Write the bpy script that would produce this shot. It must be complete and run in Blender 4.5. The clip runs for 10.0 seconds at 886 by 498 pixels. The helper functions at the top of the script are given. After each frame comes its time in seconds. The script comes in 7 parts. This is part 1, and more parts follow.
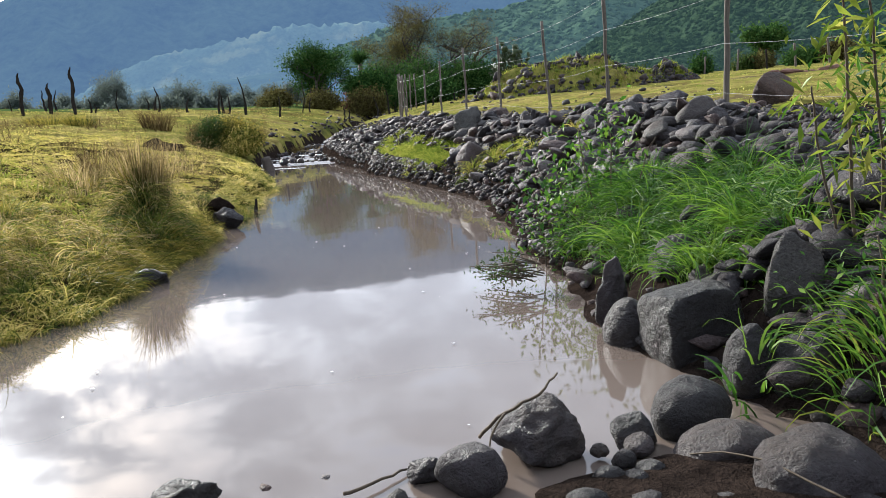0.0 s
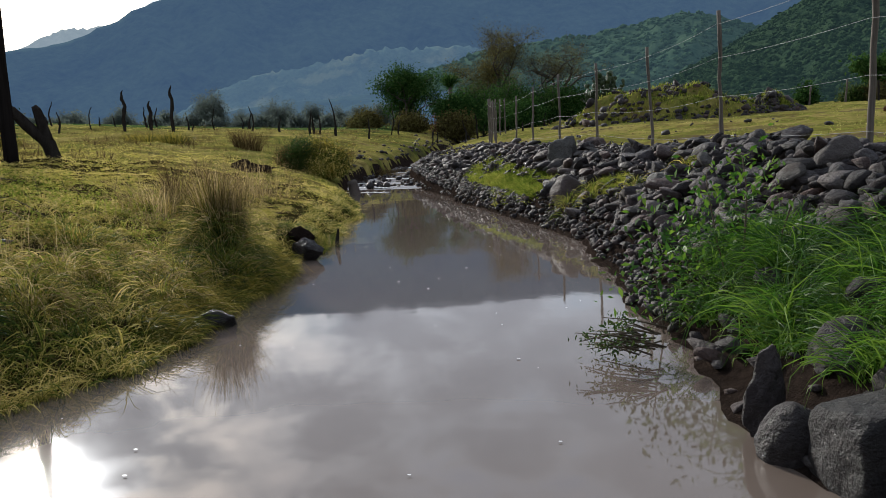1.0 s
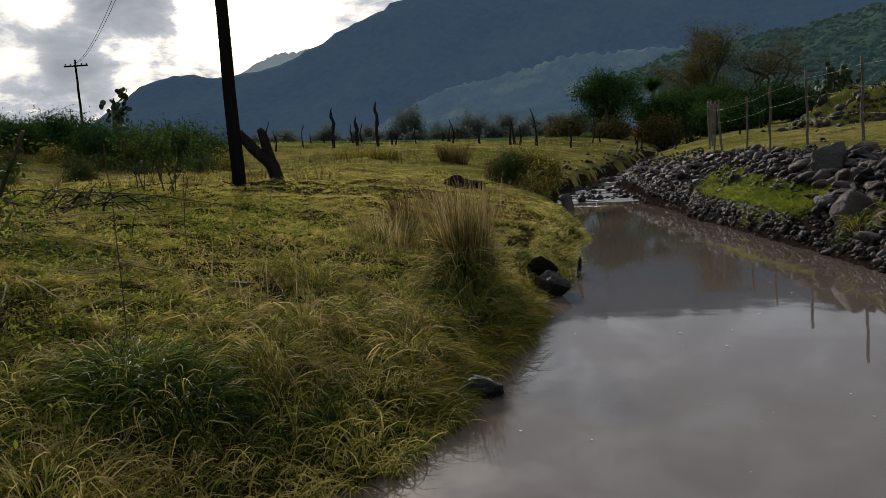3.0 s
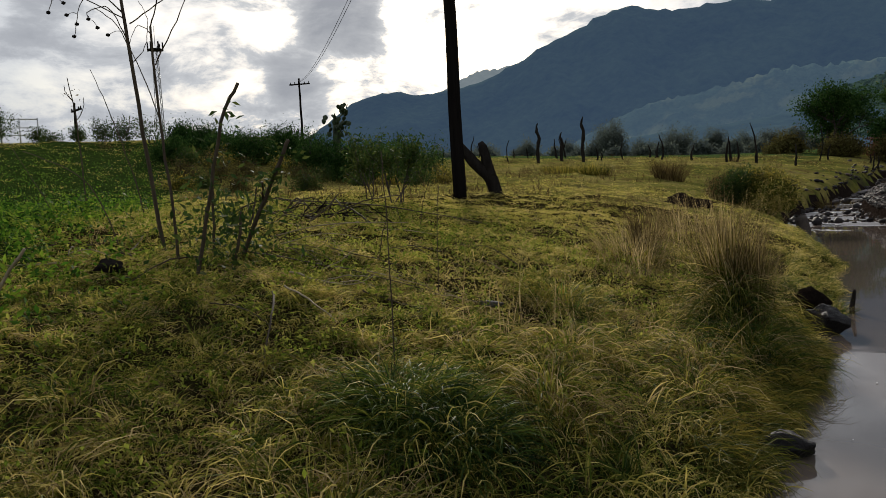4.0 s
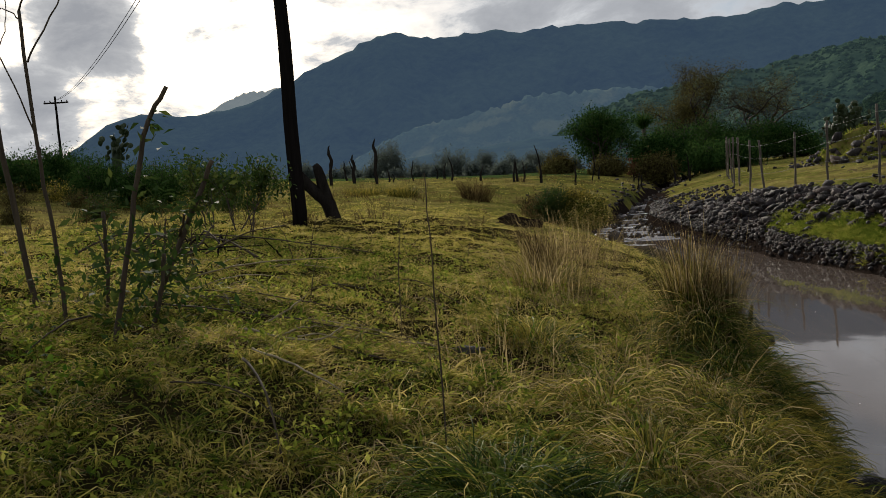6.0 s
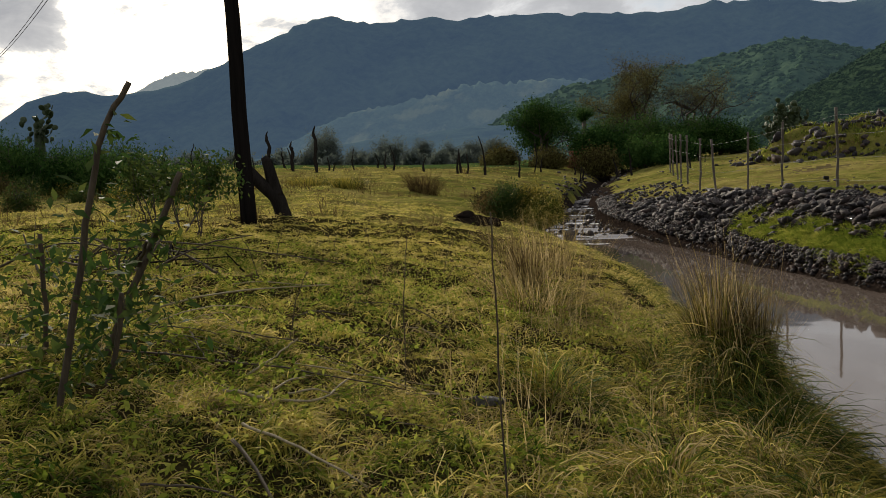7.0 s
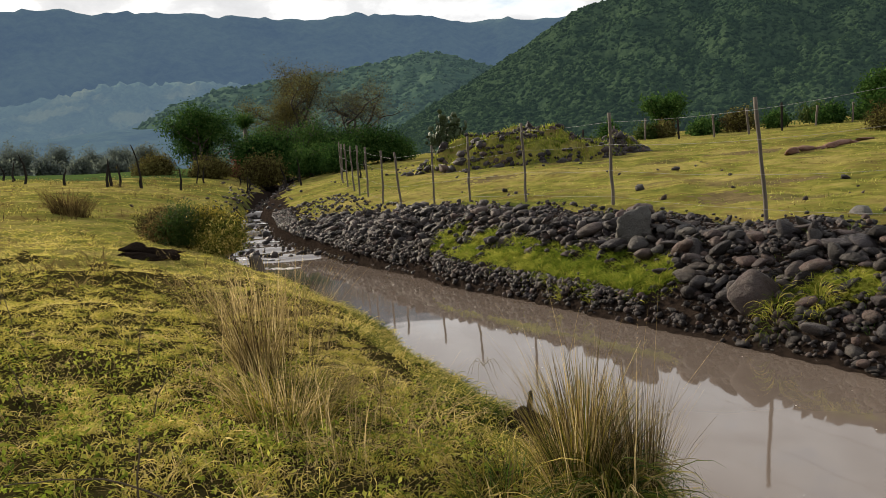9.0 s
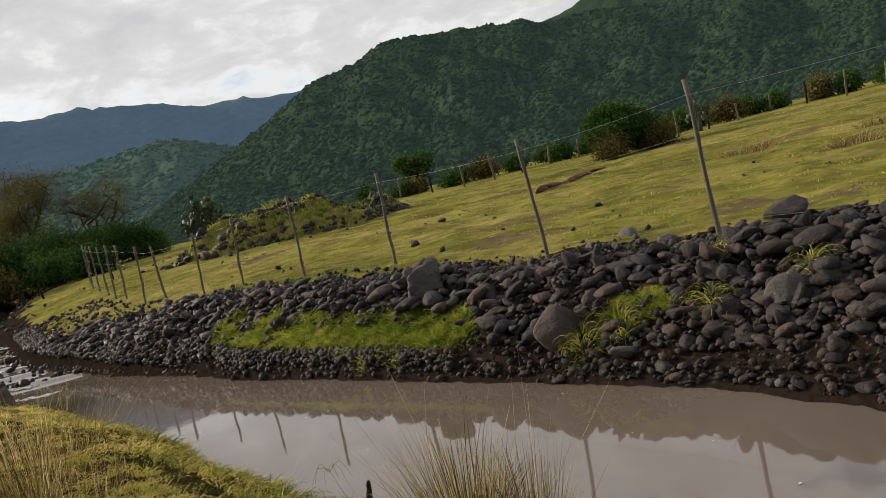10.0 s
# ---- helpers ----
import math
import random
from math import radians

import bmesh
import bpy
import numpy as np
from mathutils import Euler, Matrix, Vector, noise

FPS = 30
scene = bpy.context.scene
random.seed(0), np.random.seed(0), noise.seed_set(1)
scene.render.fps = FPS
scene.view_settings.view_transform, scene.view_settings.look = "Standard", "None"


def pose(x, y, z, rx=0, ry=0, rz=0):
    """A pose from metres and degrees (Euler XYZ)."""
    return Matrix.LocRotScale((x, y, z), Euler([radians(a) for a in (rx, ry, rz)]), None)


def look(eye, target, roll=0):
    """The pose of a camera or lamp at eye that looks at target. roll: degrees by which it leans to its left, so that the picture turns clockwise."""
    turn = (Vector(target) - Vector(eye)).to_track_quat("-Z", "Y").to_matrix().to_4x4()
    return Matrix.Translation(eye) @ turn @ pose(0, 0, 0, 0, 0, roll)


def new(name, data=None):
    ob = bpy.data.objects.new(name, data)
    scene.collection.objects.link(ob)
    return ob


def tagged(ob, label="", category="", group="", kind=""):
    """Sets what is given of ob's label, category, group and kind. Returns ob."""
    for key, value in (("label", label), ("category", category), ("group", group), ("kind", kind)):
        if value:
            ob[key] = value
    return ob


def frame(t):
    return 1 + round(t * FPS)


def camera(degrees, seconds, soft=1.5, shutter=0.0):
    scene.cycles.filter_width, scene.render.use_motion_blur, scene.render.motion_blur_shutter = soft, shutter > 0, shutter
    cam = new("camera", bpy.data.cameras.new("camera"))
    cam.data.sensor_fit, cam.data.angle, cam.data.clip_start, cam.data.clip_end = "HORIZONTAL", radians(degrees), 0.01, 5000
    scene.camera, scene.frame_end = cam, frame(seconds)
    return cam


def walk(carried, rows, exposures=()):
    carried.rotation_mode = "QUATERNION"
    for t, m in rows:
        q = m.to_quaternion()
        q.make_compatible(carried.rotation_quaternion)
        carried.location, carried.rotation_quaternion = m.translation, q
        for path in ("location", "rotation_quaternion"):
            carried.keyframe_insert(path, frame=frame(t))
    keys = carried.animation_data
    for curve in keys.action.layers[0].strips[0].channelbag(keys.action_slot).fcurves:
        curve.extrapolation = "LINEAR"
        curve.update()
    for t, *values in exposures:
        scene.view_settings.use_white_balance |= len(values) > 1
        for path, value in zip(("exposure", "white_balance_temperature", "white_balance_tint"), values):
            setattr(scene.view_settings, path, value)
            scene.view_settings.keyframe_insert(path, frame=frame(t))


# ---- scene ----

cam = camera(58.0, 10.0, soft=0.85)
PATH = [
    (0, (-0.349, 2.501, 1.016), (-0.813, 4.419, 0.694), -4.3),
    (0.5, (-0.462, 2.884, 1.058), (-1.02, 4.775, 0.722), -1.6),
    (1, (-0.597, 3.141, 1.096), (-1.257, 5.012, 0.843), -2.8),
    (1.5, (-0.863, 3.56, 1.086), (-1.667, 5.378, 0.864), -3.1),
    (2, (-1.015, 3.617, 1.168), (-2.018, 5.333, 0.947), -4.1),
    (3.5, (-1.873, 3.954, 1.248), (-3.04, 5.568, 1.068), -4.3),
    (4, (-2.154, 3.941, 1.265), (-3.607, 5.309, 1.13), -3.2),
    (4.5, (-2.454, 3.789, 1.323), (-4.079, 4.955, 1.348), -3.5),
    (5, (-3.02, 3.823, 1.248), (-4.309, 5.349, 1.337), -6.5),
    (5.5, (-3.447, 3.898, 1.305), (-4.693, 5.46, 1.224), -6.1),
    (6, (-3.516, 3.835, 1.371), (-4.532, 5.553, 1.254), -4.5),
    (7.5, (-4.582, 4.619, 1.639), (-5.393, 6.44, 1.472), -4.0),
    (8, (-4.827, 4.899, 1.682), (-5.5, 6.774, 1.505), -5.3),
    (8.5, (-5.06, 5.233, 1.765), (-5.6, 7.148, 1.566), -4.6),
    (9, (-5.195, 5.833, 1.864), (-5.259, 7.822, 1.66), -4.3),
    (9.5, (-5.249, 6.122, 1.836), (-5.012, 8.106, 1.755), -9.4),
    (10, (-5.384, 6.359, 1.879), (-4.86, 8.286, 1.76), -12.6),
]

walk(cam, [(t, look(eye, target, roll)) for t, eye, target, roll in PATH],
     exposures=[(0, 1.54, 5750, 10), (0.5, 0.95, 5850, 10), (1, 0.56, 5850, 10), (1.5, 0.16, 6000, 10), (2, 0.08, 6050, 10), (3.5, -0.24, 6250, 10), (4, -0.07, 6300, 10), (4.5, -0.73, 6300, 10), (5, -1.0, 6250, 10), (5.5, -0.8, 6250, 10), (6, -0.1, 6400, 10), (7.5, 0.31, 6800, 10), (8, 0.55, 6900, 10), (8.5, 0.6, 6900, 10), (9, 0.9, 6900, 10), (9.5, 0.52, 6850, 10), (10, 0.6, 6900, 10)])

# ---- world and sun ----
SUN_AZ, SUN_EL = 48.0, 21.6          # degrees left of +y, degrees above the horizon
SUN_DIR = Vector((-math.sin(radians(SUN_AZ)) * math.cos(radians(SUN_EL)),
                  math.cos(radians(SUN_AZ)) * math.cos(radians(SUN_EL)), math.sin(radians(SUN_EL))))


class Nodes:
    """Short hand for building a node tree."""

    def __init__(self, tree):
        self.tree = tree
        tree.nodes.clear()

    def add(self, kind, settings=None, **inputs):
        node = self.tree.nodes.new(kind)
        for key, value in (settings or {}).items():
            setattr(node, key, value)
        for key, value in inputs.items():
            self.put(node, key.replace("_", " "), value)
        return node

    def put(self, node, key, value):
        socket = node.inputs[int(key[1:])] if key[0] == "i" and key[1:].isdigit() else node.inputs[key]
        if isinstance(value, bpy.types.NodeSocket):
            self.tree.links.new(value, socket)
        else:
            socket.default_value = value
        return node

    def math(self, op, a, b=0.0, clamp=False):
        return self.add("ShaderNodeMath", {"operation": op, "use_clamp": clamp}, i0=a, i1=b).outputs[0]

    def mix(self, fac, a, b, blend="MIX"):
        node = self.add("ShaderNodeMix", {"data_type": "RGBA", "blend_type": blend})
        self.put(node, "i0", fac), self.put(node, "i6", a), self.put(node, "i7", b)
        return node.outputs[2]

    def ramp(self, fac, stops, interpolation="LINEAR"):
        node = self.add("ShaderNodeValToRGB", None, Fac=fac)
        node.color_ramp.interpolation = interpolation
        while len(node.color_ramp.elements) < len(stops):
            node.color_ramp.elements.new(0.5)
        for element, (pos, col) in zip(node.color_ramp.elements, stops):
            element.position = pos
            element.color = (*col, 1.0) if len(col) == 3 else col
        return node.outputs[0]

    def noise(self, vector, scale, detail=4.0, rough=0.55, lac=2.0, distort=0.0):
        node = self.add("ShaderNodeTexNoise", None, Vector=vector, Scale=scale, Detail=detail, Roughness=rough, Lacunarity=lac, Distortion=distort)
        return node.outputs["Fac"]


def grey(v):
    return (v, v, v)


# cloud masses and gaps: degrees left of +y, degrees up, size in degrees, more or less cloud
CLOUDS = [(53.0, 13.0, 4.6, 0.115), (43.5, 17.7, 4.2, 0.12), (56.6, 9.0, 2.2, 0.10), (80.6, 18.0, 11, 0.09), (80.0, 14.5, 7.5, -0.27), (67.5, 10.5, 5, -0.05), (47.1, 10.1, 5, -0.07), (41.0, 8.7, 8, -0.05), (61.4, 10.0, 4.5, -0.06), (58.3, 13.5, 3.5, -0.06),
          (34.8, 17.7, 9, -0.06), (47.1, 21.6, 5, -0.06), (48.6, 13.6, 2.5, -0.05), (-11.9, 16.6, 24, 0.07), (12.4, 14.8, 12, 0.04)]

world = bpy.data.worlds.new("sky")
scene.world = world
world.use_nodes = True
w = Nodes(world.node_tree)
direction = w.add("ShaderNodeTexCoord").outputs["Generated"]
sky = w.add("ShaderNodeTexSky", {"sky_type": "NISHITA", "sun_disc": False, "sun_elevation": radians(SUN_EL), "sun_rotation": radians(-SUN_AZ), "dust_density": 2.0}).outputs[0]
stretch = w.add("ShaderNodeMapping", None, Vector=direction)
stretch.inputs["Scale"].default_value = (1.0, 1.0, 2.3)
stretch.inputs["Location"].default_value = (0.35, 0.1, 0.2)
big = w.noise(stretch.outputs[0], 2.3, 3.0, 0.5, 2.0, 0.2)
fine = w.noise(stretch.outputs[0], 9.0, 9.0, 0.60, 2.1, 0.25)
dense = w.math("ADD", w.math("MULTIPLY", big, 0.36), w.math("MULTIPLY", fine, 0.66))
for c_az, c_el, c_size, c_more in CLOUDS:
    way = Vector((-math.sin(radians(c_az)) * math.cos(radians(c_el)), math.cos(radians(c_az)) * math.cos(radians(c_el)), math.sin(radians(c_el))))
    close = w.add("ShaderNodeVectorMath", {"operation": "DOT_PRODUCT"}, i0=direction, i1=way).outputs["Value"]
    inside_cloud = w.add("ShaderNodeMapRange", {"interpolation_type": "SMOOTHSTEP"}, Value=close, i1=math.cos(radians(c_size)), i2=math.cos(radians(c_size * 0.25)), i3=0.0, i4=c_more).outputs[0]
    dense = w.math("ADD", dense, inside_cloud)
cover = w.ramp(dense, [(0.39, grey(0.0)), (0.52, grey(1.0))])
thick = w.ramp(dense, [(0.47, grey(0.0)), (0.575, grey(0.7)), (0.70, grey(1.0))])
toward = w.math("MAXIMUM", w.add("ShaderNodeVectorMath", {"operation": "DOT_PRODUCT"}, i0=direction, i1=SUN_DIR).outputs["Value"], 0.0)
glow = w.math("POWER", toward, 14.0)
core = w.math("POWER", toward, 480.0)
thin_cloud = w.mix(glow, (0.61, 0.63, 0.66, 1), (0.88, 0.865, 0.83, 1))
thick_cloud = w.mix(glow, (0.39, 0.405, 0.435, 1), (0.36, 0.37, 0.395, 1))
cloud = w.mix(thick, thin_cloud, thick_cloud)
lit = w.mix(w.math("MULTIPLY", core, w.math("SUBTRACT", 1.0, w.math("MULTIPLY", thick, 0.9))), cloud, (16, 15.2, 13.8, 1))
blue = w.add("ShaderNodeVectorMath", {"operation": "SCALE"}, i0=sky, Scale=0.085).outputs[0]
veil = w.mix(0.3, blue, (0.36, 0.47, 0.62, 1))
w.tree.links.new(w.add("ShaderNodeBackground", None, Color=w.mix(cover, veil, lit), Strength=1.0).outputs[0], w.add("ShaderNodeOutputWorld").inputs[0])

sun = new("sun", bpy.data.lights.new("sun", "SUN"))
sun.data.energy, sun.data.angle, sun.data.color = 3.9, radians(5.5), (1.0, 0.91, 0.76)
sun.matrix_world = look(SUN_DIR * 50, (0, 0, 0))

# ---- materials ----


def material(name):
    mat = bpy.data.materials.new(name)
    mat.use_nodes = True
    return mat, Nodes(mat.node_tree)


def finish(n, color, rough, bump=None, strength=0.5, distance=0.02, spec=0.5, translucent=None):
    shader = n.add("ShaderNodeBsdfPrincipled", None, Base_Color=color, Roughness=rough)
    shader.inputs["Specular IOR Level"].default_value = spec
    if bump is not None:
        node = n.add("ShaderNodeBump", None, Strength=strength, Distance=distance, Height=bump)
        n.put(shader, "Normal", node.outputs[0])
    out = shader.outputs[0]
    if translucent is not None:
        behind = n.add("ShaderNodeBsdfTranslucent", None, Color=color)
        out = n.add("ShaderNodeMixShader", None, Fac=translucent, i1=out, i2=behind.outputs[0]).outputs[0]
    n.tree.links.new(out, n.add("ShaderNodeOutputMaterial").inputs[0])
    return shader


def place_of(n):
    return n.add("ShaderNodeNewGeometry").outputs["Position"]


def grass_material(name, stops, patch=0.5, translucent=0.5, rough=0.7, gloss=0.0, vary=0.6):
    """Blades: every blade its own tone, within patches some metres wide."""
    mat, n = material(name)
    geo = n.add("ShaderNodeNewGeometry")
    wide = n.noise(geo.outputs["Position"], patch, 3.0)
    clump = n.noise(geo.outputs["Position"], 6.0, 2.0)
    tone = n.math("ADD", n.math("MULTIPLY", geo.outputs["Random Per Island"], vary), n.math("ADD", n.math("MULTIPLY", wide, 0.9), n.math("MULTIPLY", clump, 1.15)))
    finish(n, n.ramp(n.math("SUBTRACT", tone, 0.49 + 0.5 * vary), stops), rough, spec=gloss, translucent=translucent)
    return mat


def rock_material(name, stops, scale=1.0, wet=0.12):
    """Worn basalt: each stone its own tone, with blotches, grain and pits."""
    mat, n = material(name)
    at = n.add("ShaderNodeTexCoord").outputs["Object"]
    own = n.add("ShaderNodeObjectInfo").outputs["Random"]
    isle = n.add("ShaderNodeNewGeometry").outputs["Random Per Island"]
    place = place_of(n)
    blotch = n.noise(place, 7.0 * scale, 5.0, 0.6)
    grain = n.noise(place, 90.0 * scale, 4.0, 0.65)
    pits = n.add("ShaderNodeTexVoronoi", None, Vector=place, Scale=110.0 * scale).outputs["Distance"]
    base = n.ramp(n.math("FRACT", n.math("ADD", own, isle)), stops)
    base = n.mix(n.ramp(blotch, [(0.42, grey(0.0)), (0.7, grey(0.45))]), base, (0.045, 0.040, 0.036, 1) if wet > 0.2 else (0.10, 0.09, 0.08, 1))
    mud = n.noise(place, 2.6 * scale, 4.0, 0.6)
    base = n.mix(n.ramp(mud, [(0.52, grey(0.0)), (0.66, grey(0.75))]), base, (0.050, 0.036, 0.027, 1))
    base = n.mix(n.ramp(grain, [(0.35, grey(0.65)), (0.65, grey(0.0))]), base, (0.018, 0.016, 0.015, 1))
    rough_ = n.noise(place, 26.0 * scale, 9.0, 0.68)
    height = n.math("ADD", rough_, n.math("ADD", n.math("MULTIPLY", pits, 0.12), n.math("MULTIPLY", blotch, 1.2)))
    finish(n, base, n.ramp(rough_, [(0.35, grey(0.5 - 0.4 * wet)), (0.65, grey(0.85 - 0.4 * wet))]), height, 1.0, 0.03, spec=0.08 + 0.4 * wet)
    return mat


def ground_material(name, under, share):
    """Turf that lets the soil under it show through by the given share."""
    mat, n = material(name)
    at = place_of(n)
    axis = n.add("ShaderNodeSeparateXYZ", None, Vector=at)
    wide = n.noise(at, 0.22, 4.0, 0.6)
    mid = n.noise(at, 1.6, 5.0, 0.6)
    fine_ = n.noise(at, 14.0, 5.0, 0.7)
    turf = n.ramp(n.math("ADD", n.math("MULTIPLY", wide, 0.55), n.math("MULTIPLY", mid, 0.5)),
                  [(0.40, (0.085, 0.105, 0.024)), (0.51, (0.24, 0.225, 0.050)), (0.62, (0.38, 0.31, 0.100))])
    turf = n.mix(n.ramp(n.math("ADD", n.math("MULTIPLY", fine_, 0.6), n.math("MULTIPLY", n.noise(at, 4.5, 3.0), 0.5)), [(0.42, grey(min(1.0, share + 0.3))), (0.66, grey(share))]), turf, under)
    mud = n.ramp(n.math("ADD", n.math("MULTIPLY", mid, 0.5), n.math("MULTIPLY", fine_, 0.5)),
                 [(0.3, (0.028, 0.022, 0.018)), (0.7, (0.085, 0.062, 0.047))])
    brown = n.ramp(n.math("ADD", n.math("MULTIPLY", n.noise(at, 0.8, 4.0, 0.65), 0.6), n.math("MULTIPLY", n.noise(at, 3.5, 4.0, 0.65), 0.4)), [(0.50, grey(0.0)), (0.62, grey(0.8))])
    turf = n.mix(brown, turf, (0.085, 0.062, 0.022, 1))
    # bare mud low down by the water, turf above it
    low = n.add("ShaderNodeMapRange", None, Value=n.math("ADD", axis.outputs[2], n.math("MULTIPLY", mid, 0.25)), i1=0.12, i2=0.26).outputs[0]
    patch = n.ramp(n.noise(at, 0.55, 3.0, 0.5), [(0.60, grey(0.0)), (0.70, grey(0.5))])
    soil = n.mix(patch, turf, mud)
    base = n.mix(low, mud, soil)
    finish(n, base, n.ramp(low, [(0.0, grey(0.45)), (1.0, grey(0.9))]), n.math("ADD", fine_, n.math("MULTIPLY", mid, 0.6)), 0.8, 0.05, spec=0.0)
    return mat


def water_material():
    mat, n = material("muddy_water")
    at = place_of(n)
    stretched = n.add("ShaderNodeMapping", None, Vector=at)
    stretched.inputs["Scale"].default_value = (1.0, 1.0, 1.0)
    slow = n.noise(stretched.outputs[0], 0.8, 2.0, 0.5)
    quick = n.noise(stretched.outputs[0], 5.5, 2.0, 0.5)
    mud = n.ramp(n.noise(at, 0.35, 4.0, 0.6), [(0.3, (0.10, 0.078, 0.064)), (0.7, (0.13, 0.102, 0.084))])
    upstream = n.add("ShaderNodeMapRange", None, Value=n.add("ShaderNodeSeparateXYZ", None, Vector=at).outputs[1], i1=23.4, i2=27.0, i3=0.06, i4=1.1).outputs[0]
    shader = finish(n, mud, 0.035, n.math("ADD", n.math("MULTIPLY", slow, 0.9), n.math("MULTIPLY", quick, upstream)), 0.07, 0.05, spec=0.6)
    shader.inputs["IOR"].default_value = 1.5
    return mat


def plain_material(name, dark, light, scale=6.0, rough=0.8, bump=0.4, distance=0.01, stretch=(1, 1, 1), spec=0.3, translucent=None):
    mat, n = material(name)
    at = n.add("ShaderNodeMapping", None, Vector=n.add("ShaderNodeTexCoord").outputs["Object"])
    at.inputs["Scale"].default_value = stretch
    a = n.noise(at.outputs[0], scale, 5.0, 0.6)
    b = n.noise(at.outputs[0], scale * 7, 3.0, 0.6)
    tone = n.math("ADD", n.math("MULTIPLY", a, 0.65), n.math("MULTIPLY", b, 0.35))
    finish(n, n.ramp(tone, [(0.3, dark), (0.7, light)]), rough, tone, bump, distance, spec, translucent)
    return mat


def mountain_material(name, dark, light, haze, haze_strength, scale, bare=0.0):
    """A wooded slope; the bluish haze in front of it is put in as emission."""
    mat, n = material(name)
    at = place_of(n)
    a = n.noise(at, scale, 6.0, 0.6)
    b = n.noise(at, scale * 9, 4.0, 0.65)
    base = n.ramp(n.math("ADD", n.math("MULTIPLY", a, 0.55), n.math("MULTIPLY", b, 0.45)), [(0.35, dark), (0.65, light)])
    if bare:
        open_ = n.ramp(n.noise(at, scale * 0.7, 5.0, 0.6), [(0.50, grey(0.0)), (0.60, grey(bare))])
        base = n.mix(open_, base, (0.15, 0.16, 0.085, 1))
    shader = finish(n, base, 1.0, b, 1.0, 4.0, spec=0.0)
    n.put(shader, "Emission Color", (*haze, 1))
    n.put(shader, "Emission Strength", haze_strength)
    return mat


GROUND = ground_material("meadow_turf", (0.022, 0.020, 0.008, 1), 0.25)
# soil and old thatch, darkened to stand for shade between the blades
SHADED_THATCH = plain_material("shaded_soil_and_old_thatch", (0.006, 0.005, 0.003, 1), (0.050, 0.041, 0.014, 1), 9.0, 0.95, 1.0, 0.04, spec=0.0)
WORN_SOIL = plain_material("worn_pasture_soil", (0.055, 0.043, 0.022, 1), (0.15, 0.115, 0.055, 1), 3.0, 0.95, 0.8, 0.03, spec=0.0)
RUBBLE = plain_material("dark_rubble_and_mud", (0.009, 0.007, 0.006, 1), (0.040, 0.029, 0.023, 1), 16.0, 0.9, 1.0, 0.08, spec=0.0)
WATER = water_material()
ROCK = rock_material("basalt", [(0.0, (0.010, 0.007, 0.008)), (0.18, (0.020, 0.017, 0.019)), (0.38, (0.042, 0.035, 0.039)), (0.52, (0.028, 0.023, 0.026)), (0.64, (0.061, 0.056, 0.049)), (0.76, (0.079, 0.060, 0.058)), (0.86, (0.108, 0.067, 0.056)), (0.94, (0.047, 0.038, 0.040)), (1.0, (0.197, 0.169, 0.159))])
WET_ROCK = rock_material("wet_basalt", [(0.0, (0.007, 0.006, 0.006)), (0.5, (0.020, 0.016, 0.017)), (0.85, (0.040, 0.031, 0.032)), (1.0, (0.06, 0.045, 0.042))], 1.0, 0.3)
PALE_ROCK = rock_material("weathered_pale_basalt", [(0.0, (0.19, 0.175, 0.165)), (0.5, (0.27, 0.245, 0.225)), (1.0, (0.36, 0.32, 0.29))])
GREY_ROCK = rock_material("grey_basalt", [(0.0, (0.075, 0.072, 0.066)), (0.5, (0.115, 0.11, 0.10)), (1.0, (0.16, 0.15, 0.135))])
BROWN_ROCK = rock_material("brown_basalt", [(0.0, (0.085, 0.055, 0.042)), (0.5, (0.125, 0.085, 0.066)), (1.0, (0.17, 0.125, 0.10))])
TURF = grass_material("short_turf", [(0.18, (0.048, 0.071, 0.011)), (0.36, (0.214, 0.219, 0.036)), (0.56, (0.449, 0.380, 0.077)), (0.8, (0.621, 0.492, 0.171))], 0.5, 0.5, 0.7, 0.02, 0.30)
LONG_GRASS = grass_material("long_drying_grass", [(0.20, (0.025, 0.047, 0.007)), (0.42, (0.112, 0.134, 0.019)), (0.64, (0.381, 0.325, 0.063)), (0.86, (0.717, 0.560, 0.190))], 0.9, 0.4, 0.65, 0.06)
DRY_GRASS = grass_material("dry_straw", [(0.25, (0.15, 0.115, 0.047)), (0.6, (0.34, 0.25, 0.11)), (0.9, (0.55, 0.43, 0.22))], 1.2)
GREEN_GRASS = grass_material("fresh_green_grass", [(0.22, (0.015, 0.045, 0.006)), (0.5, (0.045, 0.115, 0.011)), (0.85, (0.14, 0.23, 0.025))], 1.0, 0.45, 0.5, 0.2)
YELLOW_GREEN = grass_material("yellow_green_turf", [(0.22, (0.077, 0.116, 0.017)), (0.5, (0.264, 0.281, 0.055)), (0.85, (0.594, 0.517, 0.176))], 1.0, vary=0.3)
LUSH = grass_material("lush_weed_leaves", [(0.22, (0.012, 0.036, 0.005)), (0.5, (0.055, 0.135, 0.012)), (0.85, (0.18, 0.27, 0.025))], 0.8, 0.45, 0.7, 0.05)
BANK_TURF = grass_material("green_bank_turf", [(0.22, (0.055, 0.090, 0.012)), (0.5, (0.17, 0.21, 0.026)), (0.85, (0.40, 0.38, 0.08))], 1.0, vary=0.4)
DEEP_GRASS = grass_material("deep_green_grass", [(0.22, (0.010, 0.024, 0.005)), (0.5, (0.040, 0.070, 0.012)), (0.85, (0.13, 0.16, 0.024))], 1.2, 0.35, 0.6, 0.08)
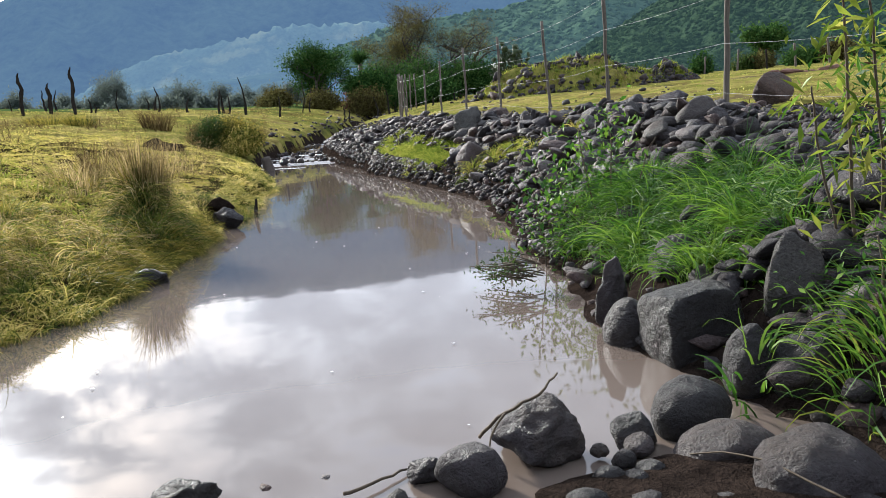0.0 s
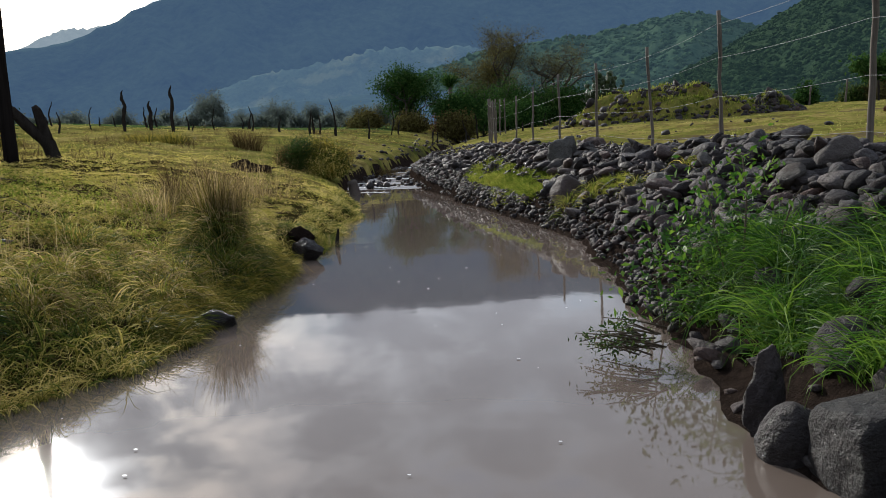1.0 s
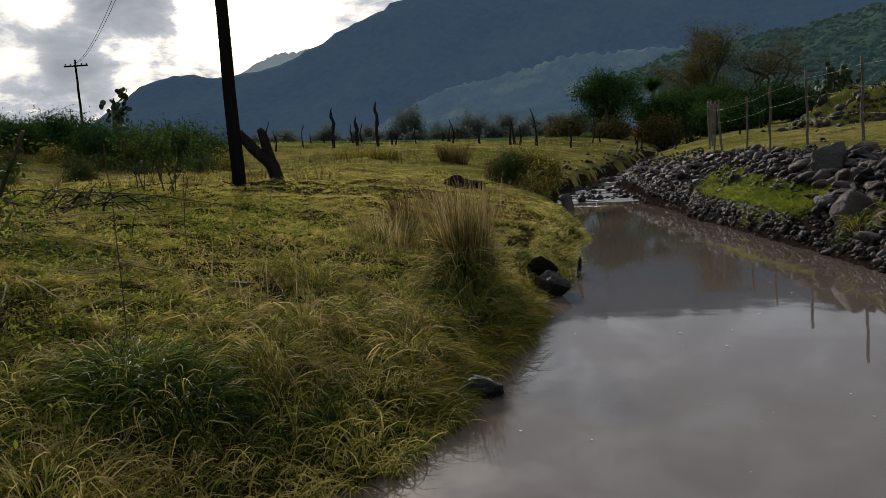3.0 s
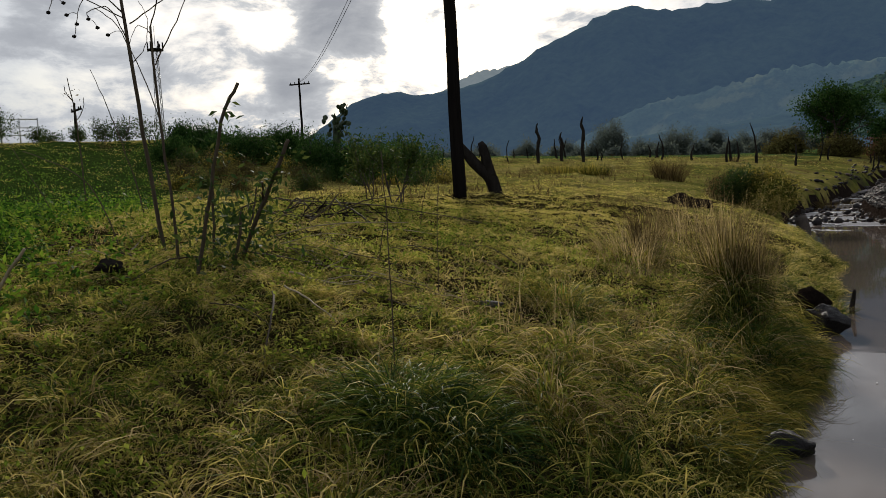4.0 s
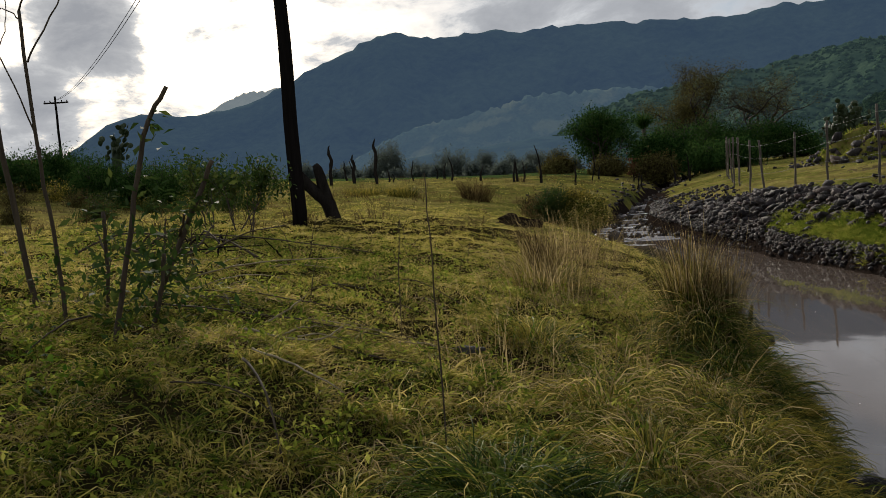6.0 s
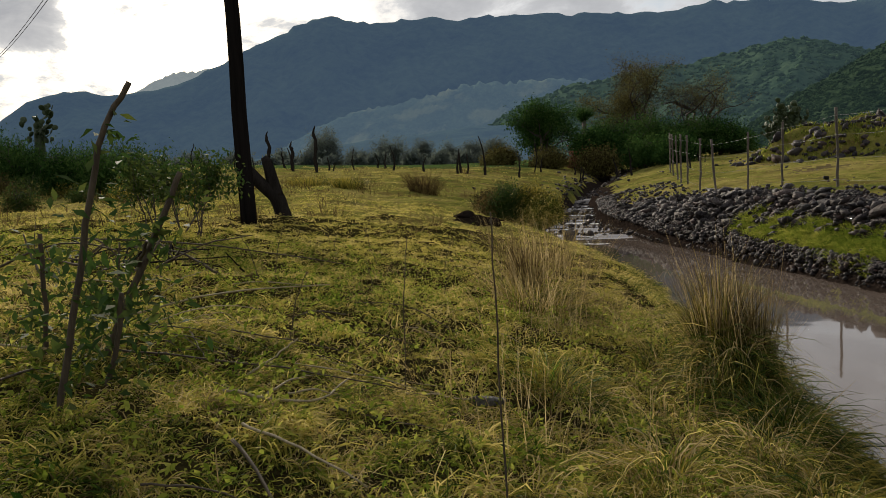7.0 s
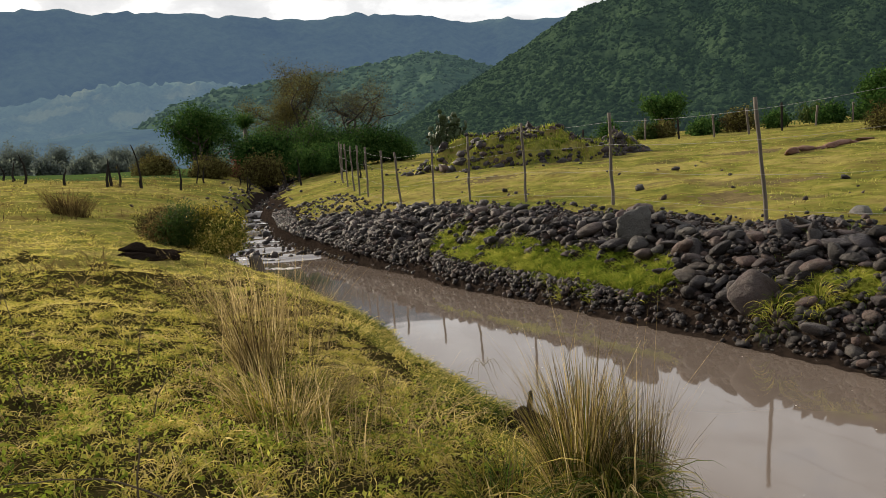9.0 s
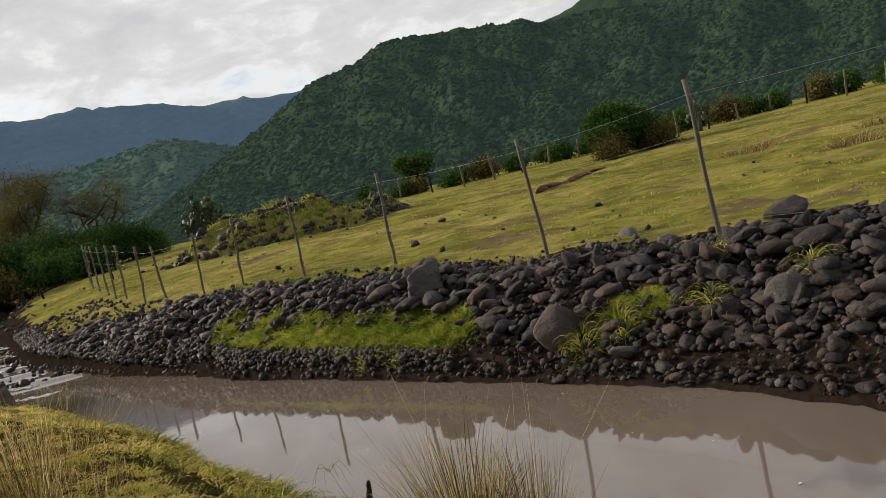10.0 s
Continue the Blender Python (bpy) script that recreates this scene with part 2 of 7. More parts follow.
LEAF = grass_material("weed_leaves", [(0.25, (0.03, 0.06, 0.014)), (0.55, (0.036, 0.062, 0.014)), (0.85, (0.075, 0.095, 0.022))], 1.5, 0.4, 0.7, 0.08)
# haze put into the leaf colour: paler and greyer than nearer leaves
HAZED_LEAF = grass_material("hazed_distant_leaves", [(0.25, (0.075, 0.09, 0.085)), (0.55, (0.10, 0.12, 0.10)), (0.85, (0.13, 0.15, 0.115))], 0.3, 0.4, 0.8, 0.0)
TUSSOCK_LEAF = grass_material("dark_tussock_grass", [(0.22, (0.035, 0.048, 0.008)), (0.5, (0.12, 0.115, 0.020)), (0.85, (0.34, 0.26, 0.045))], 1.3, 0.4, 0.6, 0.06)
TREE_LEAF = grass_material("tree_leaves", [(0.25, (0.018, 0.042, 0.012)), (0.55, (0.035, 0.08, 0.018)), (0.85, (0.07, 0.12, 0.03))], 0.3, 0.25, 0.85, 0.0)
BROWN_LEAF = grass_material("browning_leaves", [(0.25, (0.040, 0.032, 0.014)), (0.5, (0.080, 0.066, 0.024)), (0.8, (0.14, 0.13, 0.04))], 0.3, 0.25)
BROWN_WEED = grass_material("brown_dry_weeds", [(0.22, (0.045, 0.03, 0.014)), (0.5, (0.10, 0.07, 0.028)), (0.85, (0.20, 0.15, 0.055))], 0.8, 0.3)
RED_LEAF = grass_material("reddish_leaves", [(0.25, (0.075, 0.034, 0.022)), (0.5, (0.13, 0.062, 0.038)), (0.8, (0.19, 0.11, 0.06))], 0.3, 0.25)
DARK_BARK = plain_material("dark_bark", (0.012, 0.010, 0.008, 1), (0.045, 0.036, 0.028, 1), 8.0, 0.9, 0.7, 0.02, (1, 1, 0.2))
BARK = plain_material("bark", (0.03, 0.024, 0.02, 1), (0.10, 0.08, 0.065, 1), 8.0, 0.9, 0.7, 0.02, (1, 1, 0.2))
POLE_WOOD = plain_material("creosoted_pole_wood", (0.005, 0.0045, 0.0042, 1), (0.018, 0.015, 0.0135, 1), 10.0, 0.95, 0.6, 0.01, (1, 1, 0.06), spec=0.0)
POST_WOOD = plain_material("grey_fence_wood", (0.045, 0.036, 0.028, 1), (0.13, 0.108, 0.085, 1), 14.0, 0.85, 0.5, 0.006, (1, 1, 0.08))
WIRE = plain_material("galvanised_wire", (0.08, 0.08, 0.08, 1), (0.2, 0.2, 0.2, 1), 40.0, 0.5, 0.1, 0.001)
CHAR = plain_material("charred_wood", (0.008, 0.007, 0.006, 1), (0.035, 0.03, 0.026, 1), 12.0, 0.95, 0.7, 0.01, (1, 1, 0.3), spec=0.0)
STALK = plain_material("dead_stalk", (0.030, 0.021, 0.014, 1), (0.095, 0.070, 0.042, 1), 20.0, 0.85, 0.4, 0.003, (1, 1, 0.2))
STRAW = plain_material("pale_straw", (0.16, 0.125, 0.07, 1), (0.34, 0.28, 0.17, 1), 20.0, 0.8, 0.3, 0.002, (1, 1, 0.2))

CROP = plain_material("green_crop_field", (0.035, 0.055, 0.018, 1), (0.06, 0.095, 0.028, 1), 0.3, 0.9, 0.5, 0.05, spec=0.0)
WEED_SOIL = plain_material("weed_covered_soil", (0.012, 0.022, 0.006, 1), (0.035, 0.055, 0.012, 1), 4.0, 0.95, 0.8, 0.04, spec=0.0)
FOAM = plain_material("water_foam", (0.40, 0.39, 0.38, 1), (0.70, 0.69, 0.68, 1), 30.0, 0.45, 0.3, 0.004)
CACTUS = plain_material("prickly_pear_skin", (0.018, 0.032, 0.012, 1), (0.050, 0.068, 0.026, 1), 8.0, 0.6, 0.3, 0.01)
GATE_PAINT = plain_material("pale_gate_paint", (0.45, 0.45, 0.44, 1), (0.65, 0.65, 0.64, 1), 8.0, 0.6, 0.2, 0.004)
RED_EARTH = plain_material("red_earth", (0.08, 0.04, 0.028, 1), (0.17, 0.085, 0.055, 1), 3.0, 0.9, 0.8, 0.05)
GREEN_PLASTIC, gp = material("green_plastic")
shader = finish(gp, (0.10, 0.62, 0.30, 1), 0.22, spec=0.5)
shader.inputs["Transmission Weight"].default_value = 0.55

# ---- mesh helpers ----


def fast_mesh(name, verts, faces, smooth=False):
    """A mesh from arrays; faces: rows of one length."""
    verts, faces = np.asarray(verts, np.float32), np.asarray(faces, np.int32)
    me = bpy.data.meshes.new(name)
    me.vertices.add(len(verts))
    me.vertices.foreach_set("co", verts.ravel())
    me.loops.add(faces.size)
    me.loops.foreach_set("vertex_index", faces.ravel())
    me.polygons.add(len(faces))
    me.polygons.foreach_set("loop_start", np.arange(0, faces.size, faces.shape[1], dtype=np.int32))
    if smooth:
        me.polygons.foreach_set("use_smooth", np.ones(len(faces), bool))
    me.update(calc_edges=True)
    return me


def thing(name, me, mat, label="", category="", group="", kind="", parent=None):
    ob = new(name, me)
    if mat is not None and not me.materials:
        me.materials.append(mat)
    if parent is not None:
        ob.parent = parent
    return tagged(ob, label, category, group, kind)


def empty(name, at, label="", category="", group="", kind=""):
    ob = new(name)
    ob.empty_display_size = 0.1
    ob.location = at
    return tagged(ob, label, category, group, kind)


def wob(x, y, size, seed):
    """Smooth noise about zero, from a few crossed waves."""
    r = np.random.RandomState(seed)
    out = np.zeros(np.broadcast(x, y).shape)
    for k in range(7):
        a, f, p = r.rand() * 6.28, (0.6 + 1.3 * r.rand()) / size, r.rand() * 6.28
        out = out + np.sin((x * math.cos(a) + y * math.sin(a)) * f * 6.28 + p + 1.5 * np.sin((x * math.sin(a) - y * math.cos(a)) * f * 3.1 + p))
    return out / 4.0


def smooth_step(a, b, v):
    t = np.clip((v - a) / (b - a), 0, 1)
    return t * t * (3 - 2 * t)


# ---- the lie of the land ----
LEFT_Y = [3.0, 4.5, 5.6, 6.3, 7.0, 7.4, 7.7, 8.6, 9.6, 10.0, 10.4, 10.8, 11.9, 12.8, 13.9, 15.0, 17.0, 18.6, 20.6, 23.0, 25.6, 29.0, 32.3, 40.0, 74.0, 140.0]
LEFT_X = [-3.60, -3.75, -3.74, -3.54, -3.74, -3.92, -3.95, -4.15, -4.45, -4.68, -4.90, -4.84, -5.20, -5.58, -6.02, -6.36, -7.30, -8.08, -9.38, -10.46, -11.62, -12.58, -13.23, -14.87, -20.60, -34.00]
RIGHT_Y = [3.0, 4.6, 5.2, 5.75, 6.15, 7.3, 8.6, 9.9, 10.4, 11.9, 13.1, 14.9, 16.3, 18.3, 19.4, 21.2, 22.5, 25.0, 27.0, 29.0, 34.4, 40.0, 74.0, 140.0]
RIGHT_X = [0.90, 0.50, 0.06, -0.27, -0.48, -0.74, -1.18, -1.46, -1.68, -2.02, -2.68, -3.62, -4.36, -5.56, -5.94, -6.95, -7.70, -8.83, -9.88, -10.71, -12.18, -13.82, -19.90, -33.20]


def left_edge(y):
    return np.interp(y, LEFT_Y, LEFT_X) + 0.06 * wob(y, y * 0, 1.3, 3)


def right_edge(y):
    return np.interp(y, RIGHT_Y, RIGHT_X) + 0.05 * wob(y, y * 0, 1.1, 4)


def stream_level(y):
    """Height of the water: a level pool, then the stream in low steps."""
    return np.interp(y, [24.2, 24.26, 26.5, 26.56, 28.3, 28.36, 31.7, 31.76, 34.9, 34.96, 40, 40.06, 74, 140], [0, 0.03, 0.03, 0.06, 0.06, 0.11, 0.11, 0.20, 0.20, 0.30, 0.30, 0.46, 1.64, 3.1])


def land(x, y):
    """Height of the ground."""
    x, y = np.asarray(x, float), np.asarray(y, float)
    l, r = left_edge(y), right_edge(y)
    dl, dr = l - x, x - r
    gentle = np.interp(dl, [-0.5, 0, 0.35, 0.7, 1.3, 1.9, 2.6, 3.5, 4.5, 6, 9], [-0.3, 0.0, 0.17, 0.28, 0.43, 0.59, 0.78, 0.91, 1.04, 1.2, 1.28])
    steep = np.interp(dl, [-0.5, 0, 0.14, 0.4, 1.0, 1.9, 3, 4.5, 6, 9], [-0.35, 0.0, 0.20, 0.28, 0.39, 0.57, 0.82, 1.04, 1.2, 1.28])
    low = np.interp(dl, [-0.5, 0, 0.2, 0.5, 1.0, 2, 3, 4.5, 6, 9], [-0.35, 0.0, 0.18, 0.30, 0.42, 0.64, 0.84, 1.04, 1.2, 1.28])
    mix, after = smooth_step(8.9, 9.7, y), smooth_step(11.1, 12.2, y)
    zl = gentle * (1 - mix) + (steep * (1 - after) + low * after) * mix
    reach = np.hypot(x + 4, y - 5)
    away = 0.022 * np.clip(np.hypot(x + 5, y - 6) - 12, 0, 62) + 0.0118 * np.clip(reach - 9, 0, 130)
    zl = zl + away
    bearing = np.degrees(np.arctan2(-(x + 4), y - 4.5)) % 360
    zl = zl + 0.065 * np.clip(bearing - 25, 0, 18) * (bearing < 180) * smooth_step(25, 60, np.hypot(x + 4, y - 4.5))
    zl = zl + 2.0 * smooth_step(13.0, 30.0, -(x + 4) * 0.985 - (y - 4) * 0.17) * smooth_step(50.0, 58.0, np.degrees(np.arctan2(-(x + 4), y - 4.5)) % 360)
    piled = np.interp(dr, [-0.5, 0, 0.25, 0.7, 1.2, 1.8, 2.4, 8], [-0.3, 0.0, 0.2, 0.48, 0.70, 0.86, 0.93, 1.0])
    ledge = np.interp(dr, [-0.5, 0, 0.12, 0.3, 0.65, 1.2, 1.8, 2.4, 8], [-0.3, 0.0, 0.22, 0.35, 0.43, 0.70, 0.86, 0.93, 1.0])
    on_ledge = smooth_step(14.2, 15, y) * smooth_step(20.8, 19.8, y)
    piled = piled * (1 - on_ledge) + ledge * on_ledge
    sloping = np.interp(dr, [-0.5, 0, 0.3, 1.0, 2.0, 3.5, 8], [-0.3, 0.0, 0.12, 0.3, 0.5, 0.75, 1.0])
    end = smooth_step(21.5, 26, y)
    piled = piled * np.interp(y, [4, 8.5, 10.5], [0.74, 0.82, 1.0])
    zr = piled * (1 - end) + sloping * end + away + 0.010 * np.clip(dr - 8, 0, 60)
    z = np.where(dl > dr, zl, zr)
    inside = (dl < 0) & (dr < 0)
    z = np.where(inside, -0.35 * smooth_step(0, 0.8, np.minimum(-dl, -dr)), z)
    # the stream bed climbs in the distance, and the ford lies this side of the pool
    climb = stream_level(y)
    z = np.where(inside, z + climb, np.maximum(z, climb))
    ford = np.clip((4.35 - y) * 0.25, -0.4, 0.22) + np.clip((1.6 - y) * 0.5, 0, 0.7)
    z = np.where(inside, np.maximum(z, ford), z)
    near = smooth_step(400, 60, np.hypot(x, y))
    bump = 0.05 * wob(x, y, 2.6, 11) + 0.02 * wob(x, y, 0.8, 12)
    hummock = np.where(dl > 0, 0.03, 0.0) * wob(x, y, 0.55, 13) * smooth_step(0.4, 1.0, dl) * smooth_step(22, 14, np.hypot(x + 5, y - 6))
    return z + hummock + np.where(inside, 0.25, 1.0) * near * bump * smooth_step(-0.1, 0.7, np.maximum(dl, dr))


def steps(lo, hi, fine_lo, fine_hi, step, grow):
    mid = list(np.arange(fine_lo, fine_hi, step))
    down, up_, s = [], [], step
    v = fine_lo
    while v > lo:
        s *= grow
        v -= s
        down.append(v)
    s, v = step, mid[-1]
    while v < hi:
        s *= grow
        v += s
        up_.append(v)
    return np.array(down[::-1] + mid + up_)


def grid_faces(nx, ny):
    i = np.arange(nx * ny).reshape(ny, nx)
    return np.stack([i[:-1, :-1], i[:-1, 1:], i[1:, 1:], i[1:, :-1]], -1).reshape(-1, 4)


gx, gy = steps(-4300, 4300, -14, 5, 0.13, 1.12), steps(-4300, 4300, 1.0, 30, 0.15, 1.1)
X, Y = np.meshgrid(gx, gy)
ground_me = fast_mesh("ground", np.stack([X, Y, land(X, Y)], -1).reshape(-1, 3), grid_faces(len(gx), len(gy)), True)
ground_me.materials.append(GROUND)
ground_me.materials.append(RUBBLE)
cx, cy = (X[:-1, :-1] + X[1:, 1:]) / 2, (Y[:-1, :-1] + Y[1:, 1:]) / 2
reach = np.interp(cy, [2, 8, 12, 19, 24, 28], [3.2, 3.0, 2.5, 2.3, 1.2, 0.8]) + 0.25 * wob(cx, cy, 1.0, 17)
stony = ((cx - right_edge(cy)) > -4) & ((cx - right_edge(cy)) < reach) & (cx > left_edge(cy)) & (cy > 1.6 + 0.9 * wob(cx, cy, 1.7, 25) + 0.25 * np.clip(cx - 1.0, 0, 9)) & (cy < 70)
worn = np.zeros(cx.shape, bool)
for wx, wy, wa, wb in ((-1.0, 18.6, 0.5, 0.9), (0.6, 20.5, 0.8, 0.5), (-4.4, 30.0, 0.9, 1.0), (3.6, 31, 1.0, 0.8), (1.02, 15.2, 0.5, 0.35), (1.2, 13.8, 0.45, 0.3), (7.0, 22.7, 0.9, 0.5), (6.1, 18.6, 0.8, 0.5)):
    worn |= ((cx - wx) / wa) ** 2 + ((cy - wy) / wb) ** 2 < 1 + 0.9 * wob(cx, cy, 0.5, 18)


def lushness(x, y):
    """How far into the lush weedy part of the meadow a place lies, 0 to 1."""
    return smooth_step(-0.7, 0.9, ((-x - 5.7) * 0.52 - (y - 4.65)) / 1.127 + 0.35 * wob(x, y, 1.4, 20)) * smooth_step(36, 30, np.hypot(x + 5, y - 6.5)) * smooth_step(-4.3, -5.0, x)


far_left = np.degrees(np.arctan2(-(cx + 4), cy - 4.5))
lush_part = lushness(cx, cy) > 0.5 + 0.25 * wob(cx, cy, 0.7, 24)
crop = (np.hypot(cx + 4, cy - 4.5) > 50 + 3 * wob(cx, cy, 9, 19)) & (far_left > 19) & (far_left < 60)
# near meadow whose ground takes the shade-darkened thatch
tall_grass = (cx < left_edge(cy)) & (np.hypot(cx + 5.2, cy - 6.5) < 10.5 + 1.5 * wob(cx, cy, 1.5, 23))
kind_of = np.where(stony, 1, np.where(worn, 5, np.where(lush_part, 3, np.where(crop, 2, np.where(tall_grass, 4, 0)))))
ground_me.materials.append(CROP)
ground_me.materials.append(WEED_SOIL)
ground_me.materials.append(SHADED_THATCH)
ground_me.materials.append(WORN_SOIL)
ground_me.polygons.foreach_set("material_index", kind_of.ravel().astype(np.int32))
thing("ground", ground_me, None, "grassy valley floor with muddy stream banks", "ground", kind="structure")

# water: the pool, then the stream in low steps
wy = np.r_[np.arange(1.0, 24.0, 0.5), 24.2, 24.26, 25.5, 26.5, 26.56, 27.6, 28.3, 28.36, 30, 31.7, 31.76, 33.5, 34.9, 34.96, 37, 40, 40.06, np.arange(42, 141, 2.0)]
wv, across = [], np.linspace(0, 1, 9)
for y in wy:
    l, r = float(left_edge(np.array(y))) - 0.5, float(right_edge(np.array(y))) + 0.5
    wv += [(l + (r - l) * a, y, float(stream_level(y)) - 0.02 * (y > 27)) for a in across]
thing("water", fast_mesh("water", wv, grid_faces(9, len(wy))), WATER, "still brown muddy stream water mirroring the sky", "water", kind="structure")

# ---- mountains ----
HUB = (-3.0, 4.0, 1.5)


def ridge(name, profile, near, far, depth, seed, mat, label, rough=0.03, cells=240):
    """A range of hills: its skyline as degrees left of +y and degrees up, its foot and its crest at the given distances."""
    az = np.linspace(profile[0][0], profile[-1][0], cells)
    order = sorted(profile)
    el = np.interp(az, [p[0] for p in order], [p[1] for p in order])
    soft = np.array([1, 2, 3, 2, 1]) / 9
    el = np.convolve(np.pad(el, 2, mode="edge"), soft, mode="valid")
    rings = np.r_[np.linspace(0, 1, 26), 1.0 + np.linspace(0.05, 1, 6)]
    A, T = np.meshgrid(az, rings)
    crest = far * np.tan(np.radians(np.broadcast_to(el, A.shape)))
    dist = np.where(T <= 1, near + (far - near) * T, far + depth * (T - 1))
    x, y = HUB[0] - dist * np.sin(np.radians(A)), HUB[1] + dist * np.cos(np.radians(A))
    up_ = np.where(T <= 1, np.clip(T, 0, 1) ** 1.25, np.clip(2 - T, 0, 1) ** 0.7)
    gully = wob(A * far * 0.0175, dist * 0.35, far * 0.10, seed) * 0.10 + wob(A * far * 0.0175, dist * 0.6, far * 0.035, seed + 1) * 0.04
    z = HUB[2] + crest * up_ * (1 + gully * np.clip(1.15 - T, 0, 1) * (T <= 1) * 1.6) + wob(x, y, far * 0.012, seed + 2) * crest * rough * 0.35 * np.clip(T * 3, 0, 1)
    me = fast_mesh(name, np.stack([x, y, z], -1).reshape(-1, 3), grid_faces(cells, len(rings)), True)
    thing(name, me, mat, label, "mountain", kind="structure")
    return np.stack([x, y, z], -1)


def scrub(name, surface, count, size, mat, label, seed, lo=0.0, hi=1.0):
    """Bushes all over a hillside, as rough little lumps."""
    rng = np.random.RandomState(seed)
    rows, cols = 25, surface.shape[1] - 1
    i, j = rng.randint(0, rows, count), (lo + (hi - lo) * rng.rand(count)) * cols
    j = j.astype(int)
    a, b_ = rng.rand(count, 1), rng.rand(count, 1)
    at = surface[i, j] * (1 - a) * (1 - b_) + surface[i + 1, j] * a * (1 - b_) + surface[i, j + 1] * (1 - a) * b_ + surface[i + 1, j + 1] * a * b_
    s = size[0] + (size[1] - size[0]) * rng.rand(count) ** 1.5
    bm = bmesh.new()
    bmesh.ops.create_icosphere(bm, subdivisions=1, radius=0.5)
    v0 = np.array([tuple(v.co) for v in bm.verts])
    f0 = np.array([[v.index for v in f.verts] for f in bm.faces])
    bm.free()
    v = v0[None] * (1 + 0.35 * rng.normal(size=(count, len(v0), 1))) * s[:, None, None] * (1, 1, 0.75) + at[:, None]
    f = f0[None] + (np.arange(count) * len(v0))[:, None, None]
    thing(name, fast_mesh(name, v.reshape(-1, 3), f.reshape(-1, 3), True), mat, label, "scrub", kind="stuff")


# emission imitates haze on every slope, strongest on the farthest
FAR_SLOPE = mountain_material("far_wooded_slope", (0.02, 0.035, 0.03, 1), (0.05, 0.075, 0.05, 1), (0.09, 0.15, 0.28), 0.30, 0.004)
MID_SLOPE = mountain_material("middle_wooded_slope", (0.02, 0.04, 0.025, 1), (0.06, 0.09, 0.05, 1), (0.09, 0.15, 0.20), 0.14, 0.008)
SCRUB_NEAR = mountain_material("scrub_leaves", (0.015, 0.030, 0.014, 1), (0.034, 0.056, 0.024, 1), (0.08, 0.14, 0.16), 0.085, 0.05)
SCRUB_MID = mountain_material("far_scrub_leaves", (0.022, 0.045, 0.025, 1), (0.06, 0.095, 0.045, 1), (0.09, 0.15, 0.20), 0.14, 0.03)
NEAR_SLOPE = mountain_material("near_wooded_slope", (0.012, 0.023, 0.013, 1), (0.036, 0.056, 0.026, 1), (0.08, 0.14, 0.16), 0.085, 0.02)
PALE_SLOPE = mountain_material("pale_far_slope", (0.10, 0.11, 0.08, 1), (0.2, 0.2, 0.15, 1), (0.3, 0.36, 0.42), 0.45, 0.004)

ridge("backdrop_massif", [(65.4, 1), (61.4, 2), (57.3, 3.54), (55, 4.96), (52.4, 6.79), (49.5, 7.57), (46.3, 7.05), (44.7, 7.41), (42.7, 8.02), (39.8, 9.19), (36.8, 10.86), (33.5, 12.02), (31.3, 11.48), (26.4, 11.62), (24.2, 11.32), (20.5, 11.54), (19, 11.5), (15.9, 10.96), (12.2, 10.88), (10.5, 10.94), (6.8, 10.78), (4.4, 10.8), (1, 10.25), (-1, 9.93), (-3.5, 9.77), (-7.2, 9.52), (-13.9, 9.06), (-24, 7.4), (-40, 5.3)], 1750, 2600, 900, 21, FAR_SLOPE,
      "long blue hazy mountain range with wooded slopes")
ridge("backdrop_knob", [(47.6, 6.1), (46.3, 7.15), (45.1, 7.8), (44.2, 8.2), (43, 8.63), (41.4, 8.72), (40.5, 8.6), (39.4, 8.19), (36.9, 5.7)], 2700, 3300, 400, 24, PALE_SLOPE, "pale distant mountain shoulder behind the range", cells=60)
# sunlit paleness put into the patch colour, haze into the emission
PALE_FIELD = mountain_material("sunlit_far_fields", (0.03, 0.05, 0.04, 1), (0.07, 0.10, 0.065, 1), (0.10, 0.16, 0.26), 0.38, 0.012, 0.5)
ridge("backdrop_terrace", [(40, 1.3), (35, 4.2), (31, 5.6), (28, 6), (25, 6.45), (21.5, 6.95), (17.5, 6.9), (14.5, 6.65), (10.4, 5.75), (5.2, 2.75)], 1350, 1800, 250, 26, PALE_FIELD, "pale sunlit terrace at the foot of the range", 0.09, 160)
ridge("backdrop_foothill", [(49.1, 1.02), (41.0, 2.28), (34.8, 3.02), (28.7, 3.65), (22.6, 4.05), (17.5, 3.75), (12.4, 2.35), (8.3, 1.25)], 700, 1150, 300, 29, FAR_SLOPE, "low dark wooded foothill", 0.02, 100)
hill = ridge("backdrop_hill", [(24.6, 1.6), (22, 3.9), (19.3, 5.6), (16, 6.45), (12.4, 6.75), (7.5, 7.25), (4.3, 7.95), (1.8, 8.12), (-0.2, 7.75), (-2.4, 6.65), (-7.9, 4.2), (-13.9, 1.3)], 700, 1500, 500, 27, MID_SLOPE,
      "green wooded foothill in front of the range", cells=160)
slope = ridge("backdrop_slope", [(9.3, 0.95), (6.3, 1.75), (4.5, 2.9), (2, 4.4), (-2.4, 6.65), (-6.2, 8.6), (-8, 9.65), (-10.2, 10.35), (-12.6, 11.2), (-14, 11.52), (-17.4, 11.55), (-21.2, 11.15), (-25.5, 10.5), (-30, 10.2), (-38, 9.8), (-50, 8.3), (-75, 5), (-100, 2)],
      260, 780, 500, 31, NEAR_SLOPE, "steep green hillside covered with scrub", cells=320)
